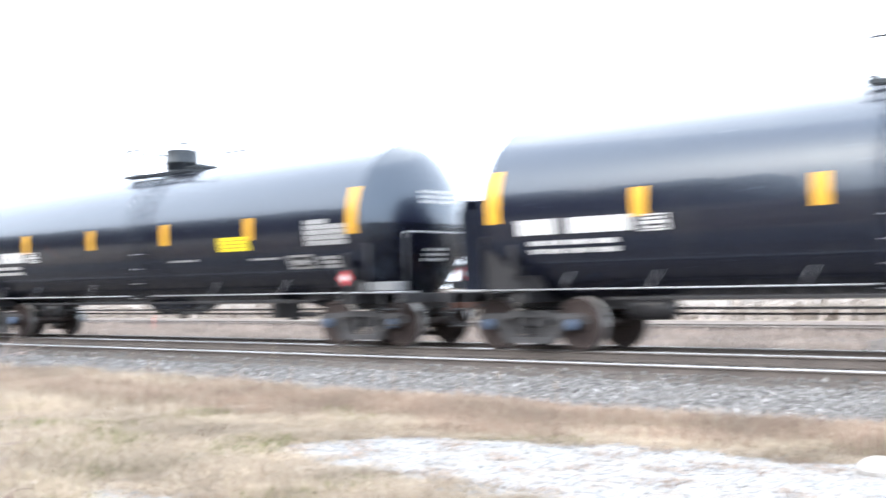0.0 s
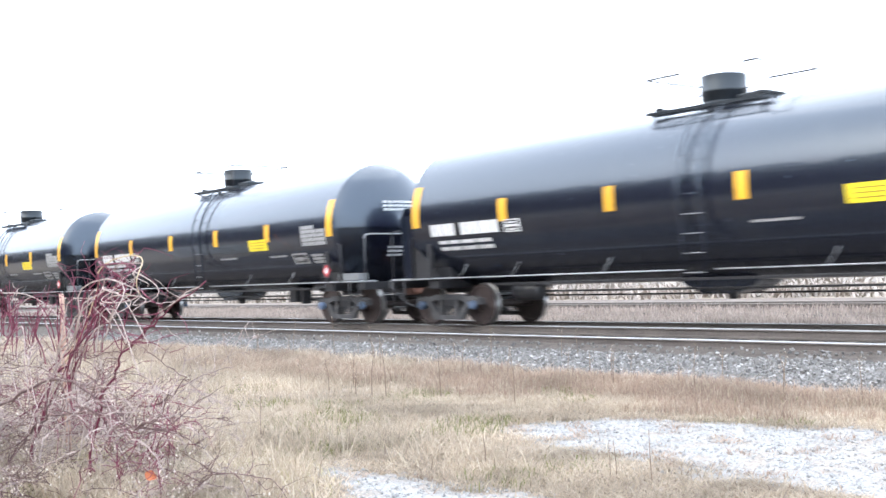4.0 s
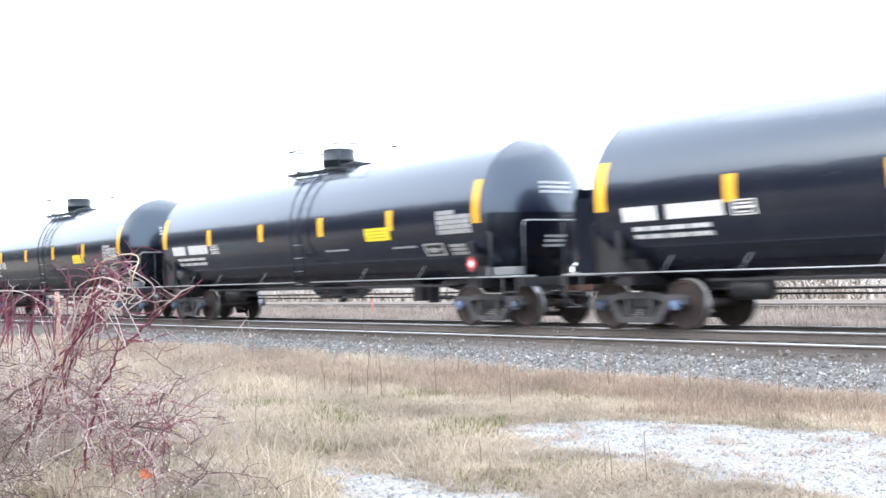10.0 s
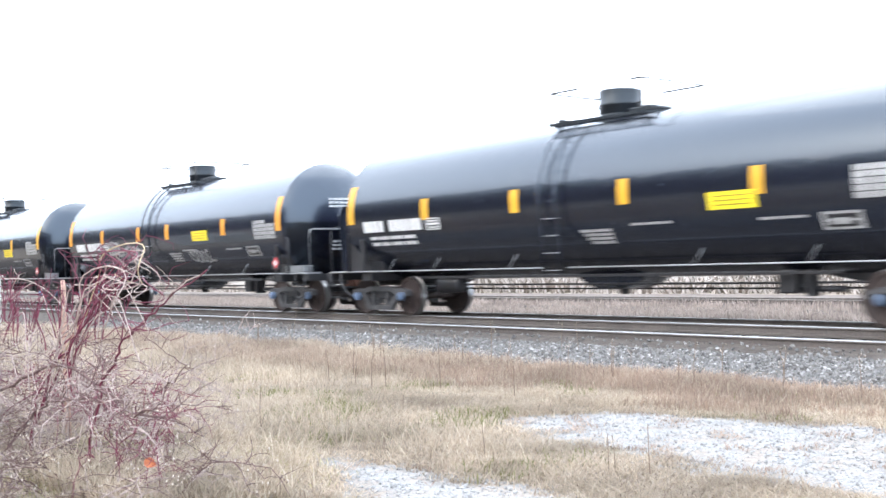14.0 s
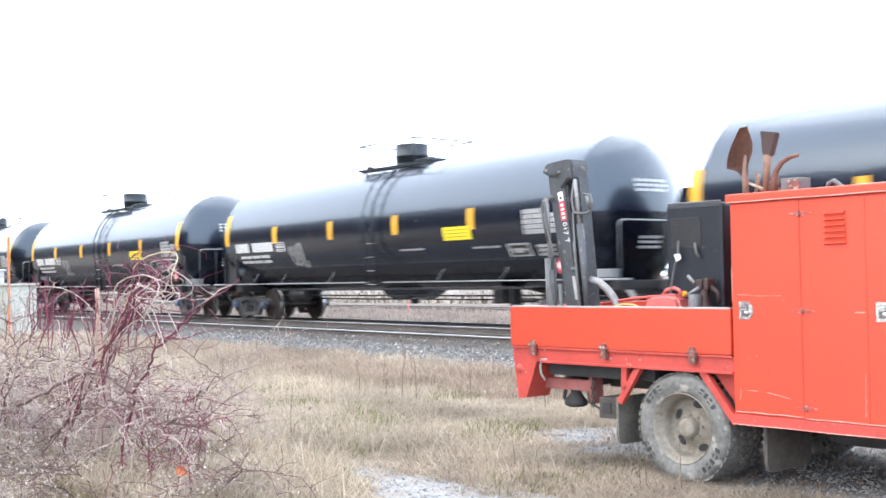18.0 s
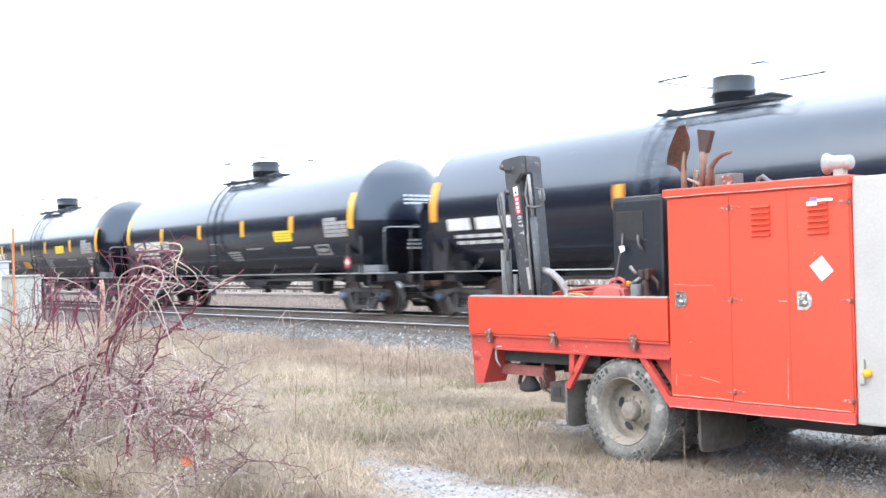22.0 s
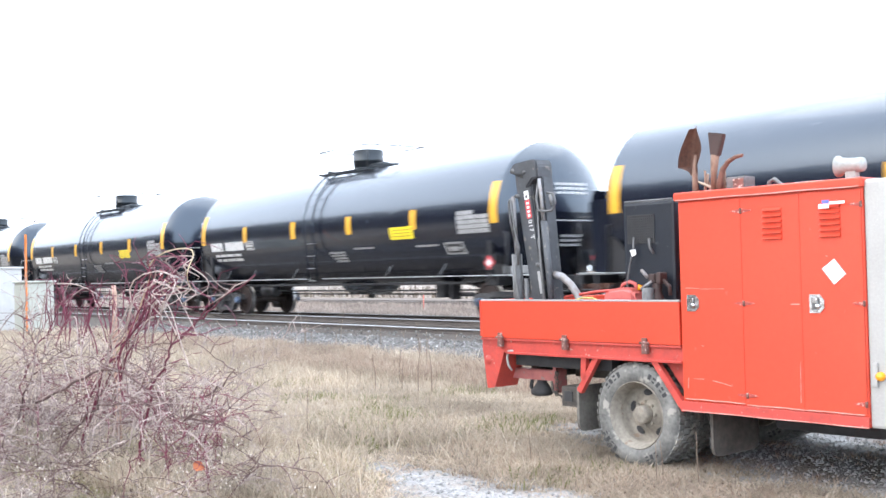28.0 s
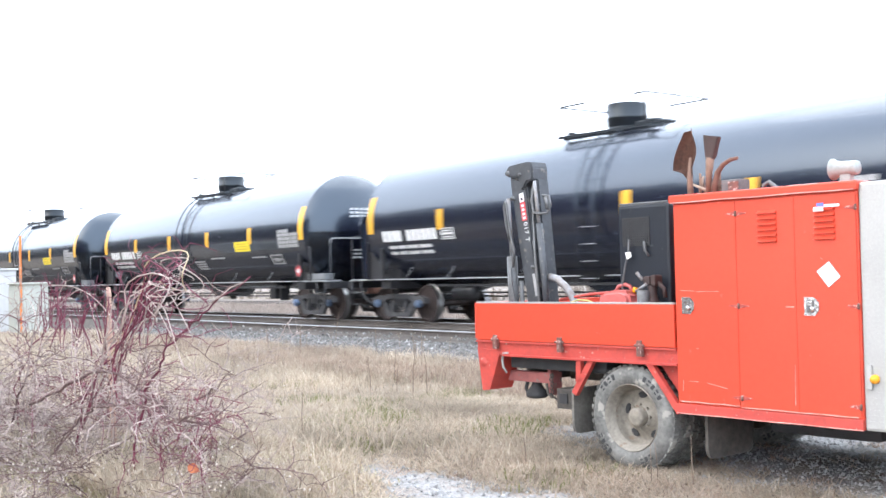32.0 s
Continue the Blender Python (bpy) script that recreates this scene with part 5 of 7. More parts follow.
# canes that hang over to the track side
for x0, x1, top, drop in ((-0.5, 1.1, 1.56, 0.36), (-0.9, 0.75, 1.5, 0.3), (-2.6, -0.2, 1.56, 0.5), (-0.2, 0.95, 1.42, 0.42)):
    bm = fresh()
    pts = [(x0 + (x1 - x0) * u, 0.05 * math.sin(5 * u + x0), top * min(1, 0.25 + 2.6 * u) if u < 0.29 else top - drop * ((u - 0.45) / 0.55) ** 2 * (1 if u > 0.45 else -0.2)) for u in (k / 18 for k in range(19))]
    tube(bm, pts, 0.0058, 5, r1=0.003)
    part("cane", bm, GREY_BARK, cane)
# long pale canes arching over flat
for x0, x1, h in ((-10.6, -8.3, 1.5), (-11.8, -9.6, 1.42), (-9.9, -8.2, 1.05), (-11.0, -8.9, 0.95), (-9.2, -7.0, 0.8), (-10.4, -9.0, 1.25)):
    bm = fresh()
    y0 = bush_rng.uniform(-0.15, 0.15)
    pts = [(x0 + (x1 - x0) * u + 0.03 * math.sin(9 * u + x0), y0 + 0.1 * math.sin(4 * u), h * math.sin(math.pi * min(1, 0.16 + 0.66 * u)) ** 0.7 + 0.03 * math.sin(13 * u)) for u in (k / 16 for k in range(17))]
    pts[0] = (x0 - 0.3, y0, 0.0)
    tube(bm, [(p[0] + 7.75, p[1], p[2]) for p in pts], 0.006, 5, r1=0.003)
    part("cane", bm, GREY_BARK, cane)
bm = fresh()
tube(bm, [(0.1, 0, 0), (0.06, 0, 0.6), (0.02, 0, 1.2), (0.0, 0.01, 1.5), (-0.02, 0.01, 1.56)], 0.028, 7, r1=0.02)
tagged(part("broken_stalk", bm, material("split_wood", (0.46, 0.32, 0.25), (0.27, 0.17, 0.13), rough=0.85, scale=12)), "broken pale wooden stalk in the thicket", "stalk").matrix_basis = pose(-9.44, -13.6, -0.45)
bm = fresh()
rows = [[bm.verts.new((x * 0.05, y * w * 0.035, 0.012 * (y * y) - 0.01 * x * x)) for y in (-1, -0.5, 0, 0.5, 1)] for x, w in ((-1, 0.1), (-0.5, 0.8), (0, 1), (0.5, 0.7), (1, 0.08))]
for a, b in zip(rows, rows[1:]):
    for i in range(4):
        bm.faces.new((a[i], a[i + 1], b[i + 1], b[i]))
tagged(part("dead_leaf", bm, DEAD_LEAF, smooth=True), "curled rust-brown leaf caught on a twig", "leaf").matrix_basis = pose(-6.89, -14.0, -0.1, 70, 20, 30)

# ---- beside the line, far down the track ----
POST_ORANGE = material("orange_marker", (0.8, 0.22, 0.03), (0.7, 0.18, 0.03), rough=0.5, scale=6)
STAKE_PINK = material("faded_survey_paint", (0.62, 0.2, 0.15), (0.5, 0.15, 0.12), rough=0.6, scale=6)
CABINET = material("pale_cabinet_paint", (0.480, 0.504, 0.456), (0.400, 0.424, 0.384), rough=0.5, scale=3, spots=(0.360, 0.288, 0.208), spot_at=0.64)
CABINET_WHITE = material("white_cabinet_paint", (0.600, 0.608, 0.608), (0.496, 0.504, 0.504), rough=0.5, scale=3)


def cabinet(x, y, w, d, h, mat, label):
    c = thing("signal_cabinet", label, "cabinet", "", pose(x, y, ground_z(x, y)))
    bm = fresh()
    soft_box(bm, -w / 2, w / 2, -d / 2, d / 2, 0.0, h, 0.03)
    part("body", bm, mat, c)
    bm = fresh()
    soft_box(bm, -w / 2 - 0.06, w / 2 + 0.06, -d / 2 - 0.06, d / 2 + 0.06, h, h + 0.06, 0.02)
    part("roof", bm, mat, c)
    for sx in (-1, 1):
        bm = fresh()
        soft_box(bm, sx * w / 4 - w / 4 + 0.03, sx * w / 4 + w / 4 - 0.03, -d / 2 - 0.02, -d / 2 - 0.002, 0.15, h - 0.1, 0.008)
        part("door", bm, mat, c)
    return c


cabinet(-36.5, -6.0, 1.5, 0.8, 1.6, CABINET, "pale green-grey trackside equipment cabinet")
cabinet(-39.9, -6.2, 1.9, 1.1, 2.1, CABINET_WHITE, "white trackside equipment cabinet")
m = thing("marker_post", "slim orange marker post beside the track", "post", "", pose(-34.3, -6.9, -0.47))
bm = fresh()
soft_box(bm, -0.06, 0.06, -0.02, 0.02, 0, 3.1, 0.012)
part("post", bm, POST_ORANGE, m)
m = thing("stake", "short orange survey stake in the grass", "stake", "", pose(-34.24, 8.0, -0.4))
bm = fresh()
soft_box(bm, -0.02, 0.02, -0.015, 0.015, 0, 0.72, 0.006)
part("post", bm, STAKE_PINK, m)

FAR_ROAD = material("pale_far_gravel", (0.155, 0.13, 0.114), (0.105, 0.088, 0.077), gloss=0.1, rough=0.95, scale=0.4, fine=6)
bm = fresh()
xs = steps([(-500, 260, 20)])
rows = [[bm.verts.new((x, y, -0.42)) for y in (14.2, 24.0)] for x in xs]
for a, b in zip(rows, rows[1:]):
    bm.faces.new((a[0], b[0], b[1], a[1]))
tagged(part("far_road", bm, FAR_ROAD), "pale gravel road beyond the tracks", "road", kind="structure")

SCRUB = island_material("far_scrub", [(0.3, 0.262, 0.235), (0.34, 0.3, 0.27), (0.27, 0.238, 0.205), (0.36, 0.322, 0.29), (0.255, 0.23, 0.2)])
blades("far_scrub", SCRUB, "low pale leafless scrub beyond the road", *strewn(22000, -210, 20, 25.5, 34, 16,
       lambda x, y, r: (0.35 + 0.9 * r) * (0.75 + 0.9 * max(-0.4, clump(x, y * 0.4, 0.12, 3)))), width=0.05, lean=1.5, seed=8)
WALL = material("pale_concrete", (0.44, 0.425, 0.405), (0.3, 0.285, 0.27), rough=0.9, scale=0.5, fine=8, random_tone=0.2)
for i in range(26):
    h = 1.0 + 0.5 * random.random()
    bm = fresh()
    soft_box(bm, -3.9, 3.9, -0.25, 0.25, 0, h, 0.04)
    b = part("concrete_barrier", bm, WALL)
    b.matrix_basis = pose(-200 + 8.2 * i, 35.5, -0.47)
    tagged(b, "pale concrete barrier section behind the scrub", "barrier", "far barrier")


def evergreen_bush(x, y, wide, tall, seed):
    """A low dark bush: a short stem under many small leaves."""
    rng = np.random.default_rng(seed)
    b = thing("evergreen_bush", "low dark green bush beyond the far track", "bush", "", pose(x, y, ground_z(x, y)))
    bm = fresh()
    tube(bm, [(0, 0, -0.05), (0.03, 0, tall * 0.5)], 0.05, 6, r1=0.02)
    part("stem", bm, BROWN_BARK, b)
    n = 700
    d = rng.normal(size=(n, 3))
    d /= np.linalg.norm(d, axis=1)[:, None]
    c = d * (0.55 + 0.45 * rng.random((n, 1))) * (wide, wide * 0.7, tall * 0.5) + (0, 0, tall * 0.52)
    a = rng.normal(size=(n, 3)) * 0.09
    e = rng.normal(size=(n, 3)) * 0.09
    v = np.stack([c - a, c - e, c + a, c + e], 1).reshape(-1, 3)
    tagged(link("foliage", sheet_mesh("foliage", v.tolist(), (np.arange(n)[:, None] * 4 + np.arange(4)).tolist(), BUSH_LEAF), b), kind="stuff")


BUSH_LEAF = island_material("dark_bush_leaf", [(0.07, 0.1, 0.05), (0.1, 0.13, 0.07), (0.055, 0.08, 0.045)], thin=0.3)
evergreen_bush(-36.0, 34.7, 1.1, 1.7, 5)
evergreen_bush(-32.6, 34.8, 0.9, 1.5, 6)


def bare_tree(x, y, h, seed, label):
    rng = random.Random(seed)
    t = thing("bare_tree", label, "tree", "", pose(x, y, ground_z(x, y) - 0.05))
    bm = fresh()
    path = twig_path(rng, (0, 0, 0), (0.03, 0.02, 1), h, 0.0, 10, 0.03)
    tube(bm, path, h * 0.016, 7, r1=0.01)
    part("trunk", bm, BROWN_BARK, t)
    bm = fresh()
    for i in range(26):
        u = rng.randint(3, 9)
        a = rng.uniform(0, 6.28)
        limb = twig_path(rng, path[u], (math.cos(a), math.sin(a), rng.uniform(0.6, 1.5)), h * rng.uniform(0.15, 0.32), -0.05, 7, 0.12)
        tube(bm, limb, h * 0.005, 4, r1=0.008)
        for j in range(7):
            s = limb[rng.randint(2, 7)]
            w = twig_path(rng, s, (rng.gauss(0, 1), rng.gauss(0, 1), 0.8), h * rng.uniform(0.05, 0.12), 0, 4, 0.2)
            tube(bm, w, 0.012, 3, r1=0.005)
    tagged(part("crown", bm, BROWN_BARK, t), kind="stuff")


bare_tree(-120, 19, 9, 3, "slim leafless tree beyond the tracks")
bare_tree(-140, 19, 8, 4, "slim leafless tree beyond the tracks")
m = thing("utility_pole", "thin grey utility pole far down the line", "pole", "", pose(-84, 9.2 - 14.6, -0.47))
bm = fresh()
tube(bm, [(0, 0, 0), (0, 0, 8.2)], 0.07, 8, r1=0.045)
part("pole", bm, STALK, m)

# ---- the dark wood behind the viewer, mirrored in the tanks ----
NEEDLES = island_material("grey_green_needles", [(0.078, 0.08, 0.074), (0.1, 0.1, 0.092), (0.062, 0.064, 0.06)])


def conifer_mesh(seed):
    rng = np.random.default_rng(seed)
    n = 1000
    u = rng.random(n) ** 0.6
    z = 0.8 + 15.5 * (1 - u)
    r = (0.35 + 3.0 * u ** 0.55) * (0.35 + 0.65 * rng.random(n))
    a = rng.random(n) * 6.2832
    c = np.stack([r * np.cos(a), r * np.sin(a), z], 1)
    out = np.stack([np.cos(a), np.sin(a), -0.35 * np.ones(n)], 1)
    side = np.stack([-np.sin(a), np.cos(a), 0.3 * rng.normal(size=n)], 1)
    s = (0.5 + 0.7 * rng.random(n))[:, None]
    v = np.stack([c - side * s * 0.55, c + out * s * 0.9, c + side * s * 0.55, c - out * s * 0.7], 1).reshape(-1, 3)
    return sheet_mesh("crown", v.tolist(), (np.arange(n)[:, None] * 4 + np.arange(4)).tolist(), NEEDLES)


crowns = [conifer_mesh(s) for s in (1, 2, 3)]
bm = fresh()
tube(bm, [(0, 0, 0), (0.05, 0, 7), (0, 0, 15)], 0.22, 8, r1=0.05)
trunk_mesh = None
for i in range(80):
    x = -217 + 2.5 * i + random.uniform(-0.5, 0.5)
    y = -28 - random.uniform(0, 3)
    t = thing("conifer", "tall dark evergreen tree in the wood behind", "tree", "wood behind the viewer", pose(x, y, -0.5, 0, 0, random.uniform(0, 360)))
    if trunk_mesh is None:
        trunk_mesh = part("trunk", bm, BROWN_BARK, t).data
    else:
        link("trunk", trunk_mesh, t)
    link("crown", crowns[i % 3], t)

# ---- the service truck, in its own space: x ahead, y in from the near side, z up from the ground ----
RED = material("orange_red_truck_paint", (0.575, 0.06, 0.029), (0.52, 0.052, 0.025), gloss=0.4, rough=0.42, scale=1.6, fine=22, bump=0.03, spots=(0.6, 0.09, 0.06), spot_scale=9, spot_at=0.68)
RED_WORN = material("scuffed_red_paint", (0.5, 0.06, 0.043), (0.34, 0.045, 0.036), rough=0.6, scale=5, fine=30, bump=0.15, spots=(0.42, 0.24, 0.2), spot_scale=26, spot_at=0.66)
PINK = material("sun_bleached_red", (0.36, 0.12, 0.11), (0.25, 0.08, 0.075), rough=0.7, scale=6, fine=30, spots=(0.2, 0.16, 0.14), spot_at=0.58)
GRIME = material("muddy_underbody", (0.1, 0.088, 0.076), (0.045, 0.04, 0.036), rough=0.9, scale=4, fine=25, bump=0.3)
TYRE = material("dusty_tyre_rubber", (0.2, 0.195, 0.18), (0.085, 0.083, 0.078), rough=0.9, scale=5, fine=35, bump=0.25, spots=(0.29, 0.275, 0.245), spot_scale=9, spot_at=0.58)
MUDDY = material("pale_dried_mud", (0.17, 0.158, 0.138), (0.09, 0.082, 0.072), rough=0.95, scale=6, fine=30, bump=0.3)
# black of sidewall letters, also painted where openings and underframe lie in shade
BLACK_AND_SHADE = material("tyre_letters_and_shade", (0.04, 0.04, 0.042), (0.025, 0.025, 0.026), rough=0.8, scale=9)
RIM = material("dusty_cream_rim", (0.3, 0.27, 0.225), (0.15, 0.13, 0.105), rough=0.7, scale=6, fine=30, bump=0.1, spots=(0.2, 0.15, 0.11), spot_at=0.62)
CRANE_PALE = material("weathered_pale_metal", (0.26, 0.27, 0.29), (0.17, 0.14, 0.12), rough=0.5, metal=0.2, scale=9, fine=30)
ALU = material("dull_aluminium", (0.4, 0.395, 0.38), (0.33, 0.325, 0.312), rough=0.45, metal=0.25, scale=2, fine=60)
CHROME = material("chrome_latch", (0.7, 0.7, 0.7), (0.4, 0.4, 0.4), rough=0.22, metal=1.0, scale=12)
CRANE = material("charcoal_crane_paint", (0.062, 0.067, 0.075), (0.034, 0.036, 0.04), rough=0.55, scale=4, fine=30, spots=(0.13, 0.12, 0.11), spot_at=0.61)
CRANE_GREY = material("scuffed_grey_steel", (0.15, 0.15, 0.152), (0.07, 0.07, 0.07), rough=0.55, metal=0.3, scale=6)
GENSET = material("charcoal_cabinet", (0.012, 0.016, 0.024), (0.009, 0.012, 0.017), gloss=0.35, rough=0.5, scale=3, spots=(0.045, 0.048, 0.054), spot_scale=11, spot_at=0.68)
RUST_HINGE = material("rusty_painted_hinge", (0.2, 0.075, 0.058), (0.09, 0.05, 0.042), rough=0.75, scale=14, fine=60, bump=0.2, spots=(0.42, 0.3, 0.27), spot_scale=40, spot_at=0.58)
STRAP_HINGE = material("chipped_strap_hinge", (0.42, 0.07, 0.05), (0.26, 0.05, 0.04), rough=0.6, scale=14, fine=60, spots=(0.5, 0.3, 0.26), spot_scale=45, spot_at=0.56)
WEAR_AND_HIGHLIGHT = material("paint_wear_and_highlight", (0.62, 0.36, 0.31), (0.5, 0.13, 0.1), rough=0.6, scale=5, fine=24, bump=0.1)
CAN_RED = material("red_plastic_can", (0.5, 0.12, 0.105), (0.4, 0.09, 0.08), rough=0.5, scale=5)
TOOL_RUST = material("rusty_tool_steel", (0.17, 0.085, 0.06), (0.075, 0.038, 0.028), rough=0.85, scale=7, fine=40, bump=0.3)
TOOL_DARK = material("dark_worn_tool", (0.055, 0.03, 0.026), (0.03, 0.018, 0.016), rough=0.7, scale=6)
WOOD = material("old_tool_handle", (0.26, 0.165, 0.12), (0.15, 0.09, 0.066), rough=0.8, scale=8)
CAB_WHITE = material("white_cab_paint", (0.78, 0.78, 0.77), (0.66, 0.66, 0.65), rough=0.3, scale=2, coat=0.5)
GLASS = bpy.data.materials.new("window_glass")
GLASS.use_nodes = True
GLASS.node_tree.nodes["Principled BSDF"].inputs["Base Color"].default_value = (0.03, 0.035, 0.04, 1)
GLASS.node_tree.nodes["Principled BSDF"].inputs["Roughness"].default_value = 0.05
LAMP_AMBER = material("amber_lens", (0.85, 0.35, 0.02), (0.75, 0.28, 0.02), rough=0.2, scale=9)
LOGO_BLUE = material("logo_blue", (0.12, 0.16, 0.5), (0.1, 0.13, 0.42), rough=0.5)

PARKED = (-6.03, -10.74, -0.415)


def parked(dx=0.0):
    """The truck's pose, dx metres ahead of where it comes to rest."""
    a = radians(3)
    return pose(PARKED[0] + dx * math.cos(a), PARKED[1] + dx * math.sin(a), PARKED[2], 0, 0, 3)


truck = thing("service_truck", "orange-red flatbed service truck with tall tool body and dusty wheels", "truck", "", parked())
riders = [truck]


def solid(name, material_of, boxes, parent, label="", r=0.008):
    bm = fresh()
    for b in boxes:
        soft_box(bm, *b, r=r)
    return part(name, bm, material_of, parent, label)


for y in (0.66, 1.42):
    solid("chassis_rail", GRIME, [(-1.2, 4.2, y, y + 0.1, 0.6, 0.82)], truck)
solid("bed_floor", GRIME, [(-1.7, 0.5, 0.06, 2.14, 0.93, 0.975)], truck)
for y in (0.0, 2.16):
    b = solid("side_board", [RED], [(-1.72, 0.49, y, y + 0.04, 0.975, 1.305)], truck, "orange-red drop side board")
    solid("top_edge", ALU, [(-1.72, 0.49, y - 0.003, y + 0.043, 1.305, 1.318)], b, "bare worn top edge", r=0.003)
solid("tail_board", RED, [(-1.745, -1.722, 0.0, 2.2, 0.985, 1.31)], truck)
for y0 in (0.015, 2.145):
    bm = fresh()
    soft_box(bm, -1.74, 0.495, y0 + 0.01, y0 + 0.03, 0.845, 0.965, 0.004)
    soft_box(bm, -1.74, 0.495, y0 - 0.012, y0 + 0.03, 0.955, 0.972, 0.003)
    soft_box(bm, -1.40, 0.495, y0 - 0.012, y0 + 0.03, 0.838, 0.856, 0.003)
    part("bed_rail", bm, RED_WORN, truck, "scuffed red bed rail")
for x in (-1.47, -0.69, 0.16):
    bm = fresh()
    soft_box(bm, x - 0.022, x + 0.03, -0.026, 0.012, 0.9, 0.985, 0.006)
    tube(bm, [(x - 0.045, -0.016, 0.985), (x + 0.045, -0.016, 0.985)], 0.011, 8)
    soft_box(bm, x - 0.03, x + 0.022, -0.014, 0.0, 0.98, 1.025, 0.004)
    part("board_hinge", bm, RUST_HINGE, truck, "rusty drop-side hinge")
for y in (0.02, 1.9):
    bm = fresh()
    prism(bm, [(-1.735, 0.9), (-1.44, 0.885), (-1.585, 0.53), (-1.68, 0.52)], y, y + 0.28)
    bmesh.ops.recalc_face_normals(bm, faces=bm.faces[:])
    b = part("lamp_bracket", bm, RED_WORN, truck, "angled red rear lamp bracket")
    bm = fresh()
    lathe(bm, [(0.0, 0.0), (0.0, 0.03), (0.012, 0.042), (0.012, 0.05)], 16, "y", (-1.66, y - 0.014, 0.775))
    part("reflector", bm, RED_WORN, b)
    bm = fresh()
    tube(bm, [(-1.34, y, 0.868), (-1.4, y, 0.862), (-1.415, y, 0.8), (-1.405, y, 0.74), (-1.38, y + 0.02, 0.69)], 0.01, 6)
    part("cable_loom", bm, ALU, b)
solid("rear_crossmember", GRIME, [(-1.4, -1.32, 0.3, 1.9, 0.6, 0.84), (-1.35, -0.6, 0.9, 1.0, 0.62, 0.7)], truck)
solid("tow_bar", PINK, [(-1.6, -1.02, 0.22, 0.3, 0.6, 0.695), (-1.04, -1.0, 0.2, 0.34, 0.5, 0.74)], truck, "sun-bleached red tow bar beam")
bm = fresh()
lathe(bm, [(0.455, 0.0), (0.455, 0.07), (0.47, 0.098), (0.5, 0.1), (0.53, 0.075), (0.575, 0.045), (0.62, 0.04), (0.62, 0.0)], 18, "z", (-1.27, 0.3, 0))
tube(bm, [(-1.36, 0.28, 0.62), (-1.385, 0.28, 0.53), (-1.36, 0.28, 0.5)], 0.018, 7)
part("hitch_cup", bm, BLACK_AND_SHADE, truck, "grimy black hitch cup")
bm = fresh()
tube(bm, [(-1.05, 0.2, 0.6), (-1.02, 0.18, 0.52), (-0.92, 0.2, 0.47), (-0.86, 0.25, 0.55)], 0.012, 6)
for i in range(6):
    lathe(bm, [(-0.006, 0.016), (0.0, 0.024), (0.006, 0.016)], 8, "y", (-0.98 + 0.012 * (i % 2), 0.18, 0.5 + 0.035 * i))
part("safety_chain", bm, GRIME, truck)
box_tube = solid("receiver_tube", GRIME, [(-0.86, -0.68, 0.12, 0.4, 0.41, 0.58)], truck, "muddy square receiver tube")
# black plate on the solid end stands for the shaded opening
solid("socket", BLACK_AND_SHADE, [(-0.82, -0.73, 0.108, 0.1195, 0.455, 0.54)], box_tube, r=0.003)
for y in (0.02, 2.13):
    for (x0, z0), (x1, z1) in (((-0.36, 0.865), (-0.57, 0.56)), ((-0.51, 0.86), (-0.52, 0.66)), ((0.2, 0.87), (0.5, 0.49))):
        bm = fresh()
        d = Vector((x1 - x0, 0, z1 - z0)).normalized()
        n = Vector((-d.z, 0, d.x)) * 0.026
        prism(bm, [(x0 + n.x, z0 + n.z), (x1 + n.x, z1 + n.z), (x1 - n.x, z1 - n.z), (x0 - n.x, z0 - n.z)], y, y + 0.045)
        bmesh.ops.recalc_face_normals(bm, faces=bm.faces[:])
        part("fender_brace", bm, RED_WORN, truck, "scuffed red diagonal fender brace")
    solid("fender_top", RED_WORN, [(-0.36, 0.2, y, y + 0.045, 0.84, 0.87)], truck)
    bm = fresh()
    prism(bm, [(0.26, 0.845), (0.492, 0.845), (0.492, 0.56)], y + 0.09, y + 0.1)
    bmesh.ops.recalc_face_normals(bm, faces=bm.faces[:])
    part("fender_panel", bm, RED_WORN, truck)
for x, y, z0, z1 in ((-0.62, 0.06, 0.22, 0.6), (0.7, 0.08, 0.15, 0.5), (-0.62, 1.56, 0.22, 0.6), (0.7, 1.54, 0.15, 0.5)):
    bm = fresh()
    prism(bm, [(y, z1), (y, z0 + 0.07), (y + 0.02, z0 + 0.02), (y + 0.07, z0), (y + 0.51, z0), (y + 0.56, z0 + 0.02), (y + 0.58, z0 + 0.07), (y + 0.58, z1)], -0.0125, 0.0125)
    bmesh.ops.recalc_face_normals(bm, faces=bm.faces[:])
    part("mud_flap", bm, MUDDY if x < 0 else GRIME, truck, "muddy grey rubber mud flap", place=Matrix.Translation((x, 0, 0)) @ Matrix(((0, -1, 0, 0), (1, 0, 0, 0), (0, 0, 1, 0), (0, 0, 0, 1))))
# crossmembers thickened into black blocks: the deep shade under the bed, painted in
solid("bed_underframe", BLACK_AND_SHADE, [(-1.42, -0.3, 0.13, 1.9, 0.73, 0.925), (-1.4, 0.45, 0.42, 1.84, 0.83, 0.925), (-1.05, -0.97, 0.3, 0.4, 0.7, 0.93)], truck)
# added underbody mass that shades the ground; no such part is visible
solid("gearbox_case", GRIME, [(0.75, 2.6, 0.8, 1.38, 0.3, 0.64)], truck, r=0.06)
solid("axle", GRIME, [(-0.05, 0.09, 0.5, 1.7, 0.34, 0.48)], truck, r=0.05)
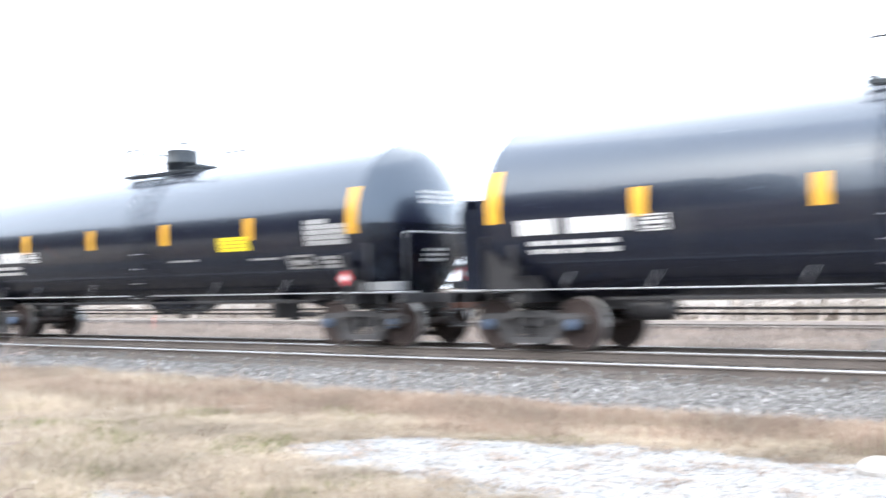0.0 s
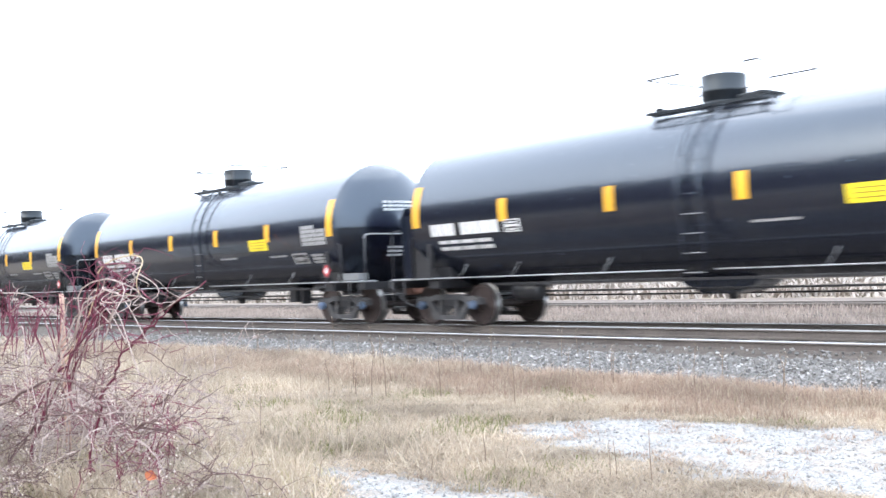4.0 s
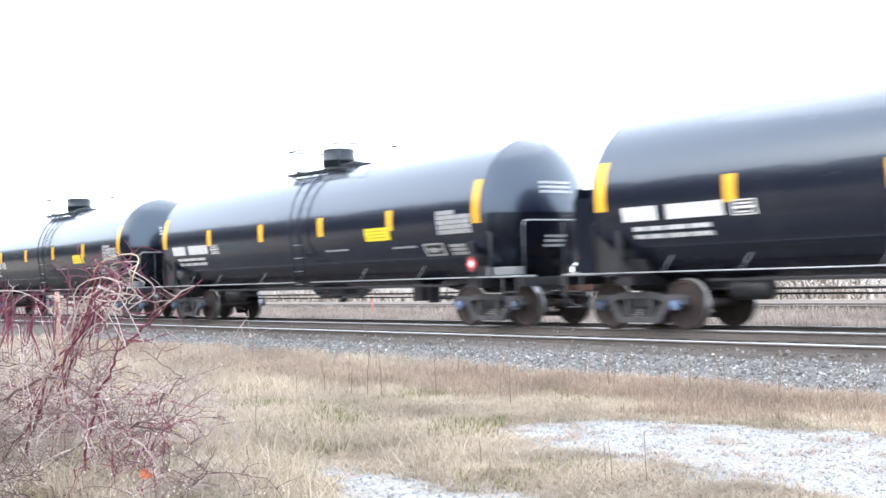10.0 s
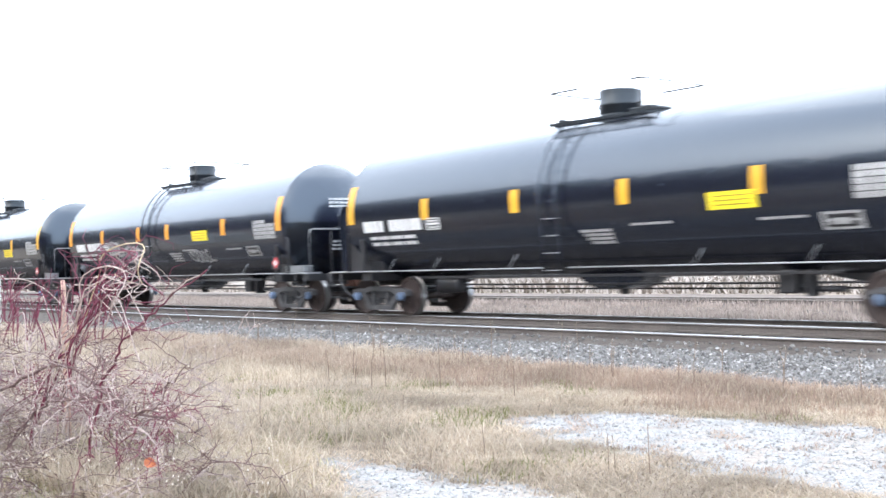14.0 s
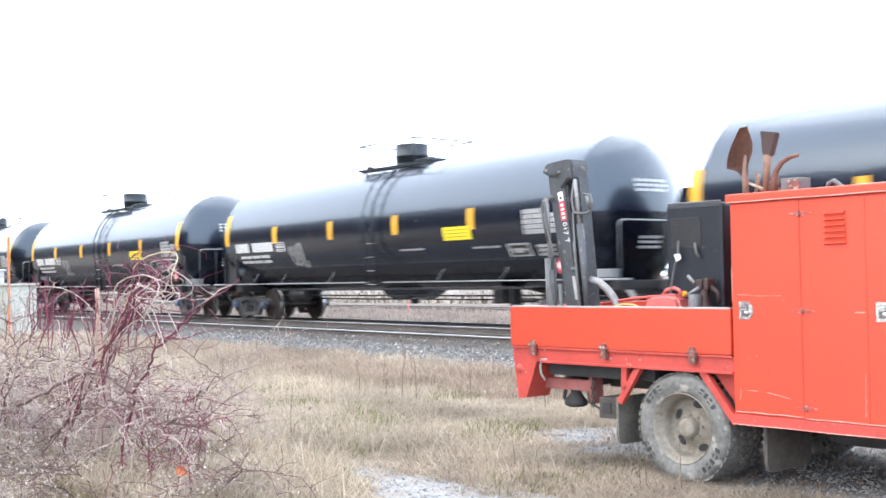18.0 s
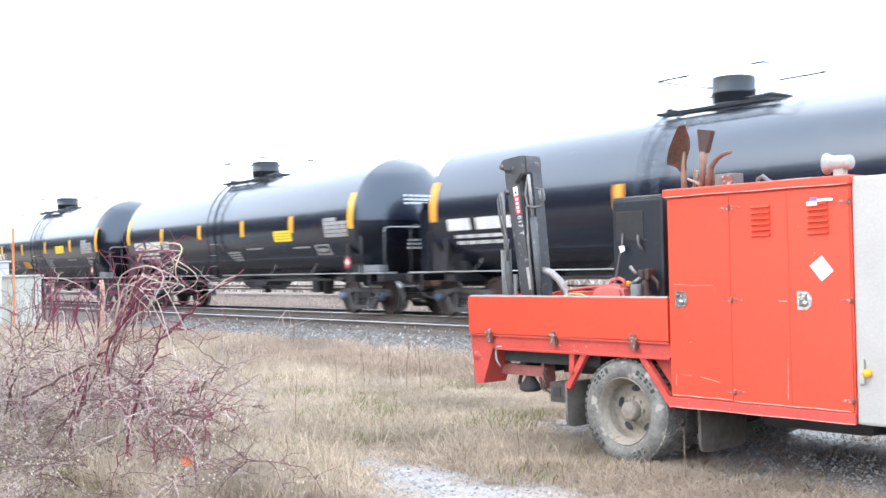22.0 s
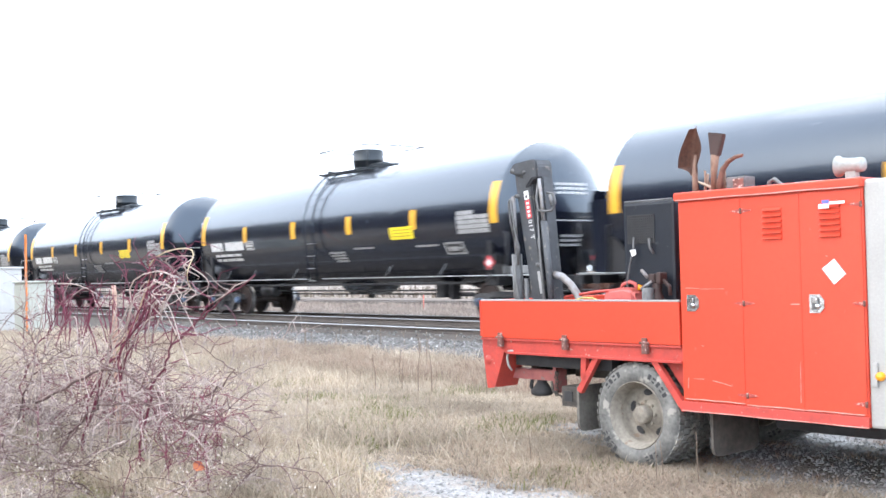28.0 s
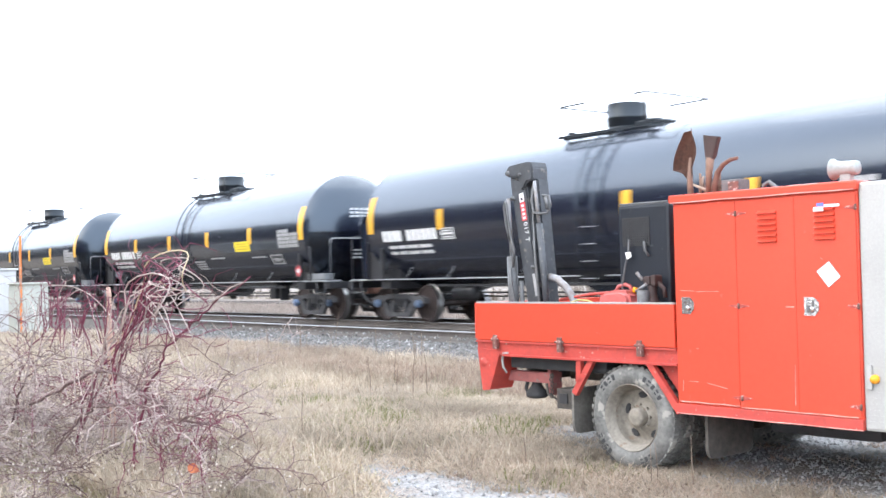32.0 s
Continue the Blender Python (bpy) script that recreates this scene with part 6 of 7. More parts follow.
# three more unseen masses, added to keep sky light off the ground
solid("fuel_tank", GRIME, [(1.25, 2.1, 1.56, 2.1, 0.3, 0.62)], truck, r=0.08)
solid("side_locker", GRIME, [(0.75, 1.2, 1.6, 2.12, 0.28, 0.6), (2.12, 2.34, 1.5, 2.12, 0.28, 0.6)], truck, r=0.03)
solid("spare_wheel_cradle", BLACK_AND_SHADE, [(0.95, 1.85, 0.5, 1.2, 0.33, 0.56)], truck, r=0.06)

# wheels, in the wheel's own space: it turns about y
bm = fresh()
lathe(bm, [(0.03, 0.245), (0.01, 0.252), (-0.004, 0.262), (0.012, 0.27), (0.03, 0.252), (0.05, 0.238), (0.075, 0.234), (0.085, 0.226), (0.2, 0.222)], 44, "y")
lathe(bm, [(0.085, 0.226), (0.15, 0.222), (0.172, 0.21), (0.18, 0.19), (0.165, 0.14), (0.14, 0.118), (0.125, 0.1), (0.118, 0.078), (0.062, 0.074), (0.05, 0.066), (0.046, 0.05), (0.046, 0.0)], 44, "y")
for k in range(8):
    a = 2 * math.pi * k / 8
    lathe(bm, [(0.108, 0.0), (0.108, 0.013), (0.14, 0.015)], 6, "y", (0.094 * math.cos(a), 0, 0.094 * math.sin(a)))
bmesh.ops.recalc_face_normals(bm, faces=bm.faces[:])
rim_bm = bm
# closed black ovals on the disc paint in the shade of five hand holes
hole_bms = []
for k in range(5):
    holes = fresh()
    hole_bms.append(holes)
    a = 2 * math.pi * k / 5 + 0.35
    c = Vector((0.168 * math.cos(a), 0.163, 0.168 * math.sin(a)))
    u, w = Vector((math.cos(a), 0.12, math.sin(a))), Vector((-math.sin(a), 0, math.cos(a)))
    ring = [holes.verts.new(c + u * 0.026 * math.cos(b) + w * 0.043 * math.sin(b)) for b in (2 * math.pi * i / 14 for i in range(14))]
    low = [holes.verts.new(v.co + Vector((0, 0.04, 0))) for v in ring]
    holes.faces.new(low)
    holes.faces.new(ring)
    for i in range(14):
        holes.faces.new((ring[i - 1], ring[i], low[i], low[i - 1]))
tyre_bm = fresh()
lathe(tyre_bm, [(0.02, 0.252), (-0.002, 0.275), (-0.014, 0.32), (-0.01, 0.372), (0.02, 0.402), (0.05, 0.408), (0.18, 0.408), (0.21, 0.402), (0.232, 0.37), (0.22, 0.3), (0.2, 0.26)], 56, "y")
tread_bm = fresh()
for k in range(44):
    a = 2 * math.pi * k / 44
    for y0, y1, off in ((0.015, 0.075, 0.0), (0.085, 0.145, 0.07), (0.155, 0.215, 0.0)):
        ca, sa = math.cos(a + off), math.sin(a + off)
        pts = [(0.405, -0.02), (0.418, -0.017), (0.418, 0.017), (0.405, 0.02)]
        v = [[tread_bm.verts.new((r * ca - t * sa, y, r * sa + t * ca)) for r, t in pts] for y in (y0, y1)]
        for q in ((v[0][0], v[0][1], v[0][2], v[0][3]), (v[1][3], v[1][2], v[1][1], v[1][0]), (v[0][1], v[1][1], v[1][2], v[0][2]), (v[0][0], v[1][0], v[1][1], v[0][1]), (v[0][2], v[1][2], v[1][3], v[0][3])):
            tread_bm.faces.new(q)
bmesh.ops.recalc_face_normals(tyre_bm, faces=tyre_bm.faces[:])
bmesh.ops.recalc_face_normals(tread_bm, faces=tread_bm.faces[:])
letters_bm = fresh()
for start, count in ((0.5, 5), (2.0, 4), (3.6, 4), (5.0, 3)):
    for k in range(count):
        a0 = start + k * 0.14
        for r0, r1 in ((0.325, 0.338), (0.352, 0.37)) if (k + int(start)) % 2 else ((0.325, 0.37),):
            q = []
            for a, r in ((a0, r0), (a0 + 0.085, r0), (a0 + 0.085, r1), (a0, r1)):
                q.append(letters_bm.verts.new((r * math.cos(a), -0.0145 + 0.001 * (r > 0.35), r * math.sin(a))))
            letters_bm.faces.new(q)
WHEELS = []
first_wheel = None
for x, y, flip in ((0.02, 0.03, False), (0.02, 0.5, True), (0.02, 1.7, False), (0.02, 2.17, True), (3.4, 0.1, False), (3.4, 2.1, True)):
    at = pose(x, y, 0.41, 0, 0, 180 if flip else 0)
    if first_wheel is None:
        w = part("wheel", rim_bm, RIM, truck, "dusty cream steel disc wheel", place=at)
        h = [part("hand_hole", bm, BLACK_AND_SHADE, w).data for bm in hole_bms]
        t = part("tyre", tyre_bm, TYRE, w, "dust-covered rubber tyre")
        g = tagged(part("sidewall_marking", letters_bm, BLACK_AND_SHADE, w, "dark rubbed sidewall bars"), kind="stuff")
        b = tagged(part("tread_block", tread_bm, TYRE, w), kind="stuff")
        first_wheel = (w.data, h, t.data, g.data, b.data)
    else:
        w = link("wheel", first_wheel[0], truck, "dusty cream steel disc wheel", at)
        for me in first_wheel[1]:
            link("hand_hole", me, w)
        link("tyre", first_wheel[2], w, "dust-covered rubber tyre")
        tagged(link("tread_block", first_wheel[4], w), kind="stuff")
        tagged(link("sidewall_marking", first_wheel[3], w, "dark rubbed sidewall bars"), kind="stuff")
    WHEELS.append((w, x, y, flip))

# tall tool body
body = solid("tool_body", RED, [(0.5, 1.99, 0.012, 2.188, 0.49, 2.07)], truck, "tall orange-red steel tool body", r=0.012)
bm = fresh()
soft_box(bm, 0.48, 2.0, -0.018, 2.218, 2.062, 2.125, 0.012)
part("roof_edge", bm, RED, body, "bright red folded roof edge")
for x0, x1 in ((0.515, 1.0545), (1.0575, 1.5258), (1.5275, 1.978)):
    bm = fresh()
    soft_box(bm, x0, x1, 0.0, 0.016, 0.58 if x0 < 1.0 else 0.572, 2.05, 0.003)
    part("door", bm, RED, body, "orange-red steel locker door")
bm = fresh()
soft_box(bm, 0.5, 1.99, -0.006, 0.014, 0.49, 0.562, 0.005)
part("lower_trim", bm, RED_WORN, body, "scuffed lower edge trim")
# worn lower edges; the last line is a highlight painted under the roof edge
for x0, x1, y, z in ((0.53, 1.05, -0.002, 0.581), (1.07, 1.96, -0.002, 0.573), (0.5, 1.99, -0.008, 0.493), (0.5, 1.98, -0.02, 2.066)):
    bm = fresh()
    tube(bm, [(x0 + (x1 - x0) * k / 12, y, z + 0.0015 * math.sin(5 * k)) for k in range(13)], 0.0042, 6)
    part("worn_edge", bm, WEAR_AND_HIGHLIGHT, body, "pale edge line: worn paint below, painted highlight at the roof")
for x, z in ((1.062, 1.958), (1.07, 1.297), (1.078, 0.641), (1.982, 1.95), (1.985, 1.3), (1.98, 0.643)):
    bm = fresh()
    for e in (-1, 1) if x < 1.9 else (-1,):
        prism(bm, [(x + e * 0.006, z - 0.015), (x + e * 0.04, z - 0.011), (x + e * 0.085, z - 0.004), (x + e * 0.085, z + 0.004), (x + e * 0.04, z + 0.011), (x + e * 0.006, z + 0.015)], -0.006, 0.0)
        for q in (0.03, 0.062):
            lathe(bm, [(-0.009, 0.0), (-0.009, 0.004), (-0.006, 0.006)], 6, "y", (x + e * q, 0, z))
    bmesh.ops.recalc_face_normals(bm, faces=bm.faces[:])
    hinge = part("hinge", bm, STRAP_HINGE, body, "chipped red strap hinge")
    bm = fresh()
    tube(bm, [(x, -0.007, z - 0.02), (x, -0.007, z + 0.02)], 0.009, 8)
    part("knuckle", bm, RUST_HINGE, hinge)
bm = fresh()
box(bm, 1.445, 1.51, -0.003, 0.0, 1.289, 1.297)
part("bare_patch", bm, WEAR_AND_HIGHLIGHT, body, "bare scraped patch on the door")
for x in (0.627, 1.646):
    bm = fresh()
    prism(bm, [(x - 0.055, 1.235), (x + 0.022, 1.235), (x + 0.055, 1.27), (x + 0.055, 1.325), (x + 0.022, 1.36), (x - 0.055, 1.36)], -0.009, 0.0)
    bmesh.ops.recalc_face_normals(bm, faces=bm.faces[:])
    latch = part("latch", bm, CHROME, body, "chrome paddle latch")
    # raised darker plate paints the shade of the latch's hollow
    solid("recess", CRANE_GREY, [(x - 0.038, x + 0.02, -0.0115, -0.009, 1.255, 1.34)], latch, r=0.002)
    solid("paddle", CHROME, [(x - 0.03, x + 0.012, -0.022, -0.0116, 1.3, 1.333)], latch, r=0.004)
    bm = fresh()
    lathe(bm, [(-0.03, 0.0), (-0.03, 0.014), (-0.02, 0.019), (-0.0116, 0.019)], 14, "y", (x + 0.008, 0, 1.28))
    part("lock", bm, CHROME, latch)
for x in (1.318, 1.758):
    for i in range(6):
        bm = fresh()
        z = 1.742 + i * 0.0395
        v = [bm.verts.new(p) for p in ((x - 0.074, 0, z), (x + 0.074, 0, z), (x + 0.074, -0.024, z + 0.005), (x - 0.074, -0.024, z + 0.005), (x - 0.074, 0, z + 0.028), (x + 0.074, 0, z + 0.028))]
        for q in ((0, 1, 2, 3), (3, 2, 5, 4), (0, 3, 4), (1, 5, 2)):
            bm.faces.new([v[k] for k in q])
        part("louvre", bm, RED, body)
for name, grow, y, mat, text in (("sticker_border", 1.06, -0.003, CRANE_GREY, "thin grey sticker border"), ("diamond_sticker", 1.0, -0.005, CAB_WHITE, "blank white diamond sticker")):
    bm = fresh()
    bm.faces.new([bm.verts.new((1.776 + grow * a, y, 1.513 + grow * b)) for a, b in ((-0.086, 0.019), (0.0, -0.086), (0.086, -0.017), (0.005, 0.084))])
    part(name, bm, mat, body, text)
bm = fresh()
for x0, x1, z0, z1, m in ((1.715, 1.765, 1.968, 1.99, 0), (1.69, 1.765, 1.935, 1.964, 1), (1.77, 1.88, 1.96, 1.978, 1)):
    box(bm, x0, x1, -0.026, -0.022, z0, z1, m)
part("logo", bm, [LOGO_BLUE, CAB_WHITE], body, "small blue and white emblem")
bm = fresh()
tube(bm, [(0.47, 0.1, 1.62), (0.45, 0.1, 1.6), (0.45, 0.1, 1.36), (0.47, 0.1, 1.34), (0.5, 0.1, 1.34)], 0.009, 6)
part("grab_handle", bm, ALU, body)
bm = fresh()
for a, b, c, dd in ((0.56, 0.66, 0.565, 0.74), (0.62, 0.735, 0.7, 0.735), (0.78, 0.73, 0.95, 0.7), (0.7, 1.4, 0.9, 1.402), (0.56, 1.41, 0.68, 1.405), (0.69, 0.98, 0.71, 0.98), (1.5, 0.62, 1.505, 0.9), (1.72, 1.62, 1.73, 1.615)):
    tube(bm, [(a, -0.0015, b), (c, -0.0015, dd)], 0.0022, 4)
tagged(part("scratch", bm, WEAR_AND_HIGHLIGHT, body, "pale scratches in the paint"), kind="stuff")
panel = solid("front_panel", ALU, [(1.992, 2.3, 0.015, 2.185, 0.49, 2.11)], truck, "dull ribbed aluminium panel", r=0.02)
bm = fresh()
for i in range(40):
    box(bm, 2.005, 2.285, 0.0125, 0.0148, 0.55 + i * 0.038, 0.556 + i * 0.038)
part("rib", bm, ALU, panel)["kind"] = "stuff"
bm = fresh()
lathe(bm, [(-0.045, 0.0), (-0.04, 0.018), (-0.02, 0.03), (0.0, 0.031)], 14, "y", (2.075, 0.012, 0.83))
part("marker_lamp", bm, LAMP_AMBER, panel, "amber side marker lamp")
solid("lamp_bracket", ALU, [(2.02, 2.06, -0.01, 0.014, 0.76, 0.92)], panel)
# cab
cab = None
bm = fresh()
prism(bm, [(2.36, 0.5), (4.5, 0.5), (4.62, 0.8), (4.6, 1.15), (4.42, 1.3), (4.02, 2.15), (3.9, 2.28), (2.45, 2.28), (2.36, 2.2)], 0.1, 2.1)
bmesh.ops.recalc_face_normals(bm, faces=bm.faces[:])
bmesh.ops.bevel(bm, geom=bm.edges[:], offset=0.05, segments=3, affect="EDGES", profile=0.6)
cab = part("cab", bm, CAB_WHITE, truck, "white tilt cab", smooth=False)
for y in (0.09, 2.095):
    bm = fresh()
    prism(bm, [(2.6, 1.4), (3.9, 1.4), (3.8, 1.75), (3.62, 2.08), (2.6, 2.08)], y, y + 0.012)
    bmesh.ops.recalc_face_normals(bm, faces=bm.faces[:])
    part("side_window", bm, GLASS, cab, "dark side window")
    solid("cab_step", GRIME, [(2.45, 2.85, min(y, y + 0.012), max(y, y + 0.012) + 0.02, 0.34, 0.48)], cab)
bm = fresh()
v = [bm.verts.new(p) for p in ((4.425, 0.25, 1.34), (4.425, 1.95, 1.34), (4.055, 1.95, 2.12), (4.055, 0.25, 2.12))]
bm.faces.new(v)
part("windscreen", bm, GLASS, cab)
solid("bumper", CRANE_GREY, [(4.55, 4.72, 0.12, 2.08, 0.42, 0.66)], truck, r=0.03)


def rider(name, label, category):
    """Something carried on the truck: a thing of its own that travels with it."""
    r = thing(name, label, category, "", parked())
    riders.append(r)
    return r


# loader crane folded upright at the tail
crane = rider("loader_crane", "charcoal folding loader crane standing upright on the bed", "crane")
for name, outline, y0, y1, r in (("column", [(-1.262, 1.0), (-1.12, 1.0), (-1.285, 2.38), (-1.495, 2.45), (-1.49, 2.36)], 0.24, 0.42, 0.014),
                                 ("boom", [(-1.105, 1.0), (-1.03, 1.0), (-1.16, 2.4), (-1.235, 2.4)], 0.26, 0.4, 0.012),
                                 ("head_block", [(-1.51, 2.44), (-1.518, 2.5), (-1.49, 2.535), (-1.27, 2.556), (-1.2, 2.55), (-1.185, 2.5), (-1.18, 2.39), (-1.25, 2.38), (-1.29, 2.33), (-1.33, 2.3), (-1.36, 2.42)], 0.215, 0.42, 0.012)):
    bm = fresh()
    prism(bm, outline, y0, y1)
    bmesh.ops.recalc_face_normals(bm, faces=bm.faces[:])
    bmesh.ops.bevel(bm, geom=bm.edges[:], offset=r, segments=2, affect="EDGES")
    part(name, bm, CRANE, crane)
# pins on the head and the column
for x, z, r in ((-1.49, 2.47, 0.024), (-1.44, 2.24, 0.02), (-1.335, 2.45, 0.016), (-1.2, 1.62, 0.018)):
    bm = fresh()
    lathe(bm, [(-0.02, 0.0), (-0.02, r), (0.03, r)], 14, "y", (x, 0.225, z))
    part("pin", bm, CRANE_GREY, crane)
for pts, r, mat in (([(-1.425, 0.2, 1.0), (-1.445, 0.2, 1.72)], 0.047, CRANE_GREY), ([(-1.445, 0.2, 1.72), (-1.475, 0.2, 2.24)], 0.018, CRANE_PALE), ([(-1.04, 0.235, 1.1), (-1.13, 0.235, 2.0)], 0.03, CRANE),
                    ([(-1.13, 0.235, 2.0), (-1.175, 0.235, 2.38)], 0.015, CRANE_PALE), ([(-1.11, 0.225, 1.0), (-1.19, 0.225, 1.85)], 0.013, CRANE_GREY), ([(-1.34, 0.225, 1.0), (-1.36, 0.225, 1.5)], 0.02, CRANE_GREY)):
    bm = fresh()
    tube(bm, pts, r, 10)
    part("hydraulic_ram", bm, mat, crane)
for pts, r in (([(-1.38, 0.15, 1.62), (-1.365, 0.15, 1.78), (-1.41, 0.15, 1.92), (-1.45, 0.16, 2.1), (-1.475, 0.17, 2.2), (-1.495, 0.18, 2.215), (-1.515, 0.18, 2.17), (-1.49, 0.18, 2.0), (-1.45, 0.18, 1.86)], 0.011),
               ([(-1.19, 0.24, 2.36), (-1.2, 0.22, 2.2), (-1.17, 0.21, 2.1), (-1.11, 0.22, 2.085), (-1.05, 0.26, 2.09), (-1.03, 0.28, 2.16), (-1.04, 0.27, 2.24), (-1.1, 0.25, 2.25)], 0.012),
               ([(-1.06, 0.25, 2.23), (-1.045, 0.25, 2.18), (-1.04, 0.25, 2.13)], 0.016),
               ([(-1.15, 0.24, 2.05), (-1.1, 0.22, 1.6), (-1.05, 0.23, 1.05)], 0.009), ([(-1.2, 0.23, 2.1), (-1.16, 0.21, 1.7), (-1.1, 0.22, 1.1)], 0.009),
               ([(-1.38, 0.14, 1.0), (-1.36, 0.14, 1.3), (-1.4, 0.14, 1.5), (-1.42, 0.15, 1.62)], 0.01),
               ([(-1.06, 0.28, 1.53), (-0.97, 0.28, 1.51), (-0.88, 0.29, 1.44), (-0.82, 0.3, 1.36), (-0.79, 0.31, 1.28), (-0.78, 0.32, 1.0)], 0.033)):
    bm = fresh()
    tube(bm, pts, r, 8)
    part("hose", bm, CRANE_PALE if r > 0.03 else CRANE_GREY, crane, "thick pale ribbed hose" if r > 0.03 else "grey hydraulic hose")
# decals down the leaning column: an emblem, a red plate with pale bars, a pale sticker
TILT = pose(-1.33, 0.2375, 2.17, 0, -9.6, 0)
bm = fresh()
for x0, x1, z0, z1, y, m in ((-0.028, 0.028, 0.035, 0.115, 0, 1), (-0.014, 0.012, 0.05, 0.075, -0.0012, 2), (-0.03, 0.03, -0.135, 0.03, 0, 0), (-0.016, 0.016, -0.01, 0.012, -0.0012, 1),
                             (-0.016, 0.016, -0.048, -0.026, -0.0012, 1), (-0.016, 0.016, -0.086, -0.064, -0.0012, 1), (-0.016, 0.016, -0.122, -0.1, -0.0012, 1), (-0.005, 0.028, -0.82, -0.62, 0, 3)):
    box(bm, x0, x1, y - 0.001, y, z0, z1, m)
tagged(part("decal", bm, [PLACARD_RED, WHITE, CRANE, GREY_WHITE], crane, "emblem and red plate with pale bars", place=TILT), kind="stuff")
curve = bpy.data.curves.new("model_number", "FONT")
curve.body, curve.size, curve.align_y, curve.space_character, curve.extrude = "017 T", 0.068, "CENTER", 1.12, 0.0006
written = bpy.data.objects.new("model_number", curve)
number_mesh = bpy.data.meshes.new_from_object(written)
bpy.data.objects.remove(written)
number_mesh.materials.clear()
number_mesh.materials.append(WHITE)
link("model_number", number_mesh, crane, "white model number lettering", TILT @ pose(0, -0.001, -0.15, 90, 0, 0) @ pose(0, 0, 0, 0, 0, -90))
bm = fresh()
soft_box(bm, -1.5, -0.85, 0.12, 0.9, 0.976, 1.06, 0.02)
part("crane_base", bm, CRANE, crane)

gen = rider("generator", "charcoal generator cabinet with a mesh grille on the bed", "generator")
bm = fresh()
soft_box(bm, -0.285, 0.24, 0.3, 1.3, 0.976, 2.105, 0.03)
part("cabinet", bm, GENSET, gen)
bm = fresh()
for i in range(14):
    x = -0.235 + i * 0.0205
    box(bm, x, x + 0.009, 0.292, 0.2995, 1.765, 1.995)
for i in range(12):
    z = 1.765 + i * 0.0205
    box(bm, -0.237, 0.042, 0.294, 0.299, z, z + 0.009)
tagged(part("grille", bm, BLACK_AND_SHADE, gen, "black wire grille"), kind="stuff")
bm = fresh()
tube(bm, [(-0.14, 0.26, 1.82), (-0.142, 0.25, 1.72), (-0.18, 0.25, 1.6), (-0.22, 0.26, 1.47), (-0.24, 0.27, 1.2)], 0.008, 6)
part("lead", bm, CRANE_GREY, gen)
bm = fresh()
prism(bm, [(-0.17, 1.715), (-0.12, 1.72), (-0.11, 1.68), (-0.15, 1.66)], 0.24, 0.252)
part("tag", bm, WHITE, gen, "pale paper tag")
bm = fresh()
tube(bm, [(-0.0, 0.28, 1.8), (0.02, 0.26, 1.73), (0.05, 0.27, 1.68)], 0.011, 6)
part("clip", bm, CRANE_GREY, gen)
bm = fresh()
tube(bm, [(-0.27, 0.31, 2.11), (0.22, 0.31, 2.11)], 0.009, 6)
part("top_trim", bm, CRANE_GREY, gen)

can = rider("fuel_can", "red plastic fuel can on the truck bed", "fuel can")
bm = fresh()
prism(bm, [(-0.41, 0.976), (-0.08, 0.976), (-0.07, 1.34), (-0.1, 1.395), (-0.18, 1.415), (-0.3, 1.405), (-0.385, 1.39), (-0.415, 1.35)], 0.16, 0.38)
bmesh.ops.recalc_face_normals(bm, faces=bm.faces[:])
bmesh.ops.bevel(bm, geom=bm.edges[:], offset=0.03, segments=3, affect="EDGES")
part("body", bm, CAN_RED, can)
bm = fresh()
tube(bm, [(-0.3, 0.27, 1.4), (-0.27, 0.27, 1.44), (-0.2, 0.27, 1.455), (-0.15, 0.27, 1.44), (-0.13, 0.27, 1.4)], 0.016, 8)
part("handle", bm, CAN_RED, can)
bm = fresh()
tube(bm, [(-0.105, 0.27, 1.39), (-0.095, 0.27, 1.43)], 0.018, 8)
part("cap", bm, LAMP_AMBER, can, "orange screw cap")

vise = rider("bench_vise", "rusty bench vise on the truck bed", "vise")
at_vise = pose(0.1, 0, 0.02)
bm = fresh()
soft_box(bm, -0.02, 0.09, 0.14, 0.26, 0.976, 1.3, 0.02)
lathe(bm, [(1.3, 0.05), (1.36, 0.035), (1.42, 0.04), (1.44, 0.0)], 12, "z", (0.035, 0.2, 0))
soft_box(bm, -0.02, 0.045, 0.15, 0.25, 1.43, 1.5, 0.015)
soft_box(bm, 0.055, 0.1, 0.15, 0.25, 1.42, 1.51, 0.015)
tube(bm, [(0.09, 0.2, 1.45), (0.15, 0.2, 1.4), (0.16, 0.2, 1.33)], 0.016, 7)
part("body", bm, TOOL_DARK, vise, place=at_vise)
bm = fresh()
tube(bm, [(-0.09, 0.15, 1.38), (0.02, 0.15, 1.44)], 0.012, 6)
tube(bm, [(-0.08, 0.15, 1.53), (-0.02, 0.15, 1.47)], 0.014, 6)
part("handle", bm, CRANE_PALE, vise, place=at_vise)
pot = rider("steel_pot", "small grey steel pot on the bed", "pot")
bm = fresh()
lathe(bm, [(0.976, 0.0), (0.976, 0.05), (1.4, 0.05), (1.41, 0.04), (1.41, 0.0)], 16, "z", (0.09, 0.14, 0))
part("pot", bm, CRANE_GREY, pot)
rope = rider("tow_strap", "yellow strap and red hose lying on the bed", "strap")
bm = fresh()
tube(bm, [(-0.8, 0.2, 1.29), (-0.68, 0.22, 1.328), (-0.55, 0.2, 1.325), (-0.45, 0.2, 1.29)], 0.008, 7)
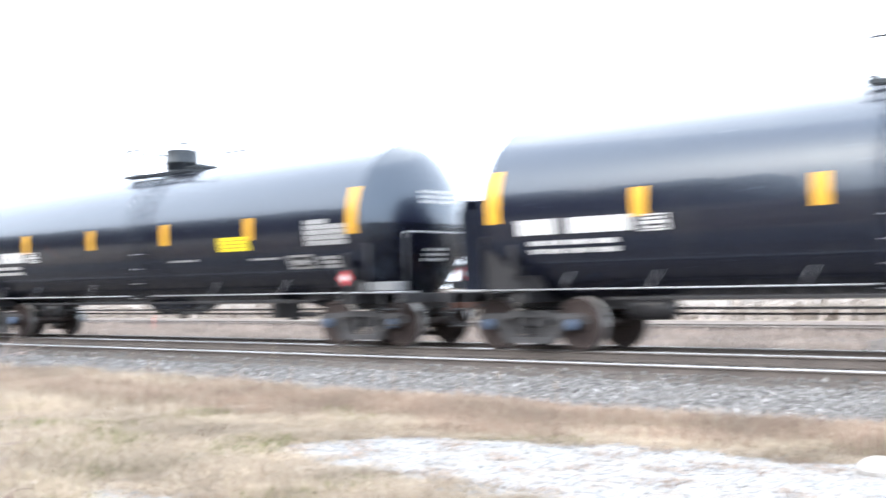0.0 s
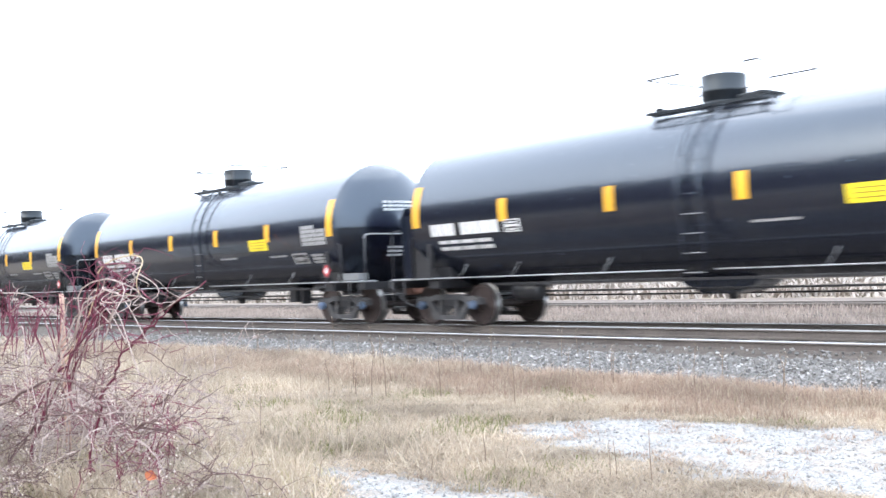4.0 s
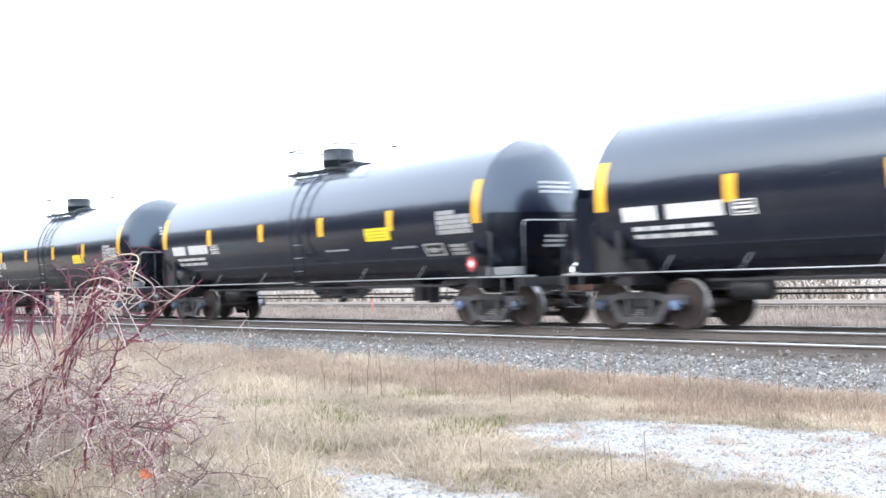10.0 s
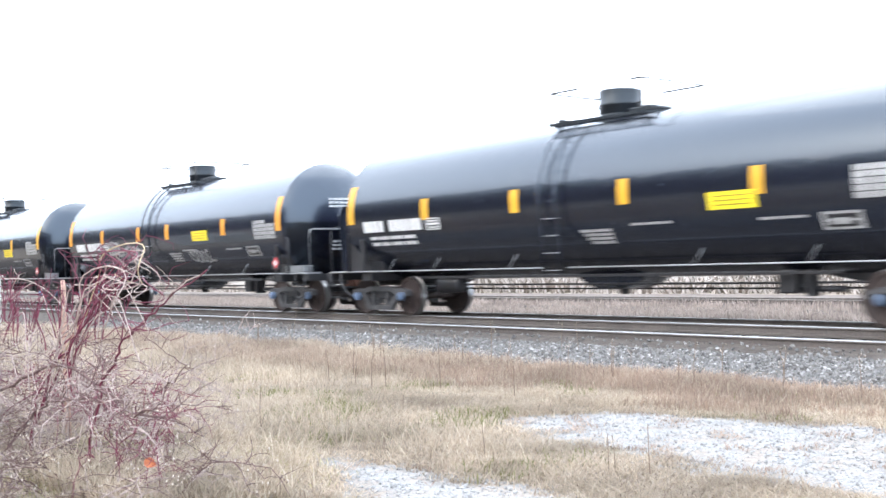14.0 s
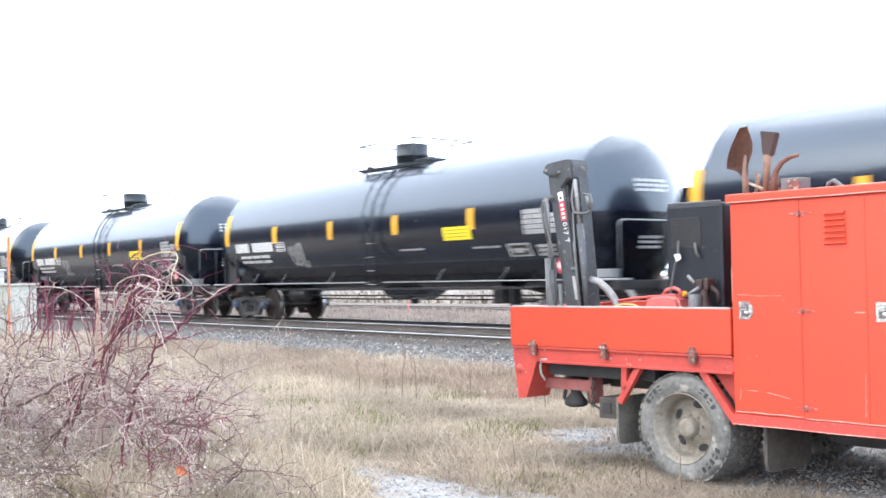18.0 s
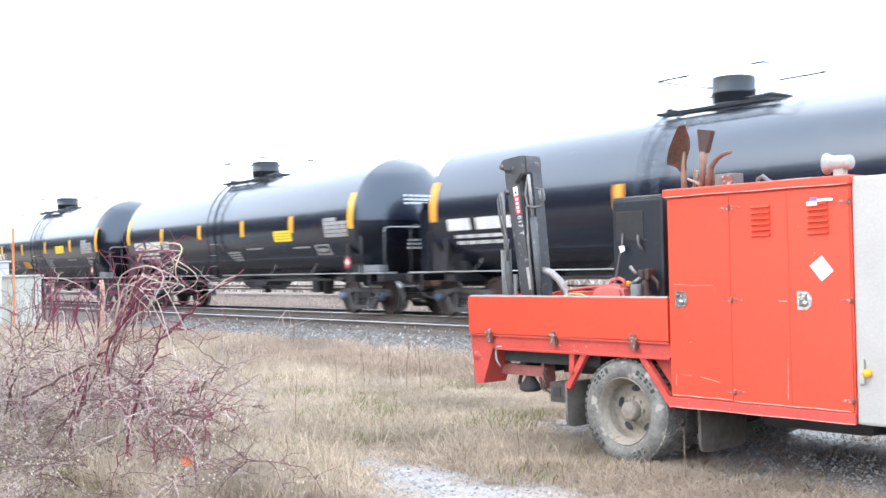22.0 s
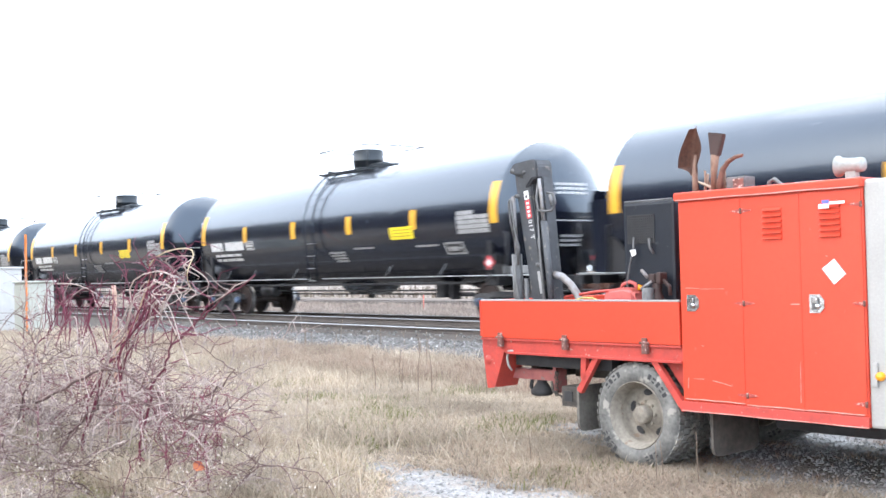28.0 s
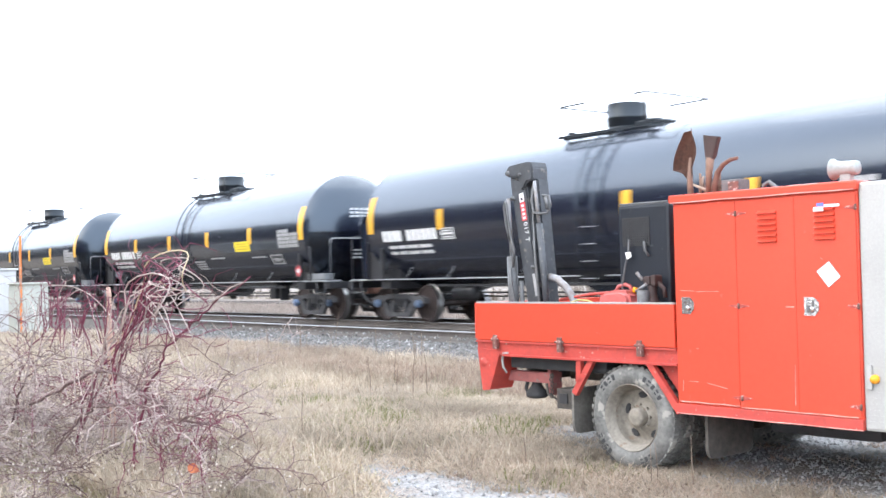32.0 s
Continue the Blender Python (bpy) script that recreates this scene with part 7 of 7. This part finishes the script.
part("strap", bm, material("faded_yellow_webbing", (0.5, 0.42, 0.14), (0.36, 0.29, 0.1), rough=0.8, scale=12), rope)
bm = fresh()
tube(bm, [(-0.95, 0.3, 1.33), (-0.6, 0.3, 1.375), (-0.2, 0.32, 1.4)], 0.013, 6)
part("hose", bm, RED_WORN, rope)

# tools standing on the roof
HORN = material("weathered_horn_paint", (0.29, 0.32, 0.31), (0.19, 0.2, 0.19), rough=0.5, scale=9, fine=40)
PALE_WOOD = material("bleached_handle", (0.42, 0.33, 0.26), (0.22, 0.16, 0.12), rough=0.85, scale=14, fine=50)
RUSTY_WOOD = material("pale_split_handle", (0.25, 0.155, 0.11), (0.12, 0.065, 0.045), rough=0.85, scale=14, fine=50)
shovel = rider("shovel", "rusty round shovel standing blade up on the tool body", "shovel")
bm = fresh()
rows = []
for z, x0, x1 in ((2.29, 0.38, 0.432), (2.325, 0.36, 0.44), (2.345, 0.32, 0.447), (2.362, 0.262, 0.455), (2.41, 0.27, 0.48), (2.46, 0.287, 0.5), (2.51, 0.312, 0.503), (2.56, 0.345, 0.492), (2.61, 0.38, 0.478), (2.65, 0.408, 0.47)):
    mid, half = (x0 + x1) / 2, (x1 - x0) / 2
    rows.append([bm.verts.new((mid + half * q, 0.34 + 0.05 * (1 - q * q) - 0.04 * (z - 2.34) / 0.3, z + 0.012 * q)) for q in (-1, -0.6, -0.2, 0.2, 0.6, 1)])
for a, b in zip(rows, rows[1:]):
    for i in range(5):
        bm.faces.new((a[i], a[i + 1], b[i + 1], b[i]))
bmesh.ops.solidify(bm, geom=bm.faces[:], thickness=0.006)
part("blade", bm, TOOL_RUST, shovel, smooth=True)
bm = fresh()
tube(bm, [(0.41, 0.36, 2.12), (0.405, 0.36, 2.28), (0.405, 0.365, 2.36), (0.41, 0.372, 2.44)], 0.027, 8, r1=0.012)
part("handle", bm, WOOD, shovel)
bar = rider("tamper", "dark-headed tamping tool with a worn pale handle", "tool")
bm = fresh()
prism(bm, [(0.583, 2.415), (0.655, 2.408), (0.708, 2.572), (0.568, 2.598)], 0.315, 0.365)
bmesh.ops.recalc_face_normals(bm, faces=bm.faces[:])
bmesh.ops.bevel(bm, geom=bm.edges[:], offset=0.006, segments=2, affect="EDGES")
part("head", bm, TOOL_DARK, bar)
bm = fresh()
tube(bm, [(0.585, 0.34, 2.12), (0.6, 0.34, 2.3), (0.615, 0.34, 2.42)], 0.018, 8, r1=0.034)
part("handle", bm, RUSTY_WOOD, bar)
hook = rider("pry_hook", "rusty curved pry hook on the tool body", "tool")
bm = fresh()
tube(bm, [(0.66, 0.32, 2.12), (0.67, 0.32, 2.22), (0.695, 0.32, 2.3), (0.745, 0.32, 2.355), (0.81, 0.32, 2.385), (0.875, 0.32, 2.392)], 0.028, 8, r1=0.012)
part("hook", bm, TOOL_RUST, hook)
stick_rng = random.Random(17)
for i in range(9):
    stick = rider("tool_handle", "old wooden tool handle standing among the tools", "handle")
    x0, h, r = 0.44 + 0.03 * i, stick_rng.uniform(0.1, 0.23), stick_rng.uniform(0.008, 0.016)
    x1, y0 = x0 + stick_rng.gauss(0, 0.06), stick_rng.uniform(0.36, 0.44)
    bm = fresh()
    tube(bm, [(x0, y0, 2.12), (x0 + (x1 - x0) * 0.4 + stick_rng.gauss(0, 0.008), y0 + 0.01, 2.12 + h * 0.5), (x1, y0, 2.12 + h)], r, 7, r1=r * 0.6)
    part("shaft", bm, RUSTY_WOOD if i % 3 else PALE_WOOD, stick)
block = rider("parts_box", "small grey box with a red end on the tool body", "box")
bm = fresh()
soft_box(bm, 0.735, 0.895, 0.3, 0.44, 2.125, 2.235, 0.008)
part("body", bm, CRANE_GREY, block)
bm = fresh()
soft_box(bm, 0.8, 0.89, 0.293, 0.2995, 2.135, 2.218, 0.002)
part("label_plate", bm, RUST_HINGE, block, "faded red end plate")
horn = rider("warning_horn", "grey trumpet horn on the tool body roof", "horn")
bm = fresh()
lathe(bm, [(1.69, 0.0), (1.66, 0.062), (1.655, 0.074), (1.668, 0.074), (1.685, 0.06), (1.72, 0.053), (1.78, 0.05), (1.83, 0.05), (1.845, 0.046), (1.846, 0.0)], 24, "x", (0, 0.3, 2.235))
soft_box(bm, 1.72, 1.8, 0.27, 0.33, 2.125, 2.2, 0.008)
part("horn", bm, HORN, horn)
iron = rider("angle_iron", "flat pale steel strip lying on the roof", "strip")
bm = fresh()
soft_box(bm, 1.32, 1.55, 0.27, 0.33, 2.125, 2.15, 0.006)
part("strip", bm, ALU, iron)
strap = rider("lifting_eye", "small grey lifting eye on the tool body roof", "eye bolt")
bm = fresh()
tube(bm, [(1.1, 0.3, 2.12), (1.11, 0.3, 2.17), (1.15, 0.3, 2.19), (1.2, 0.3, 2.15), (1.24, 0.3, 2.125)], 0.016, 7)
part("eye", bm, CRANE_GREY, strap)

# a pale stone beside the lane
bm = fresh()
bmesh.ops.create_icosphere(bm, subdivisions=2, radius=0.16)
for v in bm.verts:
    v.co = Vector((v.co.x * 1.2, v.co.y, v.co.z * 0.7)) * (1 + 0.25 * noise.noise(v.co * 6))
tagged(part("stone", bm, WALL), "pale rough stone at the edge of the lane", "stone").matrix_basis = pose(-2.85, -8.2, -0.36)


def motions():
    v = 16.04
    for k, car in cars.items():
        walk(car, [(t, pose(car_x(k, t), 0, 0)) for t in range(33)])
    # all wheelsets turn alike: one keyed turn for each of the two axles
    turn = math.degrees(v / FPS / 0.457)
    first = {}
    for car in cars.values():
        for ws in car.children_recursive:
            if not ws.name.startswith("wheelset"):
                continue
            x = ws.location.x
            e = x > 0
            if e not in first:
                walk(ws, [(i / FPS, pose(x, 0, 0.457, 0, turn * i, 0)) for i in range(961)])
                first[e] = ws.animation_data
            else:
                ws.rotation_mode = "QUATERNION"
                keys = ws.animation_data_create()
                keys.action = first[e].action
                keys.action_slot = first[e].action_slot
    # the truck backs in from ahead and stops
    TRUCK_WAY = [(0, 13.0), (7, 13.0), (8, 12.95), (9, 12.5), (10, 11.6), (11, 10.4), (12, 9.1), (13, 7.7), (14, 6.25), (15, 4.77), (15.5, 4.03), (16, 3.31), (16.5, 2.59), (17, 1.88), (17.5, 1.18),
                 (17.8, 0.82), (18.2, 0.4), (18.5, 0.195), (18.8, 0.05), (19, 0.0), (20, 0.0), (26, 0.0), (32, 0.0)]
    for r in riders:
        walk(r, [(t, parked(dx)) for t, dx in TRUCK_WAY])
    rows = []
    for (t0, a), (t1, b) in zip(TRUCK_WAY, TRUCK_WAY[1:]):
        n = max(1, math.ceil(abs(a - b) / 0.41 / radians(55)))
        rows += [(t0 + (t1 - t0) * i / n, a + (b - a) * i / n) for i in range(n)]
    rows.append(TRUCK_WAY[-1])
    for w, x, y, flip in WHEELS:
        walk(w, [(t, pose(x, y, 0.41) @ pose(0, 0, 0, 0, math.degrees(d / 0.41), 0) @ pose(0, 0, 0, 0, 0, 180 if flip else 0)) for t, d in rows])


motions()
